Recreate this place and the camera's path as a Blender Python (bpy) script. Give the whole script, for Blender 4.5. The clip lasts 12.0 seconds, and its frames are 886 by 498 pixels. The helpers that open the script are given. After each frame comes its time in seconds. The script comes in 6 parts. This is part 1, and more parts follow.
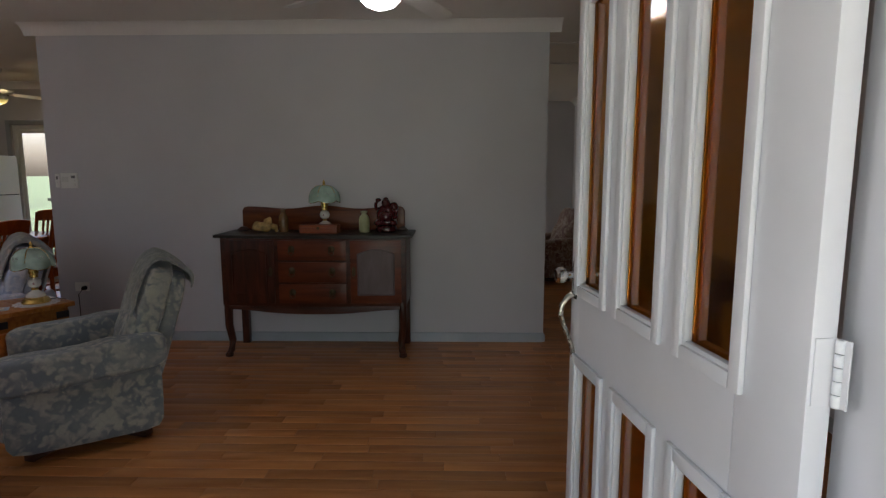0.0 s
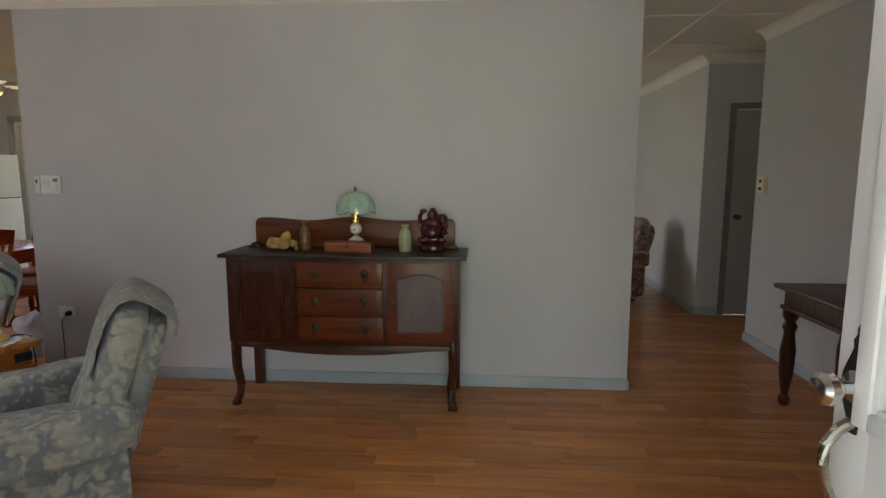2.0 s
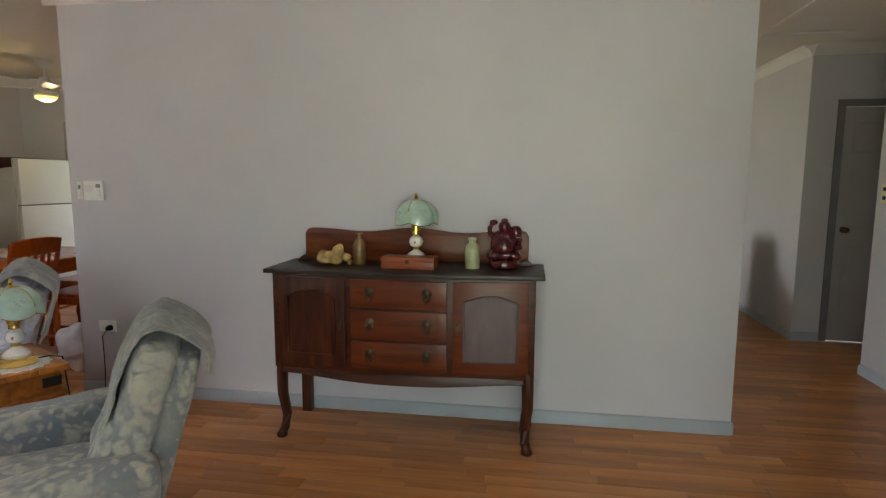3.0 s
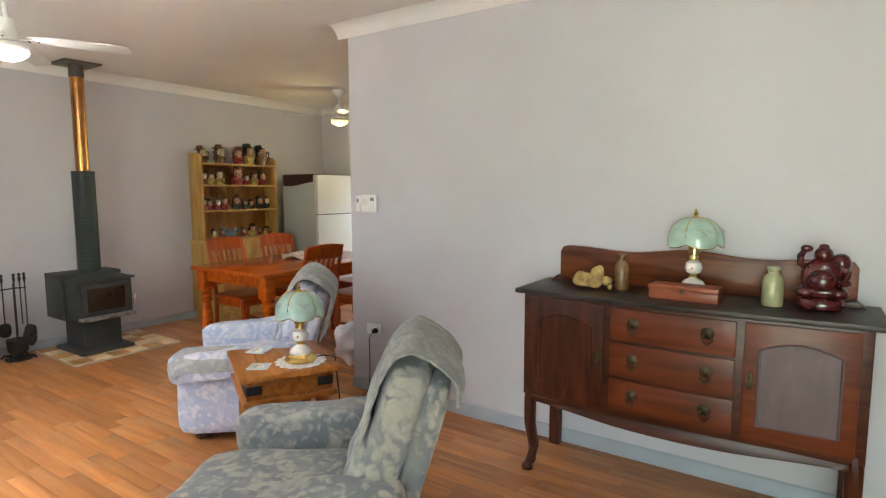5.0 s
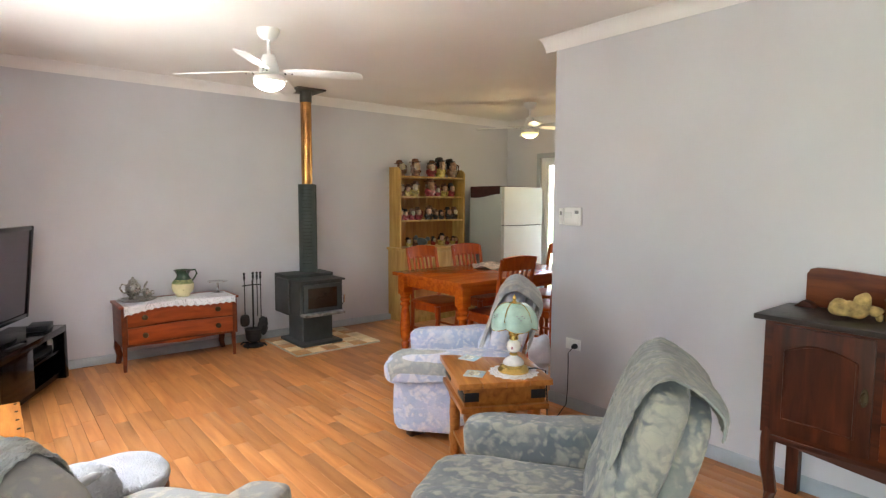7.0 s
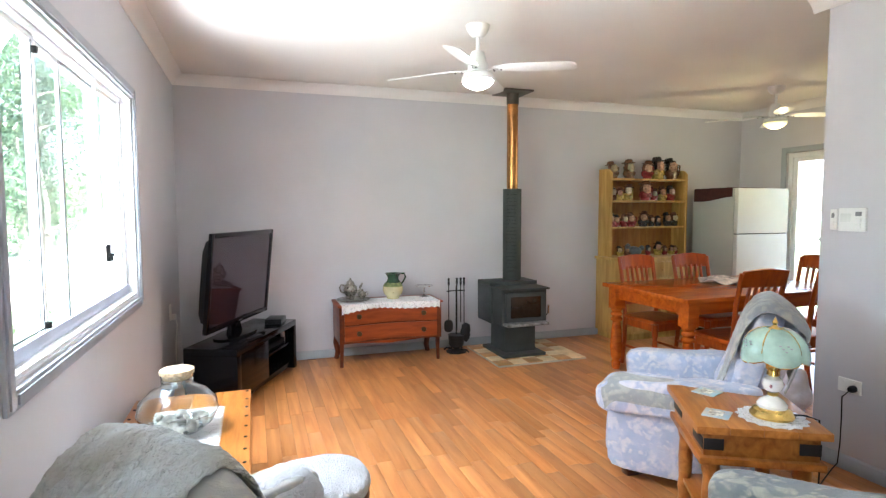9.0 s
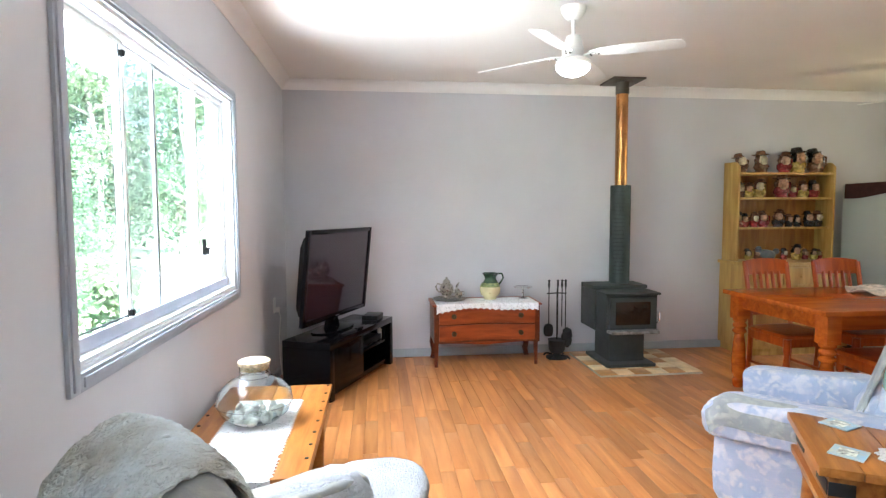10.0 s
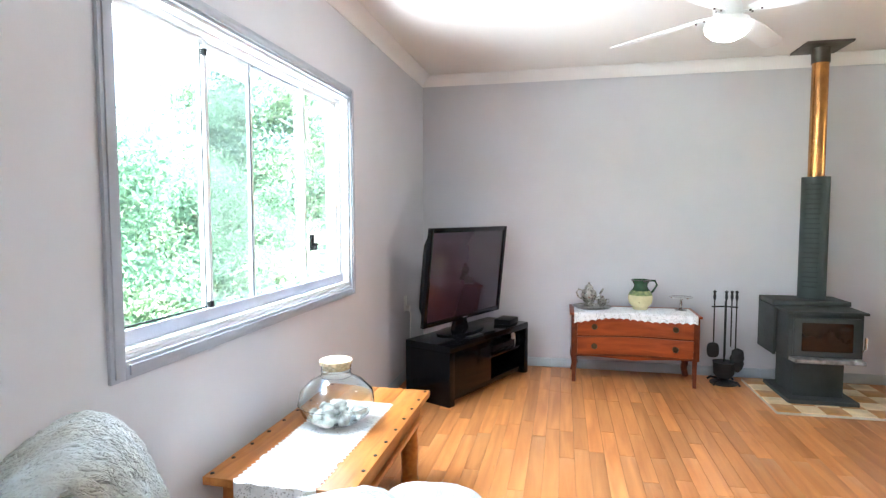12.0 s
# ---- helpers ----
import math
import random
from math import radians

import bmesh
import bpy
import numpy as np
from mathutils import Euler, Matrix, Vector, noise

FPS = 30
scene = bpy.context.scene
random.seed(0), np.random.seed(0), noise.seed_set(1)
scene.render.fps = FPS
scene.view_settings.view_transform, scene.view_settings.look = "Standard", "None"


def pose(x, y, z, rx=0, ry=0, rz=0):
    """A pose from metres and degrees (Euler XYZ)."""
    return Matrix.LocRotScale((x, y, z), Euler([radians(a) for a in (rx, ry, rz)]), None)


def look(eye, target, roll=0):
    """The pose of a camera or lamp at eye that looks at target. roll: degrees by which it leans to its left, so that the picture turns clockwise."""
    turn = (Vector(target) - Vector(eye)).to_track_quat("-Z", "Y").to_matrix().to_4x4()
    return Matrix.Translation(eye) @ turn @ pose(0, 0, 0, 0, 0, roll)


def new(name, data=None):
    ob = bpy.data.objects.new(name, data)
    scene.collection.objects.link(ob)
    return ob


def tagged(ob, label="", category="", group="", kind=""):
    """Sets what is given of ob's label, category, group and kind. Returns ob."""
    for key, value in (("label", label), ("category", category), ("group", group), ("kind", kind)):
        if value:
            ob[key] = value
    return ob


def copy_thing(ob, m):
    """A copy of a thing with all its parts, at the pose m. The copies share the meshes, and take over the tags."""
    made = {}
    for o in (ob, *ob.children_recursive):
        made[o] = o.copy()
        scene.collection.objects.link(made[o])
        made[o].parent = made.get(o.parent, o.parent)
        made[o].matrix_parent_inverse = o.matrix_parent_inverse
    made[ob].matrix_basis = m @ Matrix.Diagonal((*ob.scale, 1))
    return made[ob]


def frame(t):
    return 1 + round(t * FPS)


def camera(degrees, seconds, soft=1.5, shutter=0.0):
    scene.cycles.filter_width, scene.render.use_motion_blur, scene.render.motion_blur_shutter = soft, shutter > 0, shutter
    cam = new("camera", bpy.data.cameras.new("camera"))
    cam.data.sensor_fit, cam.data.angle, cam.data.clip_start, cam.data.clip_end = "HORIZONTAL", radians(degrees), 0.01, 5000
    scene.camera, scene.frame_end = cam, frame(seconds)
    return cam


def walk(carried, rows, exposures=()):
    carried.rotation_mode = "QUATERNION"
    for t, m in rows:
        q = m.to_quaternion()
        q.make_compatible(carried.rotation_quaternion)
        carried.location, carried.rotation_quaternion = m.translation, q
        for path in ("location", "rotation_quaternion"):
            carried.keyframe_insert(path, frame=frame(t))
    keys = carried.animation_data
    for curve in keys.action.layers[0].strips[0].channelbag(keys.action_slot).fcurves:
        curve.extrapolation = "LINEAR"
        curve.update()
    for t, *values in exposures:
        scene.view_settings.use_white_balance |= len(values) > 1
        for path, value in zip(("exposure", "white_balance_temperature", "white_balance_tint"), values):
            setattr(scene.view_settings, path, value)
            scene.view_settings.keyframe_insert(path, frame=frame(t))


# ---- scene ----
cam = camera(77.4, 12.0, soft=1.3)
PATH = [
    (0, (0.267, -0.294, 1.391), (0.223, 1.687, 1.122), -0.1),
    (0.5, (0.214, -0.068, 1.397), (0.137, 1.912, 1.124), -0.2),
    (1, (0.126, 0.138, 1.413), (0.037, 2.118, 1.145), 0.1),
    (1.5, (0.075, 0.383, 1.424), (-0.033, 2.361, 1.15), 0.0),
    (2, (0.026, 0.608, 1.414), (-0.11, 2.586, 1.147), 0.1),
    (2.5, (-0.066, 0.858, 1.397), (-0.256, 2.832, 1.139), 0.1),
    (3, (-0.147, 1.03, 1.41), (-0.449, 2.992, 1.166), 0.2),
    (3.2, (-0.173, 1.089, 1.402), (-0.548, 3.039, 1.161), 0.2),
    (4.8, (-0.283, 1.29, 1.417), (-1.337, 2.976, 1.201), -0.3),
    (5, (-0.31, 1.281, 1.429), (-1.419, 2.932, 1.22), -0.1),
    (5.5, (-0.381, 1.25, 1.443), (-1.612, 2.813, 1.246), -0.0),
    (6, (-0.439, 1.204, 1.444), (-1.777, 2.679, 1.261), 0.0),
    (6.5, (-0.49, 1.15, 1.441), (-1.936, 2.521, 1.267), 0.1),
    (7, (-0.526, 1.103, 1.441), (-2.065, 2.369, 1.27), 0.2),
    (8.8, (-0.78, 1.173, 1.393), (-2.635, 1.907, 1.251), -0.2),
    (9, (-0.829, 1.215, 1.393), (-2.717, 1.861, 1.257), -0.2),
    (9.5, (-0.904, 1.32, 1.37), (-2.855, 1.738, 1.24), -0.2),
    (10, (-0.931, 1.443, 1.367), (-2.914, 1.671, 1.236), -0.2),
    (10.5, (-0.956, 1.575, 1.376), (-2.951, 1.6, 1.24), -0.1),
    (11, (-1.053, 1.688, 1.349), (-3.044, 1.541, 1.215), -0.2),
    (11.5, (-1.173, 1.745, 1.359), (-3.149, 1.463, 1.231), -0.2),
    (12, (-1.226, 1.838, 1.341), (-3.176, 1.413, 1.216), -0.1),
]
EXPO = [(0.0, 1.6, 6600, 21), (0.5, 2.0, 6700, 20), (1.0, 2.18, 6750, 18), (2.0, 2.7, 6850, 14), (3.0, 3.15, 6850, 13), (4.8, 3.95, 6700, 12), (6.0, 3.72, 6650, 12), (7.0, 4.05, 6580, 13), (9.0, 4.3, 6050, 10), (10.5, 4.37, 5900, 8), (12.0, 4.53, 5780, 7)]
walk(cam, [(t, look(eye, target, roll)) for t, eye, target, roll in PATH], EXPO)

# ---- light ----
world = bpy.data.worlds.new("sky")
scene.world = world
world.use_nodes = True
wn = world.node_tree.nodes
sky = wn.new("ShaderNodeTexSky")
sky.sky_type, sky.sun_disc = "NISHITA", False
sky.air_density, sky.dust_density, sky.ozone_density = 1.0, 4.0, 0.6
sky.sun_elevation, sky.sun_rotation = radians(72), radians(20)
world.node_tree.links.new(sky.outputs[0], wn["Background"].inputs[0])
wn["Background"].inputs[1].default_value = 0.15
sun = new("sun", bpy.data.lights.new("sun", "SUN"))
sun.data.energy, sun.data.angle, sun.data.color = 5.0, radians(0.6), (1.0, 0.95, 0.87)
sun.matrix_world = look((3.2, 9.2, 30), (0, 0, 0))


def lamp(name, x, y, z, watts, colour, radius):
    ob = new(name, bpy.data.lights.new(name, "POINT"))
    ob.data.energy, ob.data.color, ob.data.shadow_soft_size = watts, colour, radius
    ob.location = (x, y, z)


def daylight_fill(name, x, y, z, w, h, watts, colour, m):
    """A rectangular area lamp added near an opening, in place of daylight through it."""
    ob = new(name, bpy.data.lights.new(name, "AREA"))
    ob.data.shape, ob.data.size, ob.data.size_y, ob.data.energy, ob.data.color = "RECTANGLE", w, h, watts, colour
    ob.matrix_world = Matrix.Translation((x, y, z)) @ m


# unseen lamp added outside, above the window, for sky light
daylight_fill("window_sky_fill", -3.45, 0.02, 2.40, 2.1, 0.55, 11.0, (0.88, 0.95, 1.0), pose(0, 0, 0, 58, 0, 0))
# green-tinted lamp added behind the camera, for garden light through the open doorway
daylight_fill("door_garden_fill", -0.3, -2.45, 1.15, 3.6, 1.9, 9.5, (0.78, 1.0, 0.78), pose(0, 0, 0, 90, 0, 0))
# lamp added inside the unseen window of the rear room
daylight_fill("rear_window_fill", -0.93, 7.95, 1.15, 1.9, 1.7, 1.4, (0.88, 1.0, 0.88), pose(0, 0, 0, 0, -90, 0))
# unseen lamp added below the sill, lighting the ceiling like bounce from sunlit ground
daylight_fill("ground_bounce_fill", -3.45, -0.35, 0.30, 1.7, 0.5, 9.0, (0.96, 0.98, 1.0), pose(0, 0, 0, 140, 0, 0))

# ---- plan ----
FRONT, STOVE, BACK, PART, EAST = 0.585, -6.13, 6.90, 4.20, 2.31
CEIL = 2.565
PART_L, PART_R = -3.06, 1.0
T = 0.11


# ---- materials ----
def mat(name, base=(0.5, 0.5, 0.5), rough=0.6, metal=0.0, vary=0.08, scale=6.0, bump=0.1, grain=60.0, tint=None, coat=0.0, spec=0.5, dist=0.003):
    """Two scales of variation over a base colour, with a fine relief."""
    m = bpy.data.materials.new(name)
    m.use_nodes = True
    n, l = m.node_tree.nodes, m.node_tree.links
    p = n["Principled BSDF"]
    co = n.new("ShaderNodeTexCoord")
    big, fine = n.new("ShaderNodeTexNoise"), n.new("ShaderNodeTexNoise")
    big.inputs["Scale"].default_value, big.inputs["Detail"].default_value = scale, 4
    fine.inputs["Scale"].default_value, fine.inputs["Detail"].default_value = grain, 3
    for t in (big, fine):
        l.new(co.outputs["Object"], t.inputs["Vector"])
    mix = n.new("ShaderNodeMix")
    mix.data_type = "RGBA"
    lo = tint or tuple(c * (1 - 2 * vary) for c in base)
    hi = tuple(min(1, c * (1 + vary)) for c in base)
    mix.inputs["A"].default_value, mix.inputs["B"].default_value = (*lo, 1), (*hi, 1)
    ramp = n.new("ShaderNodeMapRange")
    ramp.inputs["From Min"].default_value, ramp.inputs["From Max"].default_value = 0.3, 0.65
    l.new(big.outputs["Fac"], ramp.inputs["Value"])
    l.new(ramp.outputs["Result"], mix.inputs["Factor"])
    l.new(mix.outputs["Result"], p.inputs["Base Color"])
    r = n.new("ShaderNodeMapRange")
    r.inputs["To Min"].default_value, r.inputs["To Max"].default_value = max(0.02, rough - 0.08), min(1, rough + 0.08)
    l.new(fine.outputs["Fac"], r.inputs["Value"])
    l.new(r.outputs["Result"], p.inputs["Roughness"])
    p.inputs["Metallic"].default_value = metal
    p.inputs["Coat Weight"].default_value = coat
    p.inputs["Specular IOR Level"].default_value = spec
    if bump:
        b = n.new("ShaderNodeBump")
        b.inputs["Strength"].default_value, b.inputs["Distance"].default_value = bump, dist
        l.new(fine.outputs["Fac"], b.inputs["Height"])
        l.new(b.outputs["Normal"], p.inputs["Normal"])
    return m


def wood(name, dark, light, rough=0.35, along="X", stretch=9.0, scale=3.0, coat=0.15, pieces=False, island=False, spec=0.45, relief=0.12):
    """Grain drawn out along one axis; with pieces, each board has its own tone and its own stretch of grain."""
    m = bpy.data.materials.new(name)
    m.use_nodes = True
    n, l = m.node_tree.nodes, m.node_tree.links
    p = n["Principled BSDF"]
    co = n.new("ShaderNodeTexCoord")
    mp = n.new("ShaderNodeMapping")
    k = [stretch, stretch, stretch]
    k["XYZ".index(along)] = 1.0
    mp.inputs["Scale"].default_value = k
    l.new(co.outputs["Object"], mp.inputs["Vector"])
    vec = mp.outputs["Vector"]
    rnd = None
    if pieces:
        info = n.new("ShaderNodeNewGeometry") if island else n.new("ShaderNodeObjectInfo")
        rnd = info.outputs["Random Per Island" if island else "Random"]
        add = n.new("ShaderNodeVectorMath")
        sc = n.new("ShaderNodeMath")
        sc.operation, sc.inputs[1].default_value = "MULTIPLY", 37.0
        l.new(rnd, sc.inputs[0])
        l.new(vec, add.inputs[0])
        l.new(sc.outputs[0], add.inputs[1])
        vec = add.outputs[0]
    tex, pore = n.new("ShaderNodeTexNoise"), n.new("ShaderNodeTexNoise")
    tex.inputs["Scale"].default_value, tex.inputs["Detail"].default_value, tex.inputs["Distortion"].default_value = scale, 6, 0.6
    pore.inputs["Scale"].default_value, pore.inputs["Detail"].default_value = scale * 9, 2
    l.new(vec, tex.inputs["Vector"])
    l.new(vec, pore.inputs["Vector"])
    mr = n.new("ShaderNodeMapRange")
    mr.inputs["From Min"].default_value, mr.inputs["From Max"].default_value = 0.32, 0.7
    l.new(tex.outputs["Fac"], mr.inputs["Value"])
    mix = n.new("ShaderNodeMix")
    mix.data_type = "RGBA"
    mix.inputs["A"].default_value, mix.inputs["B"].default_value = (*light, 1), (*dark, 1)
    l.new(mr.outputs["Result"], mix.inputs["Factor"])
    out = mix.outputs["Result"]
    if rnd:
        hv = n.new("ShaderNodeHueSaturation")
        v = n.new("ShaderNodeMapRange")
        v.inputs["To Min"].default_value, v.inputs["To Max"].default_value = 0.77, 1.21
        l.new(rnd, v.inputs["Value"])
        l.new(v.outputs["Result"], hv.inputs["Value"])
        l.new(out, hv.inputs["Color"])
        out = hv.outputs["Color"]
    l.new(out, p.inputs["Base Color"])
    r = n.new("ShaderNodeMapRange")
    r.inputs["To Min"].default_value, r.inputs["To Max"].default_value = max(0.03, rough - 0.08), rough + 0.1
    l.new(pore.outputs["Fac"], r.inputs["Value"])
    l.new(r.outputs["Result"], p.inputs["Roughness"])
    p.inputs["Coat Weight"].default_value, p.inputs["Coat Roughness"].default_value = coat, 0.15
    p.inputs["Specular IOR Level"].default_value = spec
    b = n.new("ShaderNodeBump")
    b.inputs["Strength"].default_value, b.inputs["Distance"].default_value = relief, 0.002
    l.new(pore.outputs["Fac"], b.inputs["Height"])
    l.new(b.outputs["Normal"], p.inputs["Normal"])
    return m


def damask(name, ground, motif, third, scale=7.0):
    """Woven cloth with soft leaf shapes in a second and third colour."""
    m = bpy.data.materials.new(name)
    m.use_nodes = True
    n, l = m.node_tree.nodes, m.node_tree.links
    p = n["Principled BSDF"]
    co = n.new("ShaderNodeTexCoord")
    warp = n.new("ShaderNodeTexNoise")
    warp.inputs["Scale"].default_value, warp.inputs["Detail"].default_value = scale * 2.2, 3
    l.new(co.outputs["Object"], warp.inputs["Vector"])
    mixv = n.new("ShaderNodeMix")
    mixv.data_type, mixv.inputs["Factor"].default_value = "RGBA", 0.1
    l.new(co.outputs["Object"], mixv.inputs["A"])
    l.new(warp.outputs["Color"], mixv.inputs["B"])
    petals = n.new("ShaderNodeTexVoronoi")
    petals.inputs["Scale"].default_value = scale * 6.5
    petals.feature = "SMOOTH_F1"
    l.new(mixv.outputs["Result"], petals.inputs["Vector"])
    clump = n.new("ShaderNodeTexNoise")
    clump.inputs["Scale"].default_value, clump.inputs["Detail"].default_value, clump.inputs["Distortion"].default_value = scale, 8, 1.6
    l.new(co.outputs["Object"], clump.inputs["Vector"])
    weave = n.new("ShaderNodeTexNoise")
    weave.inputs["Scale"].default_value, weave.inputs["Detail"].default_value = 420, 1
    l.new(co.outputs["Object"], weave.inputs["Vector"])
    mul = n.new("ShaderNodeMath")
    mul.operation = "SUBTRACT"
    l.new(clump.outputs["Fac"], mul.inputs[0])
    sc = n.new("ShaderNodeMath")
    sc.operation, sc.inputs[1].default_value = "MULTIPLY", 0.62
    l.new(petals.outputs["Distance"], sc.inputs[0])
    l.new(sc.outputs[0], mul.inputs[1])
    edge = n.new("ShaderNodeMapRange")
    edge.inputs["From Min"].default_value, edge.inputs["From Max"].default_value = 0.18, 0.36
    l.new(mul.outputs[0], edge.inputs["Value"])
    m1, m2 = n.new("ShaderNodeMix"), n.new("ShaderNodeMix")
    m1.data_type = m2.data_type = "RGBA"
    m1.inputs["A"].default_value, m1.inputs["B"].default_value = (*ground, 1), (*motif, 1)
    l.new(edge.outputs["Result"], m1.inputs["Factor"])
    big = n.new("ShaderNodeMapRange")
    big.inputs["From Min"].default_value, big.inputs["From Max"].default_value, big.inputs["To Max"].default_value = 0.45, 0.7, 0.7
    l.new(warp.outputs["Fac"], big.inputs["Value"])
    l.new(big.outputs["Result"], m2.inputs["Factor"])
    l.new(m1.outputs["Result"], m2.inputs["A"])
    m2.inputs["B"].default_value = (*third, 1)
    fine = n.new("ShaderNodeTexVoronoi")
    fine.feature = "DISTANCE_TO_EDGE"
    fine.inputs["Scale"].default_value = scale * 7.5
    l.new(mixv.outputs["Result"], fine.inputs["Vector"])
    vein = n.new("ShaderNodeMapRange")
    vein.inputs["From Max"].default_value, vein.inputs["To Min"].default_value, vein.inputs["To Max"].default_value = 0.14, 0.18, 0.0
    l.new(fine.outputs["Distance"], vein.inputs["Value"])
    m3 = n.new("ShaderNodeMix")
    m3.data_type = "RGBA"
    l.new(vein.outputs["Result"], m3.inputs["Factor"])
    l.new(m2.outputs["Result"], m3.inputs["A"])
    m3.inputs["B"].default_value = (*ground, 1)
    l.new(m3.outputs["Result"], p.inputs["Base Color"])
    p.inputs["Roughness"].default_value = 0.9
    p.inputs["Sheen Weight"].default_value = 0.25
    b = n.new("ShaderNodeBump")
    b.inputs["Strength"].default_value, b.inputs["Distance"].default_value = 0.5, 0.004
    ad = n.new("ShaderNodeMath")
    ad.inputs[1].default_value = 0.5
    ad.operation = "MULTIPLY_ADD"
    l.new(weave.outputs["Fac"], ad.inputs[0])
    l.new(edge.outputs["Result"], ad.inputs[2])
    l.new(ad.outputs[0], b.inputs["Height"])
    l.new(b.outputs["Normal"], p.inputs["Normal"])
    return m


def glass(name, colour=(1, 1, 1), rough=0.0, ior=1.45):
    m = bpy.data.materials.new(name)
    m.use_nodes = True
    p = m.node_tree.nodes["Principled BSDF"]
    p.inputs["Base Color"].default_value = (*colour, 1)
    p.inputs["Transmission Weight"].default_value = 1.0
    p.inputs["Roughness"].default_value, p.inputs["IOR"].default_value = rough, ior
    return m


def glow(name, colour, strength):
    m = bpy.data.materials.new(name)
    m.use_nodes = True
    p = m.node_tree.nodes["Principled BSDF"]
    p.inputs["Base Color"].default_value = (0.9, 0.9, 0.88, 1)
    p.inputs["Emission Color"].default_value = (*colour, 1)
    p.inputs["Emission Strength"].default_value = strength
    return m


WALL = mat("wall_paint", (0.60, 0.58, 0.607), 0.75, vary=0.025, scale=1.3, bump=0.08, grain=180, spec=0.25)
CEILING = mat("ceiling_paint", (0.80, 0.765, 0.72), 0.9, vary=0.02, scale=1.0, bump=0.03, grain=120, spec=0.2)
CORNICE = mat("cornice_plaster", (0.82, 0.79, 0.77), 0.8, vary=0.02, scale=2, bump=0.03, grain=90, spec=0.25)
SKIRT = mat("skirting_paint", (0.40, 0.43, 0.47), 0.45, vary=0.05, scale=4, bump=0.05, grain=80)
TRIM = mat("grey_trim_paint", (0.38, 0.40, 0.45), 0.4, vary=0.04, scale=5, bump=0.05, grain=70)
REVEAL = mat("white_reveal_paint", (0.80, 0.80, 0.82), 0.5, vary=0.02, scale=5, bump=0.03)
ALU = mat("white_aluminium", (0.78, 0.79, 0.80), 0.35, vary=0.02, scale=8, bump=0.0)
ALU_GREY = mat("grey_aluminium", (0.34, 0.37, 0.40), 0.4, vary=0.04, scale=8, bump=0.0)
DOORWHITE = mat("white_door_paint", (0.76, 0.75, 0.79), 0.35, vary=0.03, scale=3, bump=0.1, grain=40)
DOORGREY = mat("taupe_door_paint", (0.40, 0.37, 0.36), 0.5, vary=0.03, scale=3, bump=0.05)
PANE = glass("clear_pane", (0.98, 1.0, 0.99))
SCREENMESH = bpy.data.materials.new("insect_mesh")
SCREENMESH.use_nodes = True
_n = SCREENMESH.node_tree.nodes
_mx, _tr = _n.new("ShaderNodeMixShader"), _n.new("ShaderNodeBsdfTransparent")
_n["Principled BSDF"].inputs["Base Color"].default_value = (0.10, 0.12, 0.13, 1)
_n["Principled BSDF"].inputs["Roughness"].default_value = 0.7
_mx.inputs[0].default_value = 0.28
SCREENMESH.node_tree.links.new(_tr.outputs[0], _mx.inputs[1])
SCREENMESH.node_tree.links.new(_n["Principled BSDF"].outputs[0], _mx.inputs[2])
SCREENMESH.node_tree.links.new(_mx.outputs[0], _n["Material Output"].inputs["Surface"])
AMBER = glass("amber_pane", (0.84, 0.34, 0.04), 0.08)
PLASTIC = mat("white_plastic", (0.84, 0.83, 0.80), 0.4, vary=0.02, bump=0.0)
CREAM = mat("cream_plastic", (0.72, 0.68, 0.42), 0.4, vary=0.02, bump=0.0)
BLACK = mat("black_plastic", (0.006, 0.006, 0.007), 0.35, vary=0.1, bump=0.02, spec=0.3)
GLOSSBLACK = mat("gloss_black", (0.003, 0.003, 0.004), 0.14, vary=0.1, bump=0.02, spec=0.25)
SCREEN = mat("screen_glass", (0.040, 0.020, 0.032), 0.0, vary=0.02, bump=0.0, spec=0.6)
FLOORWOOD = wood("floor_board", (0.40, 0.140, 0.038), (0.58, 0.250, 0.082), 0.31, "X", 11, 1.7, 0.06, True, spec=0.45, relief=0.02)
FLOORREST = wood("floor_board_rest", (0.40, 0.140, 0.038), (0.58, 0.250, 0.082), 0.31, "X", 11, 1.7, 0.06, True, True, spec=0.45, relief=0.02)
JOINT = mat("board_joint", (0.22, 0.09, 0.035), 0.8, vary=0.1)
DARKWOOD = wood("dark_mahogany", (0.024, 0.006, 0.003), (0.092, 0.022, 0.009), 0.36, "X", 9, 3, 0.08, spec=0.3)
DARKPOST = wood("dark_mahogany_upright", (0.024, 0.006, 0.003), (0.092, 0.022, 0.009), 0.36, "Z", 9, 3, 0.08, spec=0.3)
REDWOOD = wood("red_mahogany", (0.070, 0.013, 0.004), (0.155, 0.032, 0.009), 0.36, "X", 8, 3, 0.08, spec=0.3)
GREYWOOD = wood("purple_grey_mahogany", (0.085, 0.050, 0.052), (0.125, 0.078, 0.082), 0.45, "Z", 4, 4, 0.05)
CHESTWOOD = wood("chest_wood", (0.20, 0.032, 0.008), (0.34, 0.068, 0.016), 0.33, "Y", 8, 3, 0.12, spec=0.35)
PINE = wood("honey_pine", (0.25, 0.075, 0.012), (0.46, 0.175, 0.036), 0.35, "X", 9, 2.6, 0.08, spec=0.35)
TABLEWOOD = wood("orange_table_wood", (0.36, 0.058, 0.005), (0.60, 0.135, 0.012), 0.22, "Y", 9, 2.4, 0.1, spec=0.35)
CHAIRWOOD = wood("orange_chair_wood", (0.30, 0.042, 0.004), (0.50, 0.092, 0.009), 0.3, "Z", 9, 2.8, 0.05, spec=0.3)
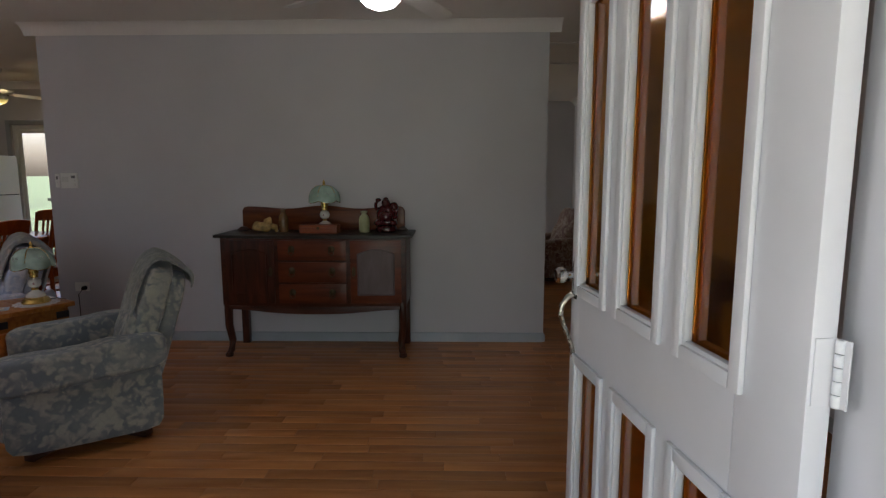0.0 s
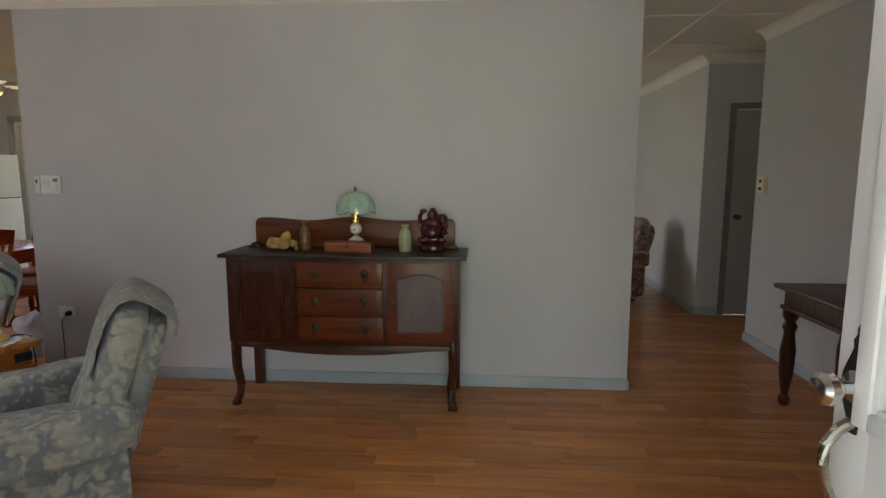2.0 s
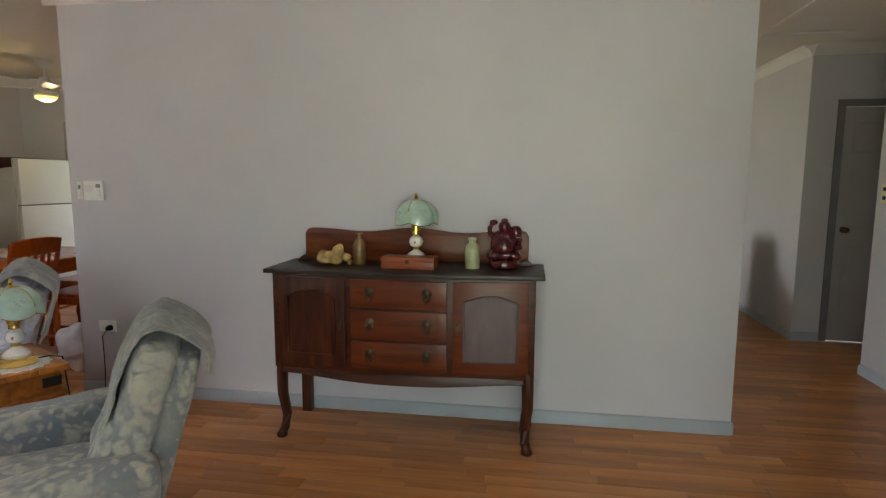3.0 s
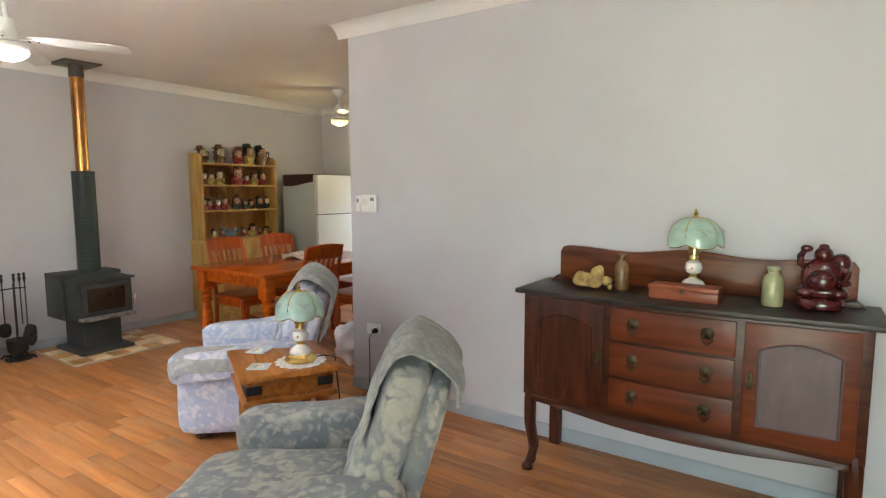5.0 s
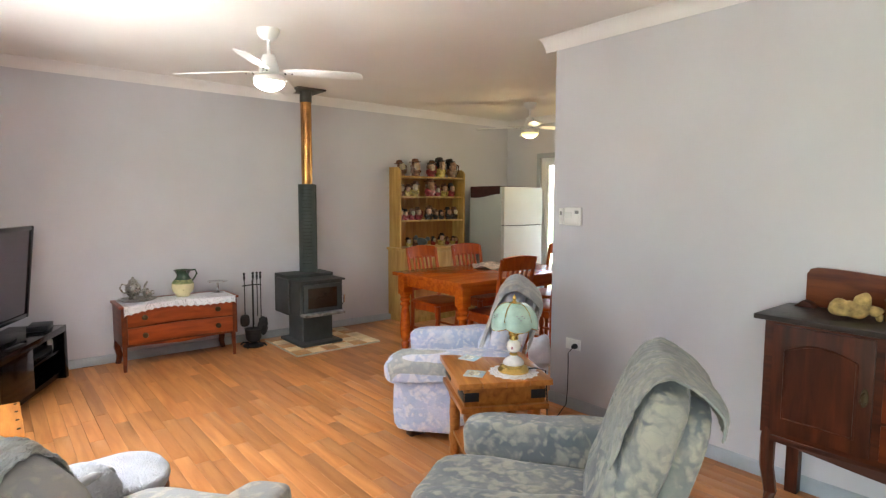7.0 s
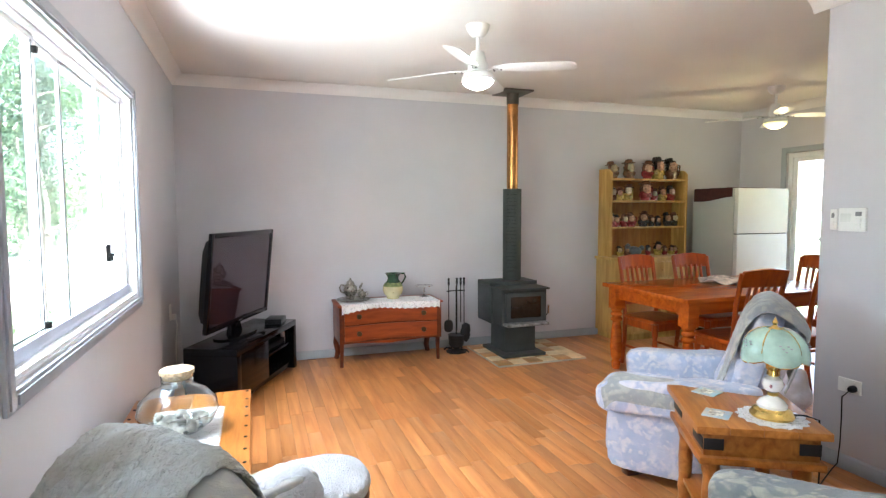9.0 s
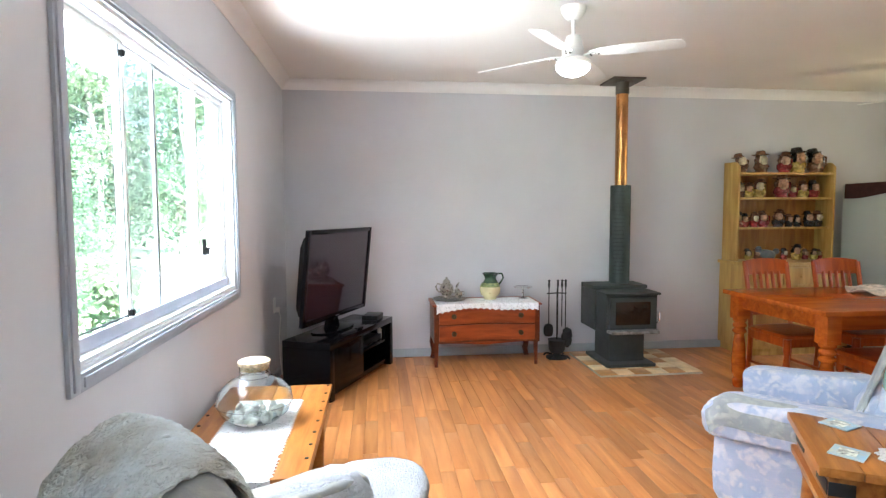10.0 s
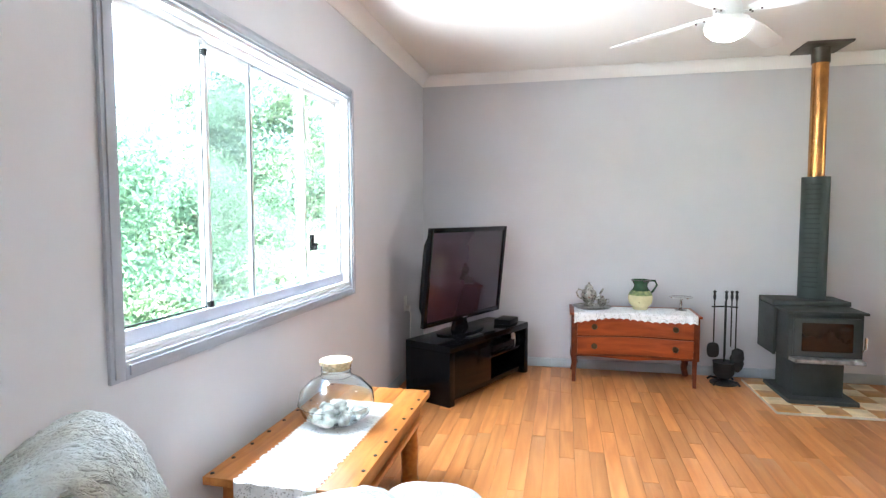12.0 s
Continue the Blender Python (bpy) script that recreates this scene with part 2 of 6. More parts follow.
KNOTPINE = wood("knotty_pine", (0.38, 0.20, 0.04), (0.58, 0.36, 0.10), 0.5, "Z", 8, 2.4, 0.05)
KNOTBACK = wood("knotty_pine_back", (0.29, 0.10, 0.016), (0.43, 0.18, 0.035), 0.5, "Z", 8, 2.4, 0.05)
BRASS = mat("brass", (0.80, 0.55, 0.17), 0.16, 1.0, vary=0.05, bump=0.02)
OLDBRASS = mat("aged_brass", (0.085, 0.06, 0.032), 0.45, 0.7, vary=0.2, bump=0.1)
CHROME = mat("chrome", (0.72, 0.72, 0.71), 0.15, 1.0, vary=0.03, bump=0.0)
PEWTER = mat("pewter", (0.40, 0.38, 0.34), 0.28, 1.0, vary=0.15, scale=14, bump=0.05)
COPPER = mat("heat_stained_copper", (0.62, 0.30, 0.10), 0.25, 1.0, vary=0.2, scale=5, bump=0.05, tint=(0.32, 0.16, 0.07))
STEEL = mat("sooty_steel", (0.16, 0.14, 0.12), 0.5, 0.9, vary=0.2, bump=0.1)
STOVEMAT = mat("stove_enamel", (0.042, 0.046, 0.044), 0.6, 0.0, vary=0.12, scale=7, bump=0.1)
FLUEMAT = mat("flue_enamel", (0.034, 0.044, 0.040), 0.55, 0.0, vary=0.1, scale=7, bump=0.05)
IRON = mat("black_iron", (0.012, 0.012, 0.013), 0.55, 0.0, vary=0.2, bump=0.3, grain=90)
FIREGLASS = mat("sooted_glass", (0.030, 0.017, 0.010), 0.15, vary=0.3, scale=4, bump=0.0, coat=0.2)
ASHLIP = mat("worn_lip", (0.30, 0.29, 0.28), 0.5, 0.4, vary=0.3, scale=20, bump=0.2)
TILE_A = mat("cream_tile", (0.80, 0.64, 0.40), 0.35, vary=0.12, scale=9, bump=0.1)
TILE_B = mat("ochre_tile", (0.50, 0.24, 0.065), 0.35, vary=0.15, scale=9, bump=0.1)
GROUT = mat("grout", (0.50, 0.45, 0.36), 0.9, vary=0.1)


def lace(name, colour):
    """Cotton lace: open net between denser flower shapes."""
    m = mat(name, colour, 0.95, vary=0.04, scale=40, bump=0.8, grain=260)
    n, l = m.node_tree.nodes, m.node_tree.links
    co = n["Texture Coordinate"]
    net, bloom = n.new("ShaderNodeTexVoronoi"), n.new("ShaderNodeTexNoise")
    net.inputs["Scale"].default_value = 130
    bloom.inputs["Scale"].default_value, bloom.inputs["Detail"].default_value = 26, 2
    l.new(co.outputs["Object"], net.inputs["Vector"])
    l.new(co.outputs["Object"], bloom.inputs["Vector"])
    hole, dense, al = n.new("ShaderNodeMapRange"), n.new("ShaderNodeMapRange"), n.new("ShaderNodeMath")
    hole.inputs["From Min"].default_value, hole.inputs["From Max"].default_value, hole.inputs["To Min"].default_value = 0.25, 0.42, 0.12
    dense.inputs["From Min"].default_value, dense.inputs["From Max"].default_value = 0.47, 0.53
    al.operation = "MAXIMUM"
    l.new(net.outputs["Distance"], hole.inputs["Value"])
    l.new(bloom.outputs["Fac"], dense.inputs["Value"])
    l.new(hole.outputs["Result"], al.inputs[0])
    l.new(dense.outputs["Result"], al.inputs[1])
    l.new(al.outputs[0], n["Principled BSDF"].inputs["Alpha"])
    return m


LACE = lace("white_lace", (0.82, 0.81, 0.82))
FAB1 = damask("damask_green_grey", (0.150, 0.165, 0.175), (0.375, 0.35, 0.285), (0.26, 0.265, 0.235), 5.2)
FAB2 = damask("damask_blue", (0.40, 0.45, 0.58), (0.66, 0.63, 0.65), (0.56, 0.56, 0.64), 5.5)
FAB3 = damask("damask_pale", (0.30, 0.30, 0.30), (0.48, 0.44, 0.36), (0.38, 0.36, 0.31), 5.5)


def crinkled(name, base, tint, scale=16.0, relief=0.014):
    """Cloth woven in raised crinkles, drawn out one way, with soft changes of tone."""
    m = mat(name, base, 0.95, vary=0.1, scale=7, bump=0.0, tint=tint)
    n, l = m.node_tree.nodes, m.node_tree.links
    mp, warp = n.new("ShaderNodeMapping"), n.new("ShaderNodeTexNoise")
    mp.inputs["Scale"].default_value, mp.inputs["Rotation"].default_value = (1.0, 2.3, 1.6), (0.3, 0.2, 0.7)
    warp.inputs["Scale"].default_value, warp.inputs["Detail"].default_value = scale * 1.5, 5
    warp.inputs["Distortion"].default_value = 0.9
    l.new(n["Texture Coordinate"].outputs["Object"], mp.inputs["Vector"])
    l.new(mp.outputs["Vector"], warp.inputs["Vector"])
    b = n.new("ShaderNodeBump")
    b.inputs["Strength"].default_value, b.inputs["Distance"].default_value = 1.0, relief
    l.new(warp.outputs["Fac"], b.inputs["Height"])
    l.new(b.outputs["Normal"], n["Principled BSDF"].inputs["Normal"])
    return m


FABSTOOL = crinkled("stool_cloth", (0.58, 0.58, 0.61), (0.48, 0.48, 0.51), 38, 0.025)
THROW = damask("woven_throw", (0.215, 0.23, 0.215), (0.33, 0.325, 0.27), (0.27, 0.275, 0.24), 5.5)
THROW_PALE = damask("pale_floral_throw", (0.30, 0.31, 0.31), (0.44, 0.43, 0.38), (0.37, 0.375, 0.35), 5.5)
THROW_BLUE = crinkled("crinkled_throw", (0.54, 0.58, 0.59), (0.44, 0.42, 0.36), 30, 0.025)
BASEWOOD = wood("chair_base_wood", (0.03, 0.013, 0.008), (0.08, 0.03, 0.016), 0.4, "X", 8, 3)
PORCELAIN = mat("porcelain", (0.78, 0.75, 0.70), 0.15, vary=0.05, scale=25, bump=0.0, coat=0.4)
SHADEGLASS = mat("green_shade_glass", (0.40, 0.56, 0.47), 0.12, vary=0.1, scale=16, bump=0.0, coat=0.5)
BAKELITE = mat("flower_sprig", (0.34, 0.36, 0.36), 0.4)
SPRIG = mat("sprig_rose", (0.45, 0.22, 0.24), 0.4)
BONE = mat("ochre_driftwood", (0.46, 0.30, 0.11), 0.7, vary=0.3, scale=22, bump=0.8, grain=60)
BOXRED = wood("red_box_wood", (0.20, 0.042, 0.016), (0.34, 0.085, 0.030), 0.35, "X", 8, 5)
BROWNJAR = mat("brown_stoneware", (0.20, 0.10, 0.035), 0.25, vary=0.2, scale=18, bump=0.05, coat=0.3)
GREENJAR = mat("sage_stoneware", (0.40, 0.40, 0.22), 0.3, vary=0.12, scale=18, bump=0.05, coat=0.3)
STATUE = mat("oxblood_lacquer", (0.07, 0.008, 0.009), 0.25, vary=0.2, scale=25, bump=0.1, coat=0.4)
JUGCREAM = mat("jug_glaze", (0.68, 0.60, 0.34), 0.2, vary=0.08, scale=12, bump=0.0, coat=0.5)
JUGGREEN = mat("jug_green_glaze", (0.03, 0.07, 0.035), 0.2, vary=0.3, scale=12, bump=0.0, coat=0.5)
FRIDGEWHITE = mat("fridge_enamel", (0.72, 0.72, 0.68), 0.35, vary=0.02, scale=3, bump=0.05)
# greyer than the doors: the cabinet side's shade is in this colour
FRIDGESHADE = mat("fridge_side_shade", (0.50, 0.53, 0.49), 0.45, vary=0.02, scale=3, bump=0.05)
BROWNCLOTH = mat("brown_cloth", (0.055, 0.015, 0.013), 0.95, vary=0.15, scale=20, bump=0.6)
JARGLASS = glass("aqua_glass", (0.925, 0.99, 0.988))
CORK = mat("cork", (0.62, 0.48, 0.30), 0.85, vary=0.2, scale=60, bump=0.5)
SHELL = mat("sea_shell", (0.70, 0.66, 0.60), 0.6, vary=0.25, scale=16, bump=0.3)
CARD = mat("printed_card", (0.30, 0.46, 0.56), 0.35, vary=0.3, scale=30, bump=0.0, tint=(0.62, 0.60, 0.50))
PALEPATCH = mat("pale_patch", (0.72, 0.70, 0.76), 0.4, vary=0.08, scale=14, bump=0.8, grain=40)
FANWHITE = mat("fan_enamel", (0.78, 0.77, 0.74), 0.35, vary=0.02, bump=0.0)
BOWL_COOL = glow("lit_bowl_cool", (0.93, 0.97, 1.0), 5.0)
BOWL_WARM = glow("lit_bowl_warm", (1.0, 0.78, 0.16), 0.16)
GRASS = mat("grass", (0.06, 0.10, 0.045), 0.9, vary=0.3, scale=0.8, bump=0.8, grain=30)
BARK = mat("bark", (0.38, 0.35, 0.30), 0.9, vary=0.3, scale=7, bump=0.8, grain=30)


def leafy(name, base, lit):
    """Thin leaves: some light is thrown back and some comes through."""
    m = bpy.data.materials.new(name)
    m.use_nodes = True
    n, l = m.node_tree.nodes, m.node_tree.links
    n.remove(n["Principled BSDF"])
    geo = n.new("ShaderNodeNewGeometry")
    mix = n.new("ShaderNodeMix")
    mix.data_type = "RGBA"
    mix.inputs["A"].default_value, mix.inputs["B"].default_value = (*base, 1), (*lit, 1)
    l.new(geo.outputs["Random Per Island"], mix.inputs["Factor"])
    a, b, s = n.new("ShaderNodeBsdfDiffuse"), n.new("ShaderNodeBsdfTranslucent"), n.new("ShaderNodeMixShader")
    s.inputs[0].default_value = 0.45
    l.new(mix.outputs["Result"], a.inputs["Color"])
    l.new(mix.outputs["Result"], b.inputs["Color"])
    l.new(a.outputs[0], s.inputs[1])
    l.new(b.outputs[0], s.inputs[2])
    l.new(s.outputs[0], n["Material Output"].inputs["Surface"])
    return m


LEAF_A = leafy("leaf_mid", (0.065, 0.125, 0.08), (0.13, 0.205, 0.125))
LEAF_B = leafy("leaf_light", (0.09, 0.15, 0.085), (0.17, 0.23, 0.13))
# blue-grey puts the backlit track's shade into its colour
TRACKSHADE = mat("shade_toned_track", (0.46, 0.48, 0.56), 0.45, vary=0.04, scale=6, bump=0.02)
CONCRETE = mat("concrete", (0.40, 0.39, 0.36), 0.85, vary=0.12, scale=2, bump=0.3)
ROOFING = mat("roof_sheet", (0.32, 0.33, 0.32), 0.5, vary=0.05)
GRAVEL = mat("pale_gravel", (0.58, 0.56, 0.51), 0.9, vary=0.15, scale=1.5, bump=0.6, grain=50)
TIMBER_PALE = wood("grey_deck_timber", (0.16, 0.13, 0.10), (0.28, 0.24, 0.19), 0.7, "X", 8, 3, 0.0)


# ---- mesh helpers ----
def box(bm, x0, y0, z0, x1, y1, z1, bev=0.003, m=None):
    r = bmesh.ops.create_cube(bm, size=1.0)
    vs = r["verts"]
    for v in vs:
        v.co = Vector((x0 if v.co.x < 0 else x1, y0 if v.co.y < 0 else y1, z0 if v.co.z < 0 else z1))
    if bev:
        es = {e for v in vs for e in v.link_edges}
        b = bmesh.ops.bevel(bm, geom=list(es), offset=bev, segments=2, affect="EDGES", profile=0.6)
        vs = list({v for f in b["faces"] for v in f.verts} | {v for v in vs if v.is_valid})
    if m is not None:
        bmesh.ops.transform(bm, matrix=m, verts=[v for v in vs if v.is_valid])
    return bm


def cube(*a, bev=0.003, m=None):
    return box(bmesh.new(), *a, bev=bev, m=m)


def lathe(bm, profile, seg=24, x=0.0, y=0.0, z=0.0, squash=1.0, wave=0.0, lobes=0, m=None):
    """Turns (radius, height) pairs round an upright axis."""
    rings, made = [], []
    for r, h in profile:
        ring = []
        for i in range(seg):
            a = 2 * math.pi * i / seg
            k = r * (1 + wave * math.cos(lobes * a))
            ring.append(bm.verts.new((x + k * math.cos(a), y + k * squash * math.sin(a), z + h)))
        rings.append(ring)
        made += ring
    for p, q in zip(rings, rings[1:]):
        for i in range(seg):
            bm.faces.new((p[i], p[(i + 1) % seg], q[(i + 1) % seg], q[i]))
    if profile[0][0] > 1e-4:
        bm.faces.new(list(reversed(rings[0])))
    if profile[-1][0] > 1e-4:
        bm.faces.new(rings[-1])
    if m is not None:
        bmesh.ops.transform(bm, matrix=m, verts=made)
    return bm


def turned(profile, **k):
    return lathe(bmesh.new(), profile, **k)


def tube(bm, pts, r, seg=8, taper=1.0):
    pts = [Vector(p) for p in pts]
    rings = []
    for i, p in enumerate(pts):
        d = (pts[min(i + 1, len(pts) - 1)] - pts[max(i - 1, 0)]).normalized()
        side = d.cross(Vector((0.31, 0.22, 0.92))).normalized()
        up = d.cross(side)
        rr = r * (1 + (taper - 1) * i / max(1, len(pts) - 1))
        rings.append([bm.verts.new(p + rr * (side * math.cos(2 * math.pi * k / seg) + up * math.sin(2 * math.pi * k / seg))) for k in range(seg)])
    for p, q in zip(rings, rings[1:]):
        for i in range(seg):
            bm.faces.new((p[i], p[(i + 1) % seg], q[(i + 1) % seg], q[i]))
    bm.faces.new(list(reversed(rings[0])))
    bm.faces.new(rings[-1])
    return bm


def prism(outline, axis, lo, hi, bev=0.003):
    """An outline in the plane across an axis, drawn out from lo to hi along it."""
    bm = bmesh.new()

    def at(u, v, w):
        return {"x": (w, u, v), "y": (u, w, v), "z": (u, v, w)}[axis]

    a = [bm.verts.new(at(u, v, lo)) for u, v in outline]
    b = [bm.verts.new(at(u, v, hi)) for u, v in outline]
    bm.faces.new(a)
    bm.faces.new(list(reversed(b)))
    k = len(outline)
    for i in range(k):
        bm.faces.new((a[i], b[i], b[(i + 1) % k], a[(i + 1) % k]))
    bmesh.ops.recalc_face_normals(bm, faces=bm.faces)
    if bev:
        es = [e for e in bm.edges if e.is_manifold and e.calc_face_angle(0) > 0.6]
        bmesh.ops.bevel(bm, geom=es, offset=bev, segments=2, affect="EDGES", profile=0.6)
    return bm


def puff(bm, c, half, power=4.0, cuts=9, lump=0.0, freq=6.0, m=None):
    """A stuffed block: a cube rounded to a superellipsoid, with slight unevenness."""
    n, seen = cuts + 1, {}
    c = Vector(c)

    def vert(i, j, side):
        u, w = 2 * i / n - 1, 2 * j / n - 1
        p = Vector([(1, u, w), (-1, w, u), (w, 1, u), (u, -1, w), (u, w, 1), (w, u, -1)][side])
        key = (round(p.x * n), round(p.y * n), round(p.z * n))
        if key not in seen:
            k = (abs(p.x) ** power + abs(p.y) ** power + abs(p.z) ** power) ** (1 / power)
            q = Vector((p.x * half[0], p.y * half[1], p.z * half[2])) / k
            if lump:
                q += q.normalized() * lump * noise.noise((q + c) * freq)
            seen[key] = bm.verts.new(q + c)
        return seen[key]

    for side in range(6):
        for i in range(n):
            for j in range(n):
                bm.faces.new((vert(i, j, side), vert(i + 1, j, side), vert(i + 1, j + 1, side), vert(i, j + 1, side)))
    vs = list(seen.values())
    if m is not None:
        bmesh.ops.transform(bm, matrix=m, verts=vs)
    return bm


def sheet(fn, nu, nv, thick=0.004):
    """A cloth over a grid of (0..1, 0..1), given some thickness."""
    bm = bmesh.new()
    g = [[bm.verts.new(fn(i / nu, j / nv)) for j in range(nv + 1)] for i in range(nu + 1)]
    for i in range(nu):
        for j in range(nv):
            bm.faces.new((g[i][j], g[i + 1][j], g[i + 1][j + 1], g[i][j + 1]))
    bm.normal_update()
    low = [[bm.verts.new(g[i][j].co - g[i][j].normal * thick) for j in range(nv + 1)] for i in range(nu + 1)]
    for i in range(nu):
        for j in range(nv):
            bm.faces.new((low[i][j], low[i][j + 1], low[i + 1][j + 1], low[i + 1][j]))
    rim = [(i, 0) for i in range(nu)] + [(nu, j) for j in range(nv)] + [(i, nv) for i in range(nu, 0, -1)] + [(0, j) for j in range(nv, 0, -1)]
    for (a, b), (c, d) in zip(rim, rim[1:] + rim[:1]):
        bm.faces.new((g[a][b], low[a][b], low[c][d], g[c][d]))
    bmesh.ops.recalc_face_normals(bm, faces=bm.faces)
    return bm


def mesh_of(name, bm, material, smooth=35):
    me = bpy.data.meshes.new(name)
    bm.normal_update()
    bm.to_mesh(me)
    bm.free()
    me.materials.append(material)
    if smooth:
        me.shade_smooth()
        me.set_sharp_from_angle(angle=radians(smooth))
    return me


def part(name, bm, material, parent, label="", smooth=35):
    ob = new(name, mesh_of(name, bm, material, smooth))
    ob.parent = parent
    if label:
        ob["label"] = label
    return ob


def thing(name, m, label, category, group="", kind=""):
    ob = new(name)
    ob.matrix_world = m
    ob.empty_display_size = 0.1
    return tagged(ob, label, category, group, kind)


def solid(name, bm, material, label, category="", kind="", m=None, smooth=35, group=""):
    ob = new(name, mesh_of(name, bm, material, smooth))
    if m is not None:
        ob.matrix_world = m
    return tagged(ob, label, category, group, kind)


# ---- structure ----
def wall_with(name, label, axis, face, back, lo, hi, holes=(), top=2.62):
    """A wall across y or x from lo to hi, cut through by holes (lo, hi, bottom, top)."""
    bm = bmesh.new()

    def block(a, b, z0, z1):
        if b - a < 1e-4 or z1 - z0 < 1e-4:
            return
        f, g = min(face, back), max(face, back)
        box(bm, *((a, f, z0, b, g, z1) if axis == "y" else (f, a, z0, g, b, z1)), bev=0)

    at = lo
    for a, b, z0, z1 in sorted(holes):
        block(at, a, 0, top)
        block(a, b, 0, z0)
        block(a, b, z1, top)
        at = b
    block(at, hi, 0, top)
    return solid(name, bm, WALL, label, "wall", "structure", smooth=0)


DOOR_L, DOOR_R, DOOR_TOP = -0.72, 0.92, 2.10
WIN = (-4.345, -2.578, 0.914, 2.03)
wall_with("wall_south", "pale lilac-grey painted wall with window and open doorway", "y", FRONT, FRONT - 0.15, STOVE - T, EAST + T,
          [WIN, (DOOR_L, DOOR_R, 0, DOOR_TOP)])
wall_with("wall_west", "pale lilac-grey painted wall behind the wood stove", "x", STOVE, STOVE - T, FRONT, BACK + T)
SLIDE = (-5.50, -3.60, 0.06, 2.03)
wall_with("wall_north", "pale green-grey painted wall with glazed sliding door", "y", BACK, BACK + T, STOVE, -1.0, [SLIDE])
wall_with("wall_partition", "pale lilac-grey painted wall behind the sideboard", "y", PART, PART + T, PART_L, PART_R)
wall_with("wall_east", "pale lilac-grey painted wall beside the hall table", "x", EAST, EAST + T, FRONT, 5.42)
wall_with("wall_hall_corner", "pale grey painted wall of the hall room", "x", 2.215, 2.215 + T, 6.31 + T, 9.0)
wall_with("wall_hall_door", "shaded grey wall round the hall door", "y", 6.31, 6.31 + T, 2.215, 3.9, [(2.50, 3.28, 0, 2.05)])
wall_with("wall_hall_end", "shaded grey wall closing the hall", "x", 3.9, 3.9 + T, 5.42 - T, 6.42)
wall_with("wall_hall_side", "shaded grey wall along the hall", "y", 5.42, 5.42 - T, EAST + T, 3.9)
wall_with("wall_rear", "pale grey painted rear wall", "y", 9.0, 9.0 + T, -1.0 - T, 2.215 + T)
wall_with("wall_rear_side", "pale grey painted wall with a window", "x", -1.0, -1.0 - T, BACK, 9.0, [(7.0, 8.9, 0.1, 2.2)])

solid("floor", cube(STOVE - T, FRONT - 0.15, -0.05, 4.0, 9.1, -0.004, bev=0), JOINT, "orange-brown timber strip floor boards", "floor", "structure", smooth=0)
FLOOR = bpy.data.objects["floor"]
bm = bmesh.new()
box(bm, STOVE - T, FRONT - 0.15, CEIL, 4.0, 9.1, CEIL + 0.06, bev=0)
solid("ceiling", bm, CEILING, "warm white plasterboard ceiling", "ceiling", "structure", smooth=0)
# unseen slab over the ceiling, added to stop light leaks and shade the walls
bm = cube(STOVE - 0.7, FRONT - 0.6, CEIL + 0.08, 4.6, 9.7, CEIL + 0.2, bev=0)
solid("roof", bm, ROOFING, "unseen grey roof slab with eaves, added to block light", "roof", "structure", smooth=0)
# thin cover battens of the hall ceiling
bm = bmesh.new()
for yy in (4.9, 5.85):
    box(bm, PART_R + 0.05, yy, CEIL - 0.012, 2.3, yy + 0.035, CEIL - 0.001, bev=0.002)
box(bm, 1.62, 4.25, CEIL - 0.012, 1.655, 6.3, CEIL - 0.001, bev=0.002)
solid("ceiling_batten", bm, CORNICE, "white ceiling cover battens in the hall", "trim", "structure")


def run(name, profile, a, b, material, label, inward, kind_cat="trim"):
    """A moulding of one profile (out from the wall, up) laid from a to b."""
    a, b = Vector((*a, 0)), Vector((*b, 0))
    d = (b - a).normalized()
    nrm = Vector((-d.y, d.x, 0)) * inward
    bm = bmesh.new()
    ends = []
    for p, s in ((a, 1), (b, -1)):
        ends.append([bm.verts.new(p + nrm * u + Vector((0, 0, v))) for u, v in profile])
    k = len(profile)
    for i in range(k):
        bm.faces.new((ends[0][i], ends[1][i], ends[1][(i + 1) % k], ends[0][(i + 1) % k]))
    bm.faces.new(ends[0])
    bm.faces.new(list(reversed(ends[1])))
    bmesh.ops.recalc_face_normals(bm, faces=bm.faces)
    return solid(name, bm, material, label, kind_cat, "structure", smooth=50)


COVE = [(0.0, CEIL - 0.085), (0.006, CEIL - 0.085), (0.010, CEIL - 0.075), (0.022, CEIL - 0.052), (0.045, CEIL - 0.025), (0.075, CEIL - 0.010), (0.088, CEIL - 0.006), (0.088, CEIL - 0.001), (0.0, CEIL - 0.001)]
BASE = [(0.0, 0.0), (0.016, 0.0), (0.016, 0.055), (0.013, 0.058), (0.013, 0.062), (0.010, 0.068), (0.004, 0.075), (0.0, 0.077)]
RUNS = [
    ((STOVE, FRONT), (EAST, FRONT), 1), ((STOVE, FRONT), (STOVE, BACK), -1), ((STOVE, BACK), (-1.0, BACK), -1),
    ((PART_L - 0.088, PART), (PART_R + 0.088, PART), -1), ((PART_L, PART), (PART_L, PART + T), 1), ((PART_R, PART), (PART_R, PART + T), -1),
    ((EAST, FRONT), (EAST, 5.42), 1), ((2.215, 6.31), (2.215, 9.0), 1), ((2.215, 6.31), (3.9, 6.31), -1),
]
for a, b, s in RUNS:
    run("cornice", COVE, a, b, CORNICE, "white coved plaster cornice", s)
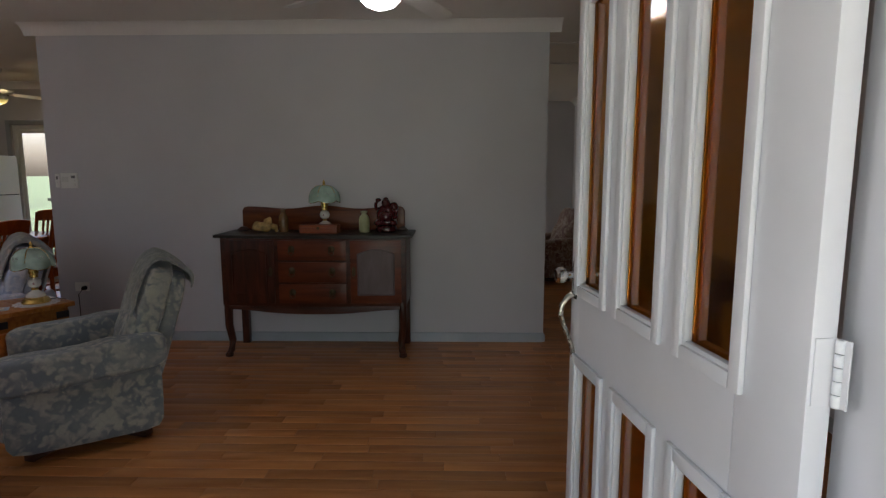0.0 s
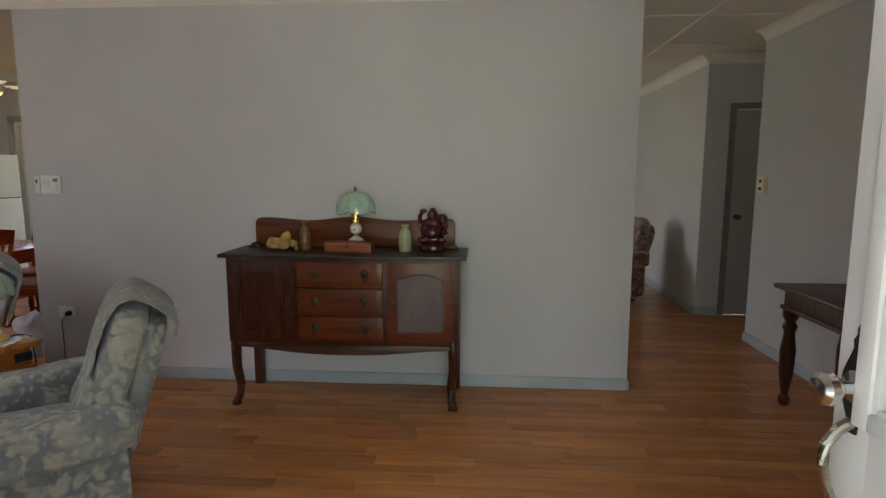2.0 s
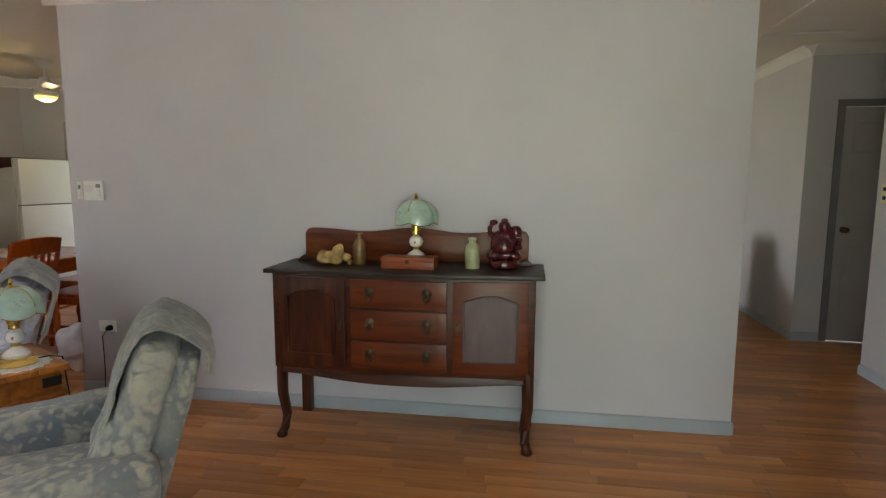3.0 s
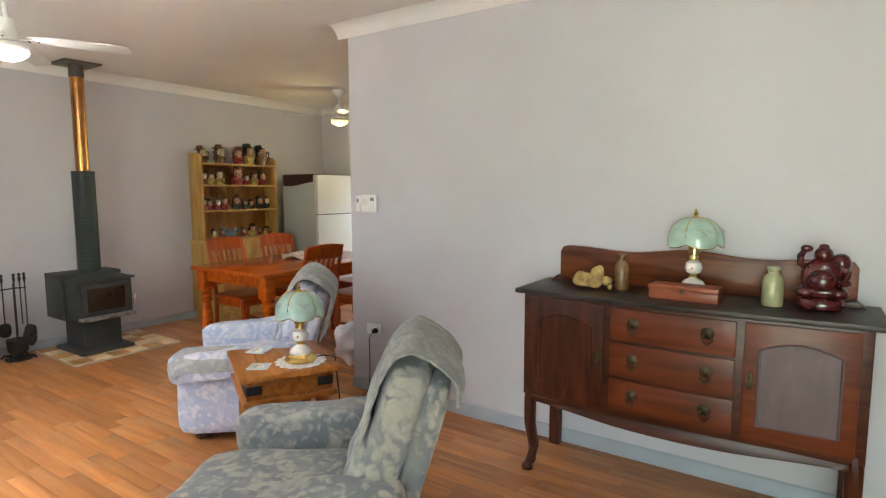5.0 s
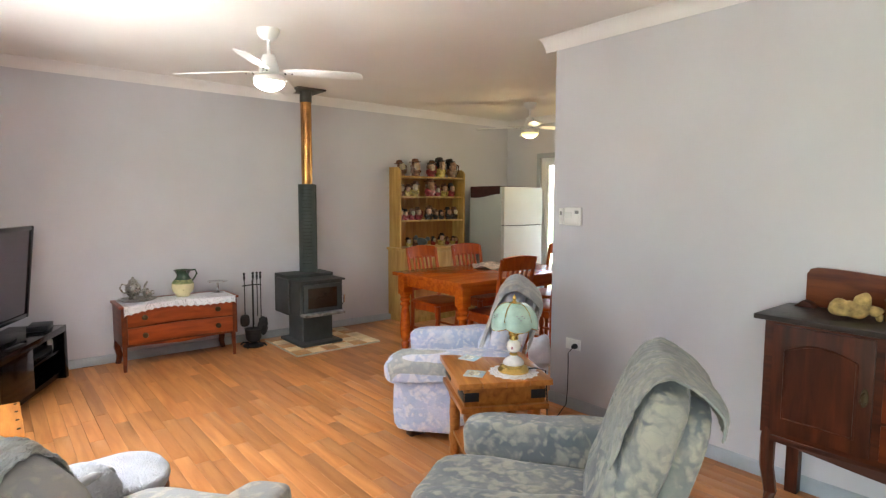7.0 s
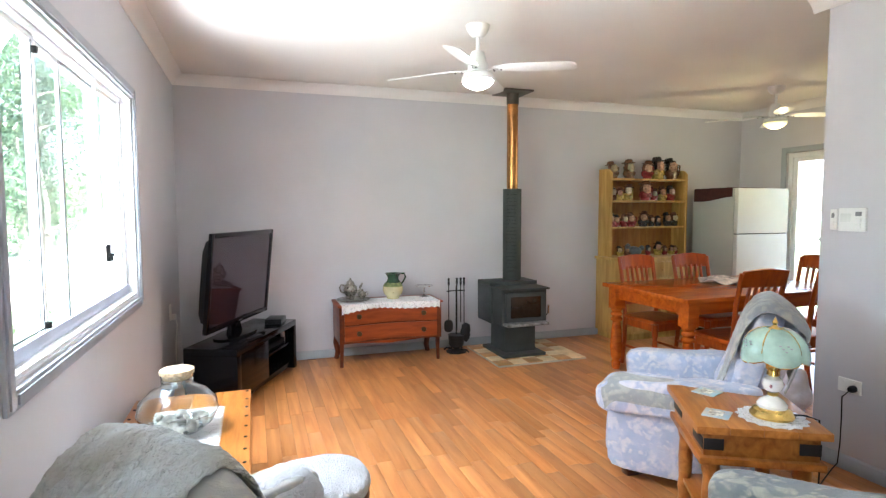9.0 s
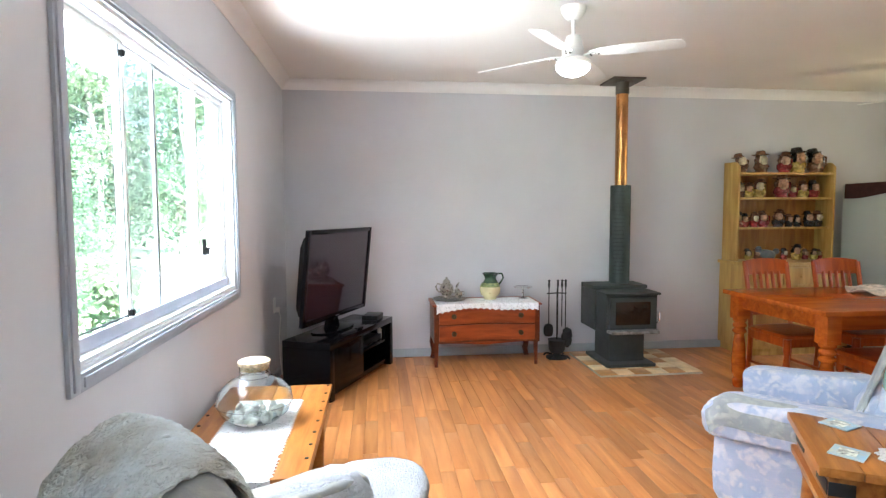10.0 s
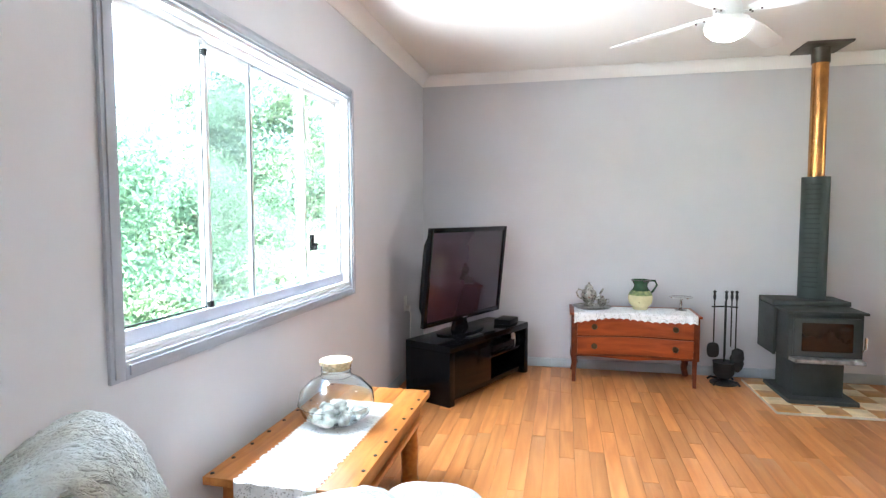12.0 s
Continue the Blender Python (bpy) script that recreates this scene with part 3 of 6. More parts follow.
for a, b, s in [((STOVE, FRONT), (DOOR_L - 0.07, FRONT), 1), ((DOOR_R + 0.07, FRONT), (EAST, FRONT), 1), ((STOVE, FRONT), (STOVE, BACK), -1),
                ((STOVE, BACK), (-5.57, BACK), -1), ((PART_L, PART), (PART_R, PART), -1), ((PART_L, PART), (PART_L, PART + T), 1),
                ((PART_R, PART), (PART_R, PART + T), -1), ((EAST, FRONT), (EAST, 5.42), 1), ((2.215, 6.31), (2.215, 9.0), 1), ((2.215, 6.31), (2.435, 6.31), -1)]:
    run("baseboard", BASE, a, b, SKIRT, "blue-grey painted skirting board", s)


# ---- windows and doors ----
def frame_ring(bm, x0, x1, z0, z1, y0, y1, w, bev=0.003):
    box(bm, x0, y0, z0, x0 + w, y1, z1, bev)
    box(bm, x1 - w, y0, z0, x1, y1, z1, bev)
    box(bm, x0 + w, y0, z0, x1 - w, y1, z0 + w, bev)
    box(bm, x0 + w, y0, z1 - w, x1 - w, y1, z1, bev)
    return bm


w1 = thing("window_1", pose(0, FRONT, 0), "white aluminium sliding window with grey painted architrave", "window", kind="structure")
x0, x1, z0, z1 = WIN
bm = bmesh.new()
for a, b, c, d in ((x0 - 0.055, x0, z0 - 0.055, z1 + 0.055), (x1, x1 + 0.055, z0 - 0.055, z1 + 0.055), (x0, x1, z1, z1 + 0.055), (x0, x1, z0 - 0.055, z0)):
    box(bm, a, 0.001, c, b, 0.014, d, 0.002)
    k = 0.012
    box(bm, a + k, 0.0135, c + k, b - k, 0.021, d - k, 0.003)
part("architrave", bm, TRIM, w1, "blue-grey moulded architrave")
part("reveal", frame_ring(bmesh.new(), x0 + 0.001, x1 - 0.001, z0 + 0.001, z1 - 0.001, -0.05, -0.002, 0.012, 0.001), REVEAL, w1, "white reveal boards")
part("window_sill", cube(x0 + 0.014, -0.049, z0 + 0.014, x1 - 0.014, -0.004, z0 + 0.028, bev=0.003), REVEAL, w1, "white sill board")
part("window_frame", frame_ring(bmesh.new(), x0 + 0.004, x1 - 0.004, z0 + 0.004, z1 - 0.004, -0.115, -0.051, 0.032), ALU, w1)
cuts = [x0 + 0.036, -3.90, -3.43, -3.095, x1 - 0.036]
for i, (a, b) in enumerate(zip(cuts, cuts[1:])):
    y = -0.072 if i in (0, 3) else -0.092
    grey = i == 1
    sash = part("sash", frame_ring(bmesh.new(), a - (0.012 if i else 0), b + (0.012 if i < 3 else 0), z0 + 0.037, z1 - 0.037, y - 0.009, y + 0.009, 0.022 if i != 1 else 0.014), ALU_GREY if grey else ALU, w1)
    g = part("pane", cube(a + 0.004, y - 0.002, z0 + 0.055, b - 0.004, y + 0.002, z1 - 0.055, bev=0), PANE, sash, smooth=0)
    g.visible_shadow = False
part("shade_toned_track", cube(x0 + 0.016, -0.050, z0 + 0.0285, x1 - 0.016, -0.040, z0 + 0.076, bev=0.003), TRACKSHADE, w1, "bottom track with its shade in the blue-grey colour")
part("seal", cube(-3.061, -0.0615, z0 + 0.06, -3.057, -0.0585, z1 - 0.06, bev=0), BLACK, w1, "thin black rubber seal")
part("seal", cube(-3.06, -0.0615, z0 + 0.078, x1 - 0.038, -0.0585, z0 + 0.084, bev=0), BLACK, w1, "thin black rubber seal")
part("sash_stop", cube(-3.085, -0.062, z0 + 0.077, -3.065, -0.045, z0 + 0.10, bev=0.002), BLACK, w1, "small black stop")
part("sash_stop", cube(-3.085, -0.062, z1 - 0.10, -3.065, -0.045, z1 - 0.077, bev=0.002), BLACK, w1, "small black stop")
scr = part("fly_screen", cube(-3.425, -0.1125, z0 + 0.04, -3.10, -0.1115, z1 - 0.04, bev=0), SCREENMESH, w1, "fine dark insect mesh", smooth=0)
scr.visible_shadow = False
lk = cube(-3.955, -0.062, 1.15, -3.935, -0.042, 1.235, bev=0.004)
box(lk, -3.985, -0.052, 1.175, -3.93, -0.034, 1.19, 0.003)
box(lk, -3.985, -0.055, 1.15, -3.972, -0.038, 1.176, 0.003)
part("latch", lk, BLACK, w1, "small dark window latch")

w2 = thing("window_2", pose(0, BACK, 0), "white framed glazed sliding door with grey surround", "sliding door", kind="structure")
x0, x1, z0, z1 = SLIDE
bm = bmesh.new()
for a, b, c, d in ((x0 - 0.06, x0, 0, z1 + 0.06), (x1, x1 + 0.06, 0, z1 + 0.06), (x0, x1, z1, z1 + 0.06)):
    box(bm, a, -0.016, c, b, -0.001, d, 0.003)
part("architrave", bm, TRIM, w2)
part("door_frame", frame_ring(bmesh.new(), x0 + 0.003, x1 - 0.003, z0 + 0.003, z1 - 0.003, 0.02, 0.09, 0.05), ALU, w2)
for i in range(3):
    a = x0 + 0.053 + i * 0.598
    s = part("sash", frame_ring(bmesh.new(), a, a + 0.598, z0 + 0.054, z1 - 0.054, 0.04 + 0.02 * (i % 2), 0.055 + 0.02 * (i % 2), 0.05), ALU, w2)
    g = part("pane", cube(a + 0.045, 0.046 + 0.02 * (i % 2), z0 + 0.1, a + 0.553, 0.05 + 0.02 * (i % 2), z1 - 0.1, bev=0), PANE, s, smooth=0)
    g.visible_shadow = False

# unseen window, sized to let daylight into the rear room
w3 = thing("window_3", pose(-1.0, 0, 0), "white framed side window of the rear room", "window", kind="structure")
bm = bmesh.new()
for a, b, c, d in ((7.0, 7.05, 0.1, 2.2), (8.85, 8.9, 0.1, 2.2), (7.05, 8.85, 0.1, 0.15), (7.05, 8.85, 2.15, 2.2), (7.93, 7.97, 0.15, 2.15)):
    box(bm, -0.08, a, c, -0.03, b, d, 0.003)
part("window_frame", bm, ALU, w3)

# front door, standing open into the room
df = thing("door_1", pose(0, FRONT, 0), "white painted front doorway surround", "door frame", kind="structure")
bm = bmesh.new()
box(bm, DOOR_L, -0.15, 0, DOOR_L + 0.03, 0.0, DOOR_TOP, 0.003)
box(bm, DOOR_R - 0.03, -0.15, 0, DOOR_R, 0.0, DOOR_TOP, 0.003)
box(bm, DOOR_L + 0.03, -0.15, DOOR_TOP - 0.03, DOOR_R - 0.03, 0.0, DOOR_TOP, 0.003)
part("jamb", bm, DOORWHITE, df)
bm = bmesh.new()
for a, b, c, d in ((DOOR_L - 0.06, DOOR_L, 0, DOOR_TOP + 0.06), (DOOR_R, DOOR_R + 0.06, 0, DOOR_TOP + 0.06), (DOOR_L, DOOR_R, DOOR_TOP, DOOR_TOP + 0.06)):
    box(bm, a, 0.001, c, b, 0.016, d, 0.004)
part("architrave", bm, DOORWHITE, df)

HX, HY, LX, LY = 0.840, 0.550, 0.698, 1.626
WIDTH = math.hypot(LX - HX, LY - HY)
ang = math.degrees(math.atan2(LY - HY, LX - HX))
leaf = thing("door_2", pose(HX, HY, 0, 0, 0, ang), "white timber front door with amber glass, standing open", "door", kind="structure")
COLS = [(0.143, 0.390), (0.448, 0.722), (0.776, 1.034)]
UP, LOW = (0.985, 1.96), (0.16, 0.777)
bm = bmesh.new()
TH = 0.022
ys = (-TH, TH)
box(bm, 0, -TH, 0.01, COLS[0][0] + 0.03, TH, 2.06, 0.003)
box(bm, COLS[2][1] - 0.03, -TH, 0.01, WIDTH, TH, 2.06, 0.003)
for z0, z1 in ((0.01, LOW[0] + 0.03), (LOW[1] - 0.03, UP[0] + 0.03), (UP[1] - 0.03, 2.06)):
    box(bm, COLS[0][0] + 0.0301, -TH, z0, COLS[2][1] - 0.0301, TH, z1, 0.0)
for a, b in ((COLS[0][1], COLS[1][0]), (COLS[1][1], COLS[2][0])):
    for z0, z1 in (LOW, UP):
        box(bm, a - 0.03, -TH, z0 + 0.03, b + 0.03, TH, z1 - 0.03, 0)
part("leaf", bm, DOORWHITE, leaf)
for a, b in COLS:
    for z0, z1 in (LOW, UP):
        bm = bmesh.new()
        for s in (1, -1):
            y0, y1 = (TH, TH + 0.014) if s > 0 else (-TH - 0.014, -TH)
            frame_ring(bm, a + 0.002, b - 0.002, z0, z1, y0, y1, 0.034, 0.006)
            y0, y1 = (TH - 0.012, TH + 0.006) if s > 0 else (-TH - 0.006, -TH + 0.012)
            frame_ring(bm, a + 0.031, b - 0.031, z0 + 0.03, z1 - 0.03, y0, y1, 0.014, 0.004)
        part("glazing_bead", bm, DOORWHITE, leaf)
        part("pane", cube(a + 0.035, -0.003, z0 + 0.035, b - 0.035, 0.003, z1 - 0.035, bev=0), AMBER, leaf, "amber tinted glass", smooth=0)
for zz in (0.28, 1.083, 1.82):
    bm = bmesh.new()
    for k in range(5):
        lathe(bm, [(0.0075, 0), (0.0075, 0.0205)], 12, -0.010, -TH + 0.002, zz - 0.055 + k * 0.022)
    box(bm, -0.003, -TH + 0.001, zz - 0.055, -0.0005, TH - 0.006, zz + 0.055, 0.001)
    box(bm, -0.028, -TH - 0.002, zz - 0.055, -0.012, -TH + 0.001, zz + 0.055, 0.001)
    part("hinge", bm, DOORWHITE, leaf, "painted butt hinge")
# knob with its long ornamental plate and pull
for s in (1, -1):
    X = WIDTH - 0.048
    y = s * TH
    plate = [(0.0, 1.165), (0.007, 1.152), (0.006, 1.142), (0.013, 1.13), (0.010, 1.118), (0.018, 1.098), (0.030, 1.068), (0.031, 1.04), (0.022, 1.01), (0.011, 0.985), (0.009, 0.965)]
    out = [(X + a, b) for a, b in plate] + [(X - a, b) for a, b in reversed(plate[1:])]
    part("handle_plate", prism(out, "y", min(y, y + s * 0.006), max(y, y + s * 0.006), 0.0015), IRON, leaf, "dark ornamental back plate")
    bm = tube(bmesh.new(), [(X, y + s * 0.006, 0.985), (X, y + s * 0.03, 0.972), (X, y + s * 0.05, 0.945), (X, y + s * 0.052, 0.91), (X, y + s * 0.04, 0.87), (X, y + s * 0.02, 0.82), (X, y + s * 0.01, 0.79)], 0.0105, 10, 0.7)
    puff(bm, (X, y + s * 0.006, 0.775), (0.012, 0.008, 0.022), 1.6, 4)
    part("pull_handle", bm, PEWTER, leaf, "pewter curved pull handle")
    m = pose(X, y, 1.048, -90 * s, 0, 0)
    part("door_knob", lathe(bmesh.new(), [(0.03, 0.0), (0.03, 0.006), (0.012, 0.012), (0.012, 0.032), (0.022, 0.04), (0.030, 0.052), (0.029, 0.066), (0.02, 0.074), (0, 0.076)], 24, m=m), CHROME, leaf, "brushed steel knob")

# hall door
d3 = thing("door_3", pose(0, 6.31, 0), "closed taupe panelled hall door with dark knob", "door", kind="structure")
bm = bmesh.new()
box(bm, 2.50, 0.0, 0.005, 3.28, 0.035, 2.045, 0.002)
part("leaf", bm, DOORGREY, d3)
for a, b in ((2.58, 2.86), (2.92, 3.20)):
    for z0, z1 in ((0.16, 0.86), (1.0, 1.55), (1.66, 1.93)):
        part("door_panel", frame_ring(bmesh.new(), a, b, z0, z1, -0.008, -0.0005, 0.028, 0.004), DOORGREY, d3)
bm = bmesh.new()
for a, b, c, d in ((2.44, 2.498, 0, 2.11), (3.282, 3.34, 0, 2.11), (2.498, 3.282, 2.052, 2.11)):
    box(bm, a, -0.018, c, b, -0.001, d, 0.004)
part("architrave", bm, mat("dark_taupe_trim", (0.20, 0.185, 0.185), 0.5), d3, "darker architrave")
part("door_knob", lathe(bmesh.new(), [(0.028, 0), (0.028, 0.006), (0.011, 0.012), (0.011, 0.03), (0.027, 0.045), (0.024, 0.062), (0, 0.068)], 20, m=pose(2.565, 0, 1.0, 90, 0, 0)), OLDBRASS, d3, "dark metal knob")


# ---- sideboard and what stands on it ----
sb = thing("sideboard", pose(-0.80, PART, 0), "dark mahogany bow-front sideboard with cabriole legs", "sideboard")
W2, FR, BK = 0.70, -0.41, -0.02


def bow(x, d=0.035):
    return FR - d * max(0, math.cos(x / W2 * math.pi / 2)) ** 1.0


N = 24
xs = [-W2 - 0.045 + i * (2 * W2 + 0.09) / N for i in range(N + 1)]
out = [(x, bow(x) - 0.02) for x in xs] + [(W2 + 0.045, -0.005), (-W2 - 0.045, -0.005)]
part("top", prism(out, "z", 0.918, 0.942, 0.006), mat("sideboard_top", (0.030, 0.021, 0.018), 0.36, vary=0.25, scale=12, bump=0.05, spec=0.3), sb, "dull dark top")
xs = [-W2 + i * 2 * W2 / N for i in range(N + 1)]
part("body", prism([(x, bow(x)) for x in xs] + [(W2, BK), (-W2, BK)], "z", 0.40, 0.917, 0.003), DARKWOOD, sb)
# apron with its curved lower edge
ap = [(x, 0.40) for x in (-W2 + 0.05, W2 - 0.05)]
low = [(W2 - 0.05 - i * (2 * W2 - 0.1) / 20, 0.345 + 0.03 * abs(math.cos((i / 20) * math.pi)) ** 3) for i in range(21)]
bm = prism(ap + low, "y", -0.016, 0.0, 0.002)
for v in bm.verts:
    v.co.y += bow(v.co.x) + 0.003
part("apron", bm, DARKWOOD, sb)
# left door dark; right door has a redder frame and purple-grey panel
for x0, x1, mt in ((-0.66, -0.285, DARKPOST), (0.285, 0.665, GREYWOOD)):
    cx = (x0 + x1) / 2
    tilt = math.degrees(math.atan2(bow(x1) - bow(x0), x1 - x0))
    d = part("door", cube(x0 - cx, -0.008, 0.425, x1 - cx, 0.006, 0.905, bev=0.003), DARKPOST if mt is DARKPOST else REDWOOD, sb, "panelled sideboard door")
    d.matrix_local = pose(cx, bow(cx) - 0.004, 0, 0, 0, tilt)
    w = x1 - x0
    arch = [(-w / 2 + 0.055, 0.49), (w / 2 - 0.055, 0.49), (w / 2 - 0.055, 0.80)] + [(w / 2 - 0.055 - i * (w - 0.11) / 10, 0.80 + 0.035 * math.sin(math.pi * i / 10)) for i in range(1, 10)] + [(-w / 2 + 0.055, 0.80)]
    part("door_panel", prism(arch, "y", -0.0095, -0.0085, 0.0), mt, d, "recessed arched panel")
    bm = bmesh.new()
    for (a, b), (c, e) in zip(arch, arch[1:] + arch[:1]):
        tube(bm, [(a, -0.011, b), (c, -0.011, e)], 0.005, 6)
    part("panel_moulding", bm, mt, d)
    hx = -w / 2 + 0.025 if x0 > 0 else w / 2 - 0.025
    bm = lathe(bmesh.new(), [(0.0, -0.004), (0.018, -0.003), (0.015, 0.002), (0, 0.004)], 16, m=pose(hx, -0.010, 0.67, 90, 0, 0) @ Matrix.Diagonal((0.8, 2.2, 1, 1)))
    tube(bm, [(hx, -0.012, 0.69), (hx - 0.008, -0.026, 0.68), (hx - 0.010, -0.03, 0.655), (hx, -0.028, 0.635), (hx + 0.010, -0.026, 0.655)], 0.003, 6)
    part("door_handle", bm, OLDBRASS, d, "aged brass drop handle")
for z0, z1 in ((0.755, 0.902), (0.588, 0.742), (0.428, 0.575)):
    xs = [-0.255 + i * 0.51 / 10 for i in range(11)]
    d = part("drawer", prism([(x, bow(x) - 0.011) for x in xs] + [(0.255, FR + 0.05), (-0.255, FR + 0.05)], "z", z0, z1, 0.004), REDWOOD, sb, "red-brown drawer front")
    for hx in (-0.15, 0.15):
        zz = (z0 + z1) / 2
        y = bow(hx) - 0.012
        bm = lathe(bmesh.new(), [(0.026, 0), (0.023, 0.003), (0.008, 0.006), (0, 0.012)], 14, m=pose(hx, y, zz + 0.012, 90, 0, 0))
        tube(bm, [(hx - 0.014, y - 0.008, zz + 0.006), (hx - 0.021, y - 0.012, zz - 0.016), (hx, y - 0.013, zz - 0.036), (hx + 0.021, y - 0.012, zz - 0.016), (hx + 0.014, y - 0.008, zz + 0.006)], 0.0042, 6)
        part("drawer_handle", bm, OLDBRASS, d, "aged brass drop handle")
for sx in (-1, 1):
    pts = [(sx * (W2 - 0.035), FR + 0.035, 0.46), (sx * (W2 - 0.03), FR + 0.02, 0.36), (sx * (W2 - 0.03), FR + 0.02, 0.24), (sx * (W2 - 0.045), FR + 0.035, 0.12), (sx * (W2 - 0.04), FR + 0.02, 0.05), (sx * (W2 - 0.03), FR - 0.002, 0.022), (sx * (W2 - 0.03), FR - 0.005, 0.0)]
    bm = tube(bmesh.new(), pts, 0.034, 10, 0.62)
    lathe(bm, [(0.02, 0), (0.03, 0.006), (0.03, 0.022), (0.018, 0.035), (0, 0.036)], 14, sx * (W2 - 0.03), FR - 0.006, 0.0)
    part("leg", bm, DARKPOST, sb, "cabriole leg with pad foot")
    part("leg", prism([(sx * (W2 - 0.06), -0.075), (sx * W2 * 0.995, -0.075), (sx * W2 * 0.995, -0.022), (sx * (W2 - 0.06), -0.022)], "z", 0, 0.40, 0.004), DARKPOST, sb)
bk = [(-0.66, 0.943), (0.66, 0.943), (0.66, 1.10), (0.645, 1.125), (0.62, 1.132)] + [(0.62 - i * 1.24 / 20, 1.130 + 0.014 * math.cos((i / 20 - 0.5) * 4 * math.pi) * (0.4 + 0.6 * math.sin(math.pi * i / 20)) - 0.004) for i in range(1, 20)] + [(-0.62, 1.132), (-0.645, 1.125), (-0.66, 1.10)]
part("backboard", prism(bk, "y", -0.045, -0.02, 0.005), wood("backboard_wood", (0.080, 0.015, 0.004), (0.19, 0.046, 0.010), 0.36, "X", 9, 3, 0.1, spec=0.3), sb, "shaped red-brown backboard")
for sx in (-1, 1):
    part("bracket", prism([(sx * 0.69, 0.943), (sx * 0.60, 0.943), (sx * 0.62, 0.965), (sx * 0.655, 0.975)], "y", -0.11, -0.046, 0.004), DARKWOOD, sb)

TOPZ = 0.9425


def table_lamp(x, y, z, turn, label, k=1.0):
    t = thing("table_lamp", pose(x, y, z, 0, 0, turn) @ Matrix.Scale(k, 4), label, "lamp", "touch lamps")
    k = 1.0
    part("base", turned([(0.085 * k, 0), (0.088 * k, 0.008), (0.08 * k, 0.02), (0.075 * k, 0.03), (0.06 * k, 0.036), (0.058 * k, 0.04)], seg=32), BRASS, t, "polished brass foot")
    part("foot_bowl", turned([(0.058 * k, 0.04), (0.06 * k, 0.052), (0.045 * k, 0.072), (0.022 * k, 0.085), (0.016 * k, 0.09)], seg=28), PORCELAIN, t, "white porcelain")
    part("collar", turned([(0.02 * k, 0.09), (0.024 * k, 0.096), (0.018 * k, 0.103)], seg=20), BRASS, t)
    part("ball", turned([(0.016 * k, 0.103), (0.034 * k, 0.115), (0.042 * k, 0.138), (0.036 * k, 0.162), (0.018 * k, 0.176)], seg=28), PORCELAIN, t, "white porcelain ball with flower sprig")
    bm = bmesh.new()
    for a in (20, 140, 260):
        puff(bm, (0.0405 * k * math.cos(radians(a)), 0.0405 * k * math.sin(radians(a)), 0.138), (0.006, 0.006, 0.009), 2.0, 2)
    tagged(part("flower_sprig", bm, SPRIG, t, "small painted flowers"), kind="stuff")
    part("stem", turned([(0.02 * k, 0.176), (0.026 * k, 0.182), (0.024 * k, 0.20), (0.03 * k, 0.206), (0.03 * k, 0.25), (0.012 * k, 0.255), (0.008 * k, 0.33), (0.004, 0.40)], seg=20), BRASS, t, "brass lamp holder")
    for i in range(5):
        a0 = 2 * math.pi * i / 5

        def petal(u, v, a0=a0):
            a = a0 + (v - 0.5) * 1.42
            r = k * (0.03 + 0.092 * math.sin(u * 1.75))
            bulge = 0.012 * k * math.sin(math.pi * v)
            h = 0.385 - 0.145 * u ** 1.6 + (0.022 * (abs(v - 0.5) * 2) ** 2 * u)
            return (math.cos(a) * (r + bulge), math.sin(a) * (r + bulge), h)

        part("shade_panel", sheet(petal, 9, 10, 0.003), SHADEGLASS, t, "pale green glass petal")
        bm = bmesh.new()
        tube(bm, [petal(u, 0.02) for u in (0, 0.2, 0.4, 0.6, 0.8, 1)], 0.003, 6)
        tube(bm, [petal(1.0, v) for v in (0, 0.25, 0.5, 0.75, 1)], 0.003, 6)
        part("shade_rim", bm, BRASS, t)
        bm = bmesh.new()
        for q in range(5):
            p = Vector(petal(0.55 + 0.06 * (q % 3), 0.4 + 0.06 * q))
            puff(bm, p * 1.0 + Vector((math.cos(a0), math.sin(a0), 0.4)) * 0.004, (0.006, 0.006, 0.003), 2.0, 1)
        part("leaf_motif", bm, BAKELITE, t, "dark painted sprig")
    part("finial", turned([(0.034 * k, 0.37), (0.036 * k, 0.376), (0.016 * k, 0.388), (0.008, 0.398), (0.012, 0.408), (0.006, 0.42), (0.0, 0.432)], seg=20), BRASS, t, "brass cap and finial")
    return t


wb = thing("wooden_box", pose(-0.775, 3.93, TOPZ, 0, 0, -3), "small red-brown wooden box before the lamp", "box")
part("body", cube(-0.145, -0.055, 0, 0.145, 0.055, 0.042, bev=0.003), BOXRED, wb)
part("lid", cube(-0.147, -0.057, 0.0425, 0.147, 0.057, 0.064, bev=0.005), BOXRED, wb, "hinged lid")
part("latch", cube(-0.010, -0.0600, 0.030, 0.010, -0.0555, 0.050, bev=0.001), OLDBRASS, wb, "small brass latch")
table_lamp(-0.765, 4.055, TOPZ, 10, "brass and porcelain lamp with green glass shade on the sideboard", 0.94)


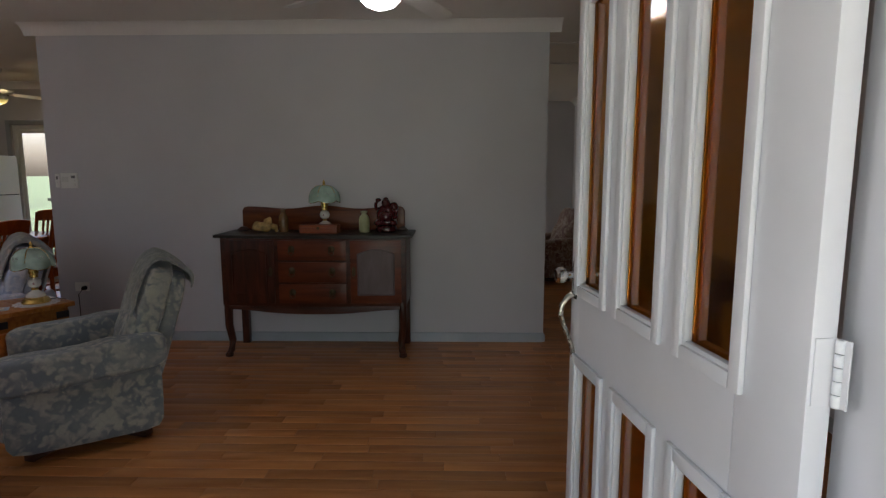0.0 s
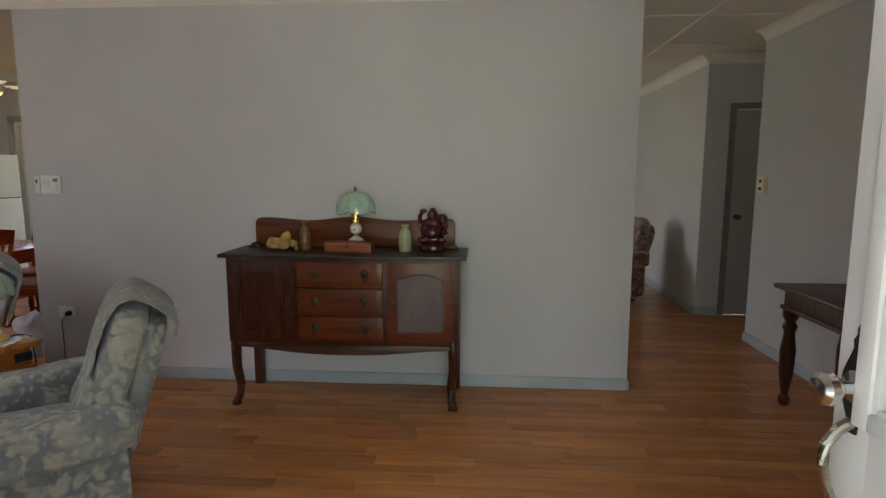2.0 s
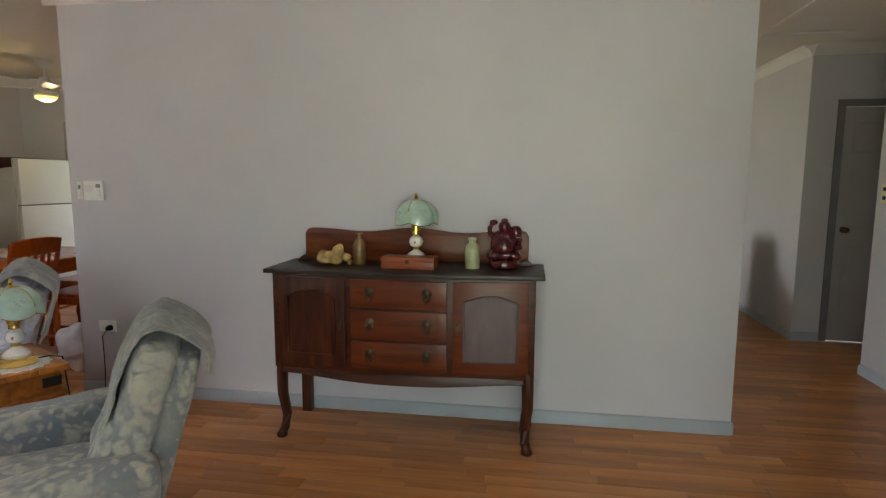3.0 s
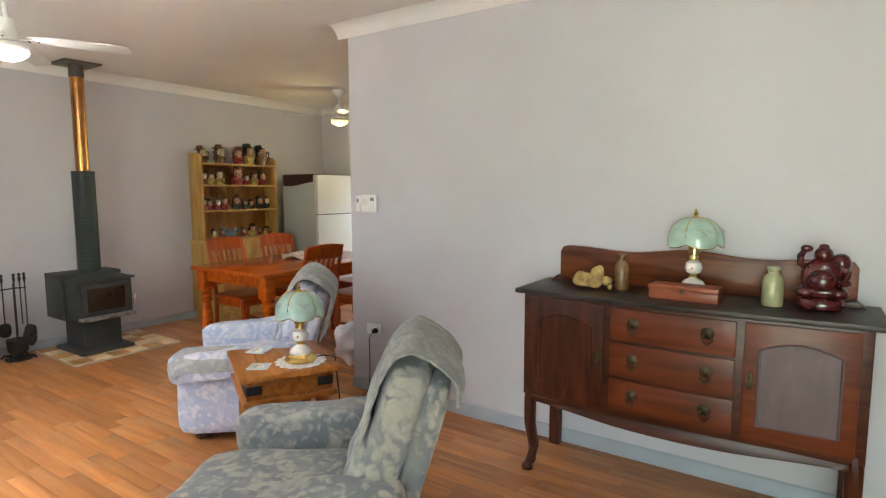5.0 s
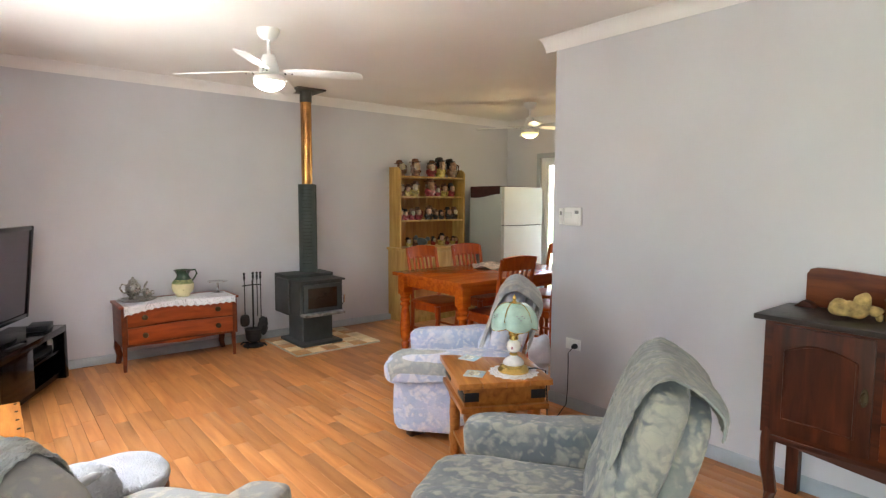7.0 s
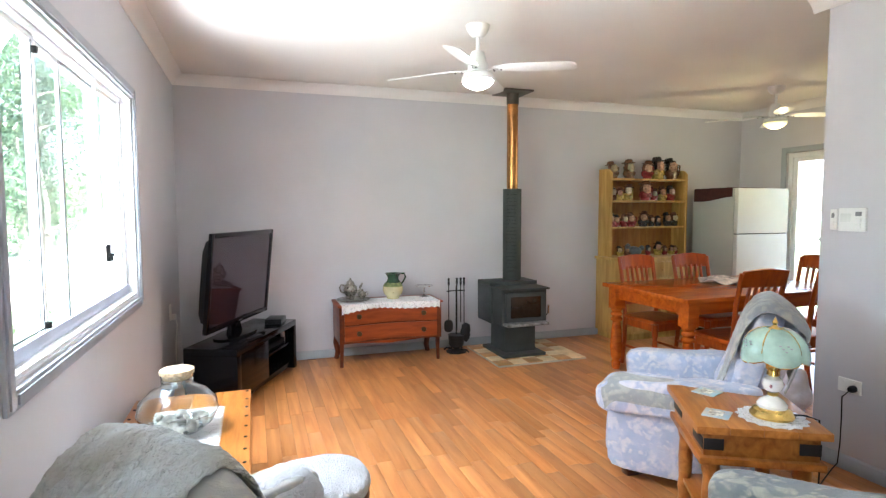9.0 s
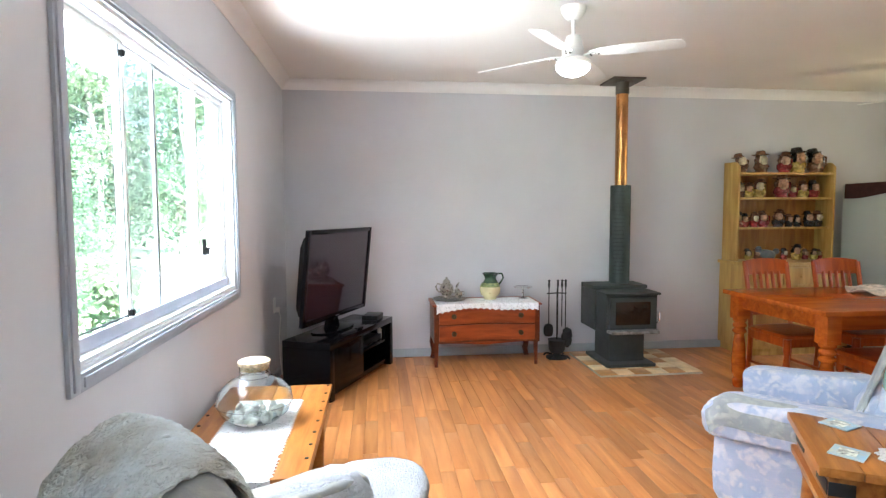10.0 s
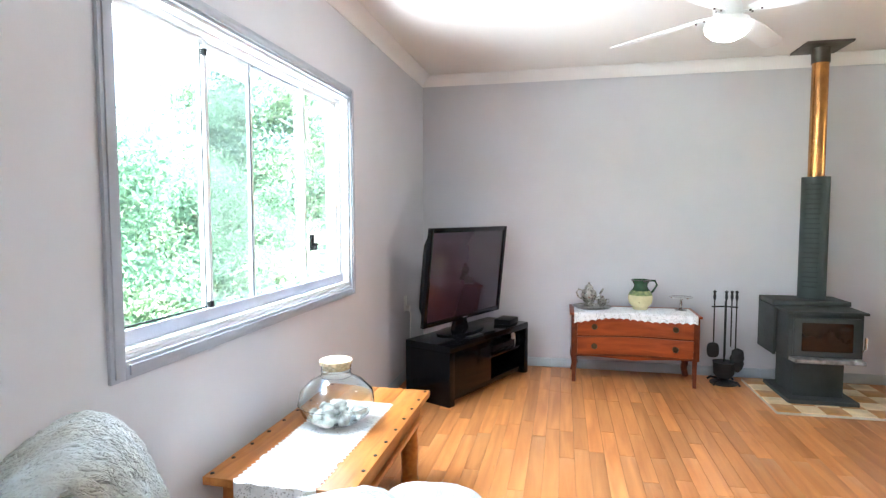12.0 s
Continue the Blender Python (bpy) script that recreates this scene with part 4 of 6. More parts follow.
def driftwood():
    bm = bmesh.new()
    puff(bm, (-0.01, 0, 0.045), (0.085, 0.045, 0.040), 2.3, 12, 0.014, 18)
    puff(bm, (0.012, 0.0, 0.085), (0.034, 0.026, 0.050), 1.8, 10, 0.012, 22, m=pose(0, 0, 0, 0, 14, 0))
    puff(bm, (-0.055, 0.005, 0.055), (0.040, 0.035, 0.036), 2.1, 9, 0.014, 24)
    puff(bm, (0.080, -0.01, 0.050), (0.032, 0.026, 0.026), 2.0, 8, 0.010, 28)
    puff(bm, (0.098, 0.0, 0.020), (0.014, 0.018, 0.022), 2.0, 6, 0.006, 30)
    lo = min(v.co.z for v in bm.verts)
    for v in bm.verts:
        v.co.z -= lo
    return bm


solid("driftwood", driftwood(), BONE, "ochre gnarled driftwood ornament on the sideboard", "ornament", m=pose(-1.215, 3.95, TOPZ, 0, 0, 15) @ Matrix.Scale(0.9, 4))
solid("stone_bottle", turned([(0.036, 0), (0.038, 0.006), (0.038, 0.10), (0.03, 0.13), (0.017, 0.145), (0.016, 0.16), (0.022, 0.164), (0.022, 0.176), (0.012, 0.178), (0.0, 0.170)], seg=24), BROWNJAR, "brown stoneware bottle on the sideboard", "bottle", m=pose(-1.085, 4.02, TOPZ))
solid("stone_bottle", turned([(0.038, 0), (0.041, 0.006), (0.041, 0.10), (0.033, 0.125), (0.02, 0.138), (0.019, 0.15), (0.025, 0.154), (0.025, 0.165), (0.014, 0.167), (0.0, 0.16)], seg=24), GREENJAR, "pale sage stoneware bottle on the sideboard", "bottle", m=pose(-0.44, 3.98, TOPZ))


def statue():
    bm = lathe(bmesh.new(), [(0.066, 0), (0.086, 0.010), (0.092, 0.030), (0.084, 0.048), (0.070, 0.056)], 28, squash=0.8)
    puff(bm, (0, 0, 0.085), (0.092, 0.066, 0.040), 2.2, 10, 0.006, 16)
    puff(bm, (0, 0.004, 0.135), (0.080, 0.056, 0.095), 2.2, 12, 0.004, 14)
    puff(bm, (0, -0.024, 0.128), (0.062, 0.056, 0.058), 2.0, 10)
    puff(bm, (0, 0.0, 0.180), (0.066, 0.044, 0.040), 2.2, 9, 0.005, 18)
    puff(bm, (0, -0.008, 0.240), (0.036, 0.036, 0.038), 2.0, 9)
    puff(bm, (0, -0.006, 0.275), (0.020, 0.020, 0.014), 2.0, 6)
    for sx in (-1, 1):
        puff(bm, (sx * 0.058, -0.035, 0.080), (0.040, 0.036, 0.026), 2.0, 7)
    tube(bm, [(-0.055, 0, 0.185), (-0.082, -0.006, 0.200), (-0.084, -0.008, 0.232), (-0.066, -0.006, 0.262)], 0.017, 10, 0.8)
    puff(bm, (-0.062, -0.006, 0.266), (0.024, 0.020, 0.016), 2.0, 6)
    tube(bm, [(0.052, 0, 0.190), (0.086, -0.012, 0.165), (0.088, -0.036, 0.130), (0.060, -0.058, 0.120)], 0.019, 10, 0.8)
    puff(bm, (0.062, 0.018, 0.205), (0.040, 0.032, 0.044), 2.0, 8, 0.006, 20)
    return bm


solid("statue", statue(), STATUE, "dark red lacquered seated figurine on the sideboard", "statue", m=pose(-0.27, 3.99, TOPZ) @ Matrix.Scale(0.94, 4))

# ---- wall fittings ----
sw = thing("light_switch", pose(-2.905, PART, 1.342), "white triple light switch plate on the wall", "switch")
TOGGLE = mat("grey_toggle", (0.22, 0.22, 0.22), 0.5, vary=0.05)
p = part("plate", cube(-0.095, -0.014, -0.056, -0.058, 0, 0.056, bev=0.004), PLASTIC, sw, "narrow switch plate")
for dz in (-0.022, 0.022):
    part("rocker", cube(-0.083, -0.021, dz - 0.013, -0.070, -0.0145, dz + 0.013, bev=0.002), TOGGLE if dz > 0 else PLASTIC, p)
p = part("plate", cube(-0.048, -0.018, -0.062, 0.092, 0, 0.062, bev=0.006), PLASTIC, sw, "wide control plate")
part("display", cube(-0.035, -0.0205, -0.012, 0.018, -0.0185, 0.032, bev=0.001), mat("pale_label", (0.74, 0.74, 0.70), 0.4, vary=0.05), p, "pale label window")
for dz in (-0.035, -0.005, 0.03):
    part("rocker", cube(0.046, -0.026, dz - 0.011, 0.074, -0.0185, dz + 0.011, bev=0.002), TOGGLE if dz > 0.01 else PLASTIC, p)
so = thing("power_socket", pose(-2.86, PART, 0.458), "white double power socket with black plug", "socket")
part("plate", cube(-0.06, -0.010, -0.037, 0.06, 0, 0.037, bev=0.003), PLASTIC, so)
for x in (-0.03, 0.03):
    part("switch_button", cube(x - 0.006, -0.014, 0.015, x + 0.006, -0.0105, 0.028, bev=0.001), PLASTIC, so)
part("plug", lathe(bmesh.new(), [(0.019, 0.0105), (0.019, 0.03), (0.012, 0.045), (0, 0.046)], 16, x=0.0, m=pose(0.026, 0, -0.008, 90, 0, 0)), BLACK, so, "black plug")
solid("lamp_cord", tube(bmesh.new(), [(-2.835, 4.16, 0.445), (-2.87, 4.155, 0.40), (-2.875, 4.165, 0.28), (-2.88, 4.17, 0.14), (-2.885, 4.165, 0.03), (-2.88, 4.12, 0.008), (-2.78, 3.9, 0.006), (-2.68, 3.68, 0.006)], 0.0035, 6), BLACK, "thin black lamp cord hanging from the socket", "cord")
hs = thing("light_switch", pose(EAST, 5.28, 1.335), "cream wall switch box in the hall", "switch")
part("plate", cube(-0.03, -0.045, -0.065, 0, 0.045, 0.065, bev=0.004), CREAM, hs)
for dz in (-0.03, 0.03):
    part("dial", lathe(bmesh.new(), [(0.014, 0.0305), (0.014, 0.038), (0, 0.039)], 14, m=pose(0, 0, dz, 0, -90, 0)), BLACK, hs, "dark round button")
ts = thing("power_socket", pose(STOVE + 0.62, FRONT, 0.62), "white wall socket with plugs by the television", "socket")
part("plate", cube(-0.035, 0, -0.06, 0.035, 0.01, 0.06, bev=0.003), PLASTIC, ts)
part("plug", cube(-0.02, 0.0105, -0.055, 0.02, 0.045, -0.015, bev=0.006), PLASTIC, ts)
part("cord", tube(bmesh.new(), [(0, 0.04, -0.05), (-0.01, 0.05, -0.1), (-0.05, 0.03, -0.25), (-0.12, 0.02, -0.45), (-0.14, 0.03, -0.613)], 0.004, 6), PLASTIC, ts)


# ---- armchairs (they face along their own x) ----
def armchair(x, y, turn, cloth, label):
    c = thing("armchair", pose(x, y, 0, 0, 0, turn), label, "armchair", "swivel armchairs")
    part("seat_base", puff(bmesh.new(), (0.03, 0, 0.205), (0.345, 0.275, 0.128), 9, 7, 0.004, 5), cloth, c, "upholstered seat box")
    part("seat_cushion", puff(bmesh.new(), (0.09, 0, 0.36), (0.36, 0.245, 0.075), 5, 10, 0.012, 5), cloth, c, "plump loose cushion")
    m = pose(-0.215, 0, 0.35, 0, -17, 0)
    bk = part("backrest", puff(bmesh.new(), (0, 0, 0.285), (0.072, 0.29, 0.32), 4.6, 22, 0.022, 9, m=m), cloth, c, "high padded backrest")
    part("lumbar_pad", puff(bmesh.new(), (0.05, 0, 0.17), (0.062, 0.27, 0.19), 3.2, 16, 0.024, 9, m=m), cloth, c, "rounded lumbar pad")
    part("back_shell", puff(bmesh.new(), (-0.095, 0, 0.24), (0.05, 0.265, 0.325), 5, 9, 0.008, 5, m=m), cloth, c)
    for s in (-1, 1):
        part("arm_panel", puff(bmesh.new(), (0.0, s * 0.315, 0.262), (0.335, 0.042, 0.197), 9, 7, 0.004, 5), cloth, c, "upholstered side panel")
        arm = pose(0.0, s * 0.325, 0.475, 0, 4, 0)
        part("arm_pad", puff(bmesh.new(), (0.0, 0, 0), (0.365, 0.084, 0.086), 6.5, 14, 0.010, 9, m=arm), cloth, c, "padded arm")
    for s in (-1, 1):
        bm = tube(bmesh.new(), [m @ Vector(p) for p in ((-0.045, s * 0.277, 0.0), (-0.045, s * 0.281, 0.28), (-0.045, s * 0.27, 0.5), (-0.045, s * 0.2, 0.575))], 0.006, 6)
        part("piping", bm, cloth, bk)
    bm = bmesh.new()
    for a in (45, 135):
        mm = pose(0, 0, 0, 0, 0, a)
        pts = [(-0.37, 0.0), (0.37, 0.0), (0.37, 0.03), (0.14, 0.07), (-0.14, 0.07), (-0.37, 0.03)]
        b2 = prism(pts, "y", -0.028, 0.028, 0.005)
        bmesh.ops.transform(b2, matrix=mm @ pose(0, 0, 0.0005 * (a > 90)), verts=b2.verts)
        tmp = bpy.data.meshes.new("tmp")
        b2.to_mesh(tmp)
        b2.free()
        bm.from_mesh(tmp)
        bpy.data.meshes.remove(tmp)
    part("swivel_base", bm, BASEWOOD, c, "dark timber cross base")
    part("pivot", turned([(0.06, 0.06), (0.06, 0.15)], seg=16), BLACK, c)
    return c, m


def back_throw(chair_m, m, y0, y1, front, rear, material, label, seed=0.0, crinkle=0.006, skew=0.0, droop=0.0):
    """A cloth laid over the top of a chair's backrest: front and rear are how far it hangs."""
    line = [Vector(p) for p in ((0.092, 0.50 - front), (0.092, 0.46), (0.085, 0.53), (0.062, 0.59), (0.018, 0.622), (-0.04, 0.612), (-0.10, 0.592), (-0.155, 0.562), (-0.166, 0.53), (-0.168, 0.53 - rear))]
    runs = [0.0]
    for a, b in zip(line, line[1:]):
        runs.append(runs[-1] + (b - a).length)

    def along(d):
        for k in range(len(line) - 1):
            if d <= runs[k + 1] or k == len(line) - 2:
                f = (d - runs[k]) / (runs[k + 1] - runs[k])
                way = (line[k + 1] - line[k]).normalized()
                return line[k].lerp(line[k + 1], f), Vector((-way.y, way.x)) 

    def fn(u, v):
        slant = 1 + skew * (v - 0.5)
        d = runs[-1] * 0.5 + (u - 0.5) * runs[-1] * (slant if u < 0.5 else 1.0)
        d = min(max(d, -0.1), runs[-1] + 0.1)
        pts = [along(min(max(d + e, 0), runs[-1])) for e in (-0.016, -0.008, 0, 0.008, 0.016)]
        p = sum((q[0] for q in pts), Vector((0, 0))) / 5
        nrm = sum((q[1] for q in pts), Vector((0, 0))).normalized()
        q = noise.noise(Vector((u * 4, v * 4, seed + 2)))
        ridge = abs(noise.noise(Vector((d * 17 + q * 2 + v * 5, v * 30 - d * 9, seed)))) + 0.6 * abs(noise.noise(Vector((d * 40, v * 22 + q * 3, seed + 5))))
        lift = crinkle * (0.5 - ridge) + 0.006 + 0.008 * noise.noise(Vector((u * 5, v * 6, seed)))
        p = p - nrm * lift
        yy = y0 + (y1 - y0) * v + 0.02 * noise.noise(Vector((u * 3, seed, 1.0)))
        end = abs(2 * v - 1) ** 5
        p = Vector((-0.035 + (p.x + 0.035) * (1 - 0.12 * end), p.y - 0.008 * end))
        over = max(0, abs(yy) - 0.25)
        corner = droop * max(0.0, 1 - 2 * u) ** 2 * v ** 5
        return m @ Vector((p.x, yy - math.copysign(over * 0.4, yy), p.y - over * 0.9 - corner))

    ob = solid("throw", sheet(fn, 84, 72, 0.007), material, label, "throw", smooth=60)
    ob.matrix_world = chair_m
    return ob


c1, m1 = armchair(-1.74, 2.56, 213.5, FAB1, "grey-green floral damask swivel armchair by the sideboard")
back_throw(c1.matrix_world.copy(), m1, -0.24, 0.245, 0.26, 0.03, THROW, "pale grey-green woven throw over the armchair back", 1.3, 0.008, -0.8, 0.07)
c2, m2 = armchair(-3.19, 3.41, 222, FAB2, "blue and cream floral damask armchair by the end table")
back_throw(c2.matrix_world.copy(), m2, -0.27, 0.27, 0.44, 0.25, THROW_PALE, "pale grey-green floral throw over the blue armchair", 4.1, 0.008, 0.0)


def arm_cloth(chair_m, side, material, label, seed):
    def fn(u, v):
        a = (v - 0.5) * 3.9
        x = 0.376 - 0.37 * u + 0.012 * math.sin(v * 9 + seed)
        r = 0.092 + 0.006 * noise.noise(Vector((u * 4, v * 6, seed)))
        z = 0.478 + (r * 0.82 * math.cos(a) if abs(a) < 1.57 else -(abs(a) - 1.57) * 0.09)
        yy = math.copysign(min(abs(math.sin(a)), 1) if abs(a) < 1.57 else 1, a) * r
        if u < 0.25:
            x -= (0.25 - u) * 0.12
            z -= (0.25 - u) ** 2 * 0.9
        return (x, side * 0.325 + yy, z - 0.02 * (0.385 - x) * 0.3)

    ob = solid("arm_cover", sheet(fn, 14, 22, 0.006), material, label, "arm cover", smooth=60)
    ob.matrix_world = chair_m
    return ob


arm_cloth(c2.matrix_world.copy(), 1, THROW_PALE, "pale floral cover over the blue armchair arm", 2.0)
c3, m3 = armchair(-2.25, 1.30, 130.5, FAB3, "pale floral damask armchair under the window")
back_throw(c3.matrix_world.copy(), m3, -0.20, 0.17, 0.18, 0.24, THROW_BLUE, "crinkled pale blue throw over the armchair back", 7.7, 0.015, 0.0, 0.05)
arm_cloth(c3.matrix_world.copy(), 1, FABSTOOL, "white crinkled cover over the pale armchair arm", 5.0)

st = thing("footstool", pose(-2.885, 1.43, 0), "round footstool with quilted pale cover", "footstool")
part("cushion", puff(lathe(bmesh.new(), [(0.172, 0.335), (0.18, 0.35), (0.18, 0.36)], 32), (0, 0, 0.385), (0.182, 0.182, 0.045), 2.6, 11, 0.008, 14), FABSTOOL, st, "quilted pale cloth")
part("rim", turned([(0.165, 0.29), (0.178, 0.295), (0.182, 0.32), (0.178, 0.345), (0.165, 0.348)], seg=36), REDWOOD, st, "brown timber rim")
for a in (45, 135, 225, 315):
    x, y = 0.125 * math.cos(radians(a)), 0.125 * math.sin(radians(a))
    part("leg", tube(bmesh.new(), [(x, y, 0.30), (x * 1.1, y * 1.1, 0.15), (x * 1.2, y * 1.2, 0.0)], 0.02, 10, 0.7), REDWOOD, st)

# ---- end table ----
ET = pose(-2.60, 3.157, 0, 0, 0, -29) @ Matrix.Diagonal((1, 0.925, 1, 1))
et = thing("end_table", ET, "honey pine end table with iron corner straps", "table")
PINETOP = wood("pine_top", (0.28, 0.088, 0.015), (0.48, 0.190, 0.040), 0.33, "X", 9, 2.6, 0.08, True, spec=0.35, relief=0.04)
for i in range(4):
    part("top_plank", cube(-0.265, -0.26 + i * 0.13, 0.53, 0.265, -0.26 + (i + 1) * 0.13 - 0.0015, 0.56, bev=0.004), PINETOP, et)
part("apron", cube(-0.235, -0.225, 0.435, 0.235, 0.225, 0.529, bev=0.004), PINE, et)
part("lower_moulding", cube(-0.255, -0.245, 0.405, 0.255, 0.245, 0.434, bev=0.008), PINE, et)
for sx in (-1, 1):
    for sy in (-1, 1):
        part("leg", lathe(bmesh.new(), [(0.026, 0), (0.034, 0.02), (0.03, 0.06), (0.036, 0.1), (0.03, 0.14), (0.034, 0.25), (0.03, 0.33), (0.038, 0.36), (0.036, 0.404)], 16, sx * 0.19, sy * 0.18), PINE, et, "turned pine leg")
        for k in (0, 1):
            if k:
                b = cube(sx * 0.2375 - 0.0015, sy * 0.225 - 0.08 * (sy > 0), 0.46, sx * 0.2375 + 0.0015, sy * 0.225 + 0.08 * (sy < 0), 0.505, bev=0.001)
            else:
                b = cube(sx * 0.235 - 0.14 * (sx > 0), sy * 0.228 - 0.0015, 0.46, sx * 0.235 + 0.14 * (sx < 0), sy * 0.228 + 0.0015, 0.505, bev=0.001)
            part("corner_strap", b, IRON, et, "black iron strap")
part("shelf", cube(-0.22, -0.195, 0.13, 0.22, 0.195, 0.15, bev=0.004), PINE, et)
LX2, LY2 = -2.460, 3.170
bm = prism([((0.125 + 0.007 * math.cos(k * math.pi * 0.5)) * math.cos(2 * math.pi * k / 64), (0.125 + 0.007 * math.cos(k * math.pi * 0.5)) * math.sin(2 * math.pi * k / 64)) for k in range(64)], "z", 0.0, 0.003, 0)
solid("doily", bm, LACE, "white crocheted round doily under the lamp", "doily", m=pose(LX2, LY2, 0.5605))
table_lamp(LX2, LY2, 0.568, 40, "brass and porcelain lamp with green glass shade on pine table", 0.93)
for x, y, a in ((-2.79, 3.165, 20), (-2.56, 2.99, 35)):
    co = thing("coaster", pose(x, y, 0.5605, 0, 0, a), "pale blue printed square coaster", "coaster", "coasters")
    part("card", cube(-0.05, -0.05, 0, 0.05, 0.05, 0.005, bev=0.001), CARD, co)
    part("print", cube(-0.03, -0.035, 0.0052, 0.025, 0.03, 0.006, bev=0), mat("print_white", (0.7, 0.7, 0.62), 0.4, vary=0.4, scale=60), co)
bm = tube(bmesh.new(), [(-2.45, 3.21, 0.572), (-2.41, 3.29, 0.570), (-2.392, 3.345, 0.55), (-2.40, 3.37, 0.4), (-2.5, 3.5, 0.1), (-2.6, 3.62, 0.010), (-2.68, 3.68, 0.006)], 0.0035, 6)
solid("lamp_cord", bm, BLACK, "thin black cord trailing from the lamp", "cord")
# pale lump added for a glare-bright floor patch, placed to fit the camera's view
bm = puff(bmesh.new(), (0, 0, 0.17), (0.09, 0.08, 0.17), 2.4, 10, 0.06, 9)
solid("pale_patch_lump", bm, PALEPATCH, "pale lump added for a glare-bright patch of dining room floor", "bag", m=pose(-3.46, 4.55, 0.0))

# ---- coffee table ----
CT = pose(-3.39, 0.905, 0)
ct = thing("coffee_table", CT, "long honey pine coffee table with iron studs", "table")
for i in range(4):
    y = -0.275 + i * 0.1375
    part("top_plank", cube(-0.545, y, 0.41, 0.53, y + 0.136, 0.44, bev=0.004), PINETOP, ct)
part("apron", cube(-0.49, -0.235, 0.325, 0.475, 0.235, 0.409, bev=0.004), PINE, ct)
part("lower_moulding", cube(-0.505, -0.25, 0.30, 0.49, 0.25, 0.324, bev=0.008), PINE, ct)
for sx in (-0.43, 0.415):
    for sy in (-1, 1):
        part("leg", lathe(bmesh.new(), [(0.04, 0), (0.046, 0.015), (0.04, 0.05), (0.045, 0.2), (0.04, 0.26), (0.048, 0.299)], 16, sx, sy * 0.195), PINE, ct, "thick turned leg")
for i in range(9):
    for sy in (-1, 1):
        part("stud", lathe(bmesh.new(), [(0.008, 0), (0.007, 0.003), (0, 0.005)], 10, -0.515 + i * 0.127, sy * 0.255, 0.44), IRON, ct, "dark iron stud")


def lace_runner(x0, x1, hang0, hang1, half, top, wave=0.0, edge=0.012, scallops=14):
    L = x1 - x0
    tot = L + hang0 + hang1

    def fn(u, v):
        s = u * tot
        yy = (v * 2 - 1) * half
        sc = edge * abs(math.sin(v * math.pi * scallops))
        if s < hang0:
            return (x0 - 0.006 - 0.004 * math.sin(v * 21), yy, top - (hang0 - s) * (1 - 0.10 * abs(math.sin(v * math.pi * scallops))))
        if s > hang0 + L:
            return (x1 + 0.006 + 0.004 * math.sin(v * 23), yy, top - (s - hang0 - L) * (1 - 0.10 * abs(math.sin(v * math.pi * scallops))))
        w = edge * 0.6 * (1 if int(u * 70) % 2 else -1) if abs(v - 0.5) > 0.48 else 0
        return (x0 + (s - hang0), yy + w, top + 0.0015 * noise.noise(Vector((s * 9, v * 5, 3))))

    return sheet(fn, 70, 56, 0.003)


rn = solid("table_runner", lace_runner(-0.30, 0.532, 0.0, 0.13, 0.15, 0.4435), LACE, "white lace runner along the pine coffee table", "runner", smooth=60)
rn.matrix_world = pose(-3.39, 0.905, 0, 0, 0, 0)
jar = thing("glass_jar", pose(-3.425, 0.885, 0.4475), "aqua glass jar of sea shells with cork lid", "jar")
outer = [(0.07, 0.0), (0.10, 0.004), (0.145, 0.04), (0.165, 0.085), (0.155, 0.135), (0.11, 0.18), (0.068, 0.20), (0.062, 0.215), (0.066, 0.222), (0.062, 0.232), (0.066, 0.242), (0.066, 0.252)]
inner = [(r - 0.004, max(h, 0.006)) for r, h in reversed(outer)]
bm = bmesh.new()
lathe(bm, outer + inner, 36)
part("bowl", bm, JARGLASS, jar, "thick aqua glass")
part("lid", turned([(0.058, 0.23), (0.061, 0.2525), (0.07, 0.253), (0.07, 0.268), (0.064, 0.272), (0, 0.273)], seg=28), CORK, jar, "pale cork lid")
bm = bmesh.new()
rr = random.Random(4)
for i in range(46):
    a, r = rr.uniform(0, 6.283), 0.115 * math.sqrt(rr.random())
    k = rr.uniform(0.014, 0.036)
    puff(bm, (r * math.cos(a), r * math.sin(a), 0.028 + rr.uniform(0, 0.045) * (1 - r / 0.16)), (k, k * rr.uniform(0.5, 0.9), k * rr.uniform(0.4, 0.8)), 2.0, 3, 0.01, 40, m=None)
part("shells", bm, SHELL, jar, "mixed pale shells")


# ---- stove corner ----
HX0, HX1, HY0, HY1 = -6.02, -5.25, 3.25, 4.15
hearth = thing("hearth", pose(0, 0, 0), "cream and ochre tiled hearth pad under the stove", "hearth")
part("bed", cube(HX0, HY0, 0.0, HX1, HY1, 0.016, bev=0.002), GROUT, hearth)
rr = random.Random(8)
nx, ny = 5, 6
dx, dy = (HX1 - HX0) / nx, (HY1 - HY0) / ny
for i in range(nx):
    for j in range(ny):
        part("tile", cube(HX0 + i * dx + 0.003, HY0 + j * dy + 0.003, 0.012, HX0 + (i + 1) * dx - 0.003, HY0 + (j + 1) * dy - 0.003, 0.0215 + rr.uniform(0, 0.001), bev=0.002), TILE_A if (i + j) % 2 or rr.random() < 0.15 else TILE_B, hearth)

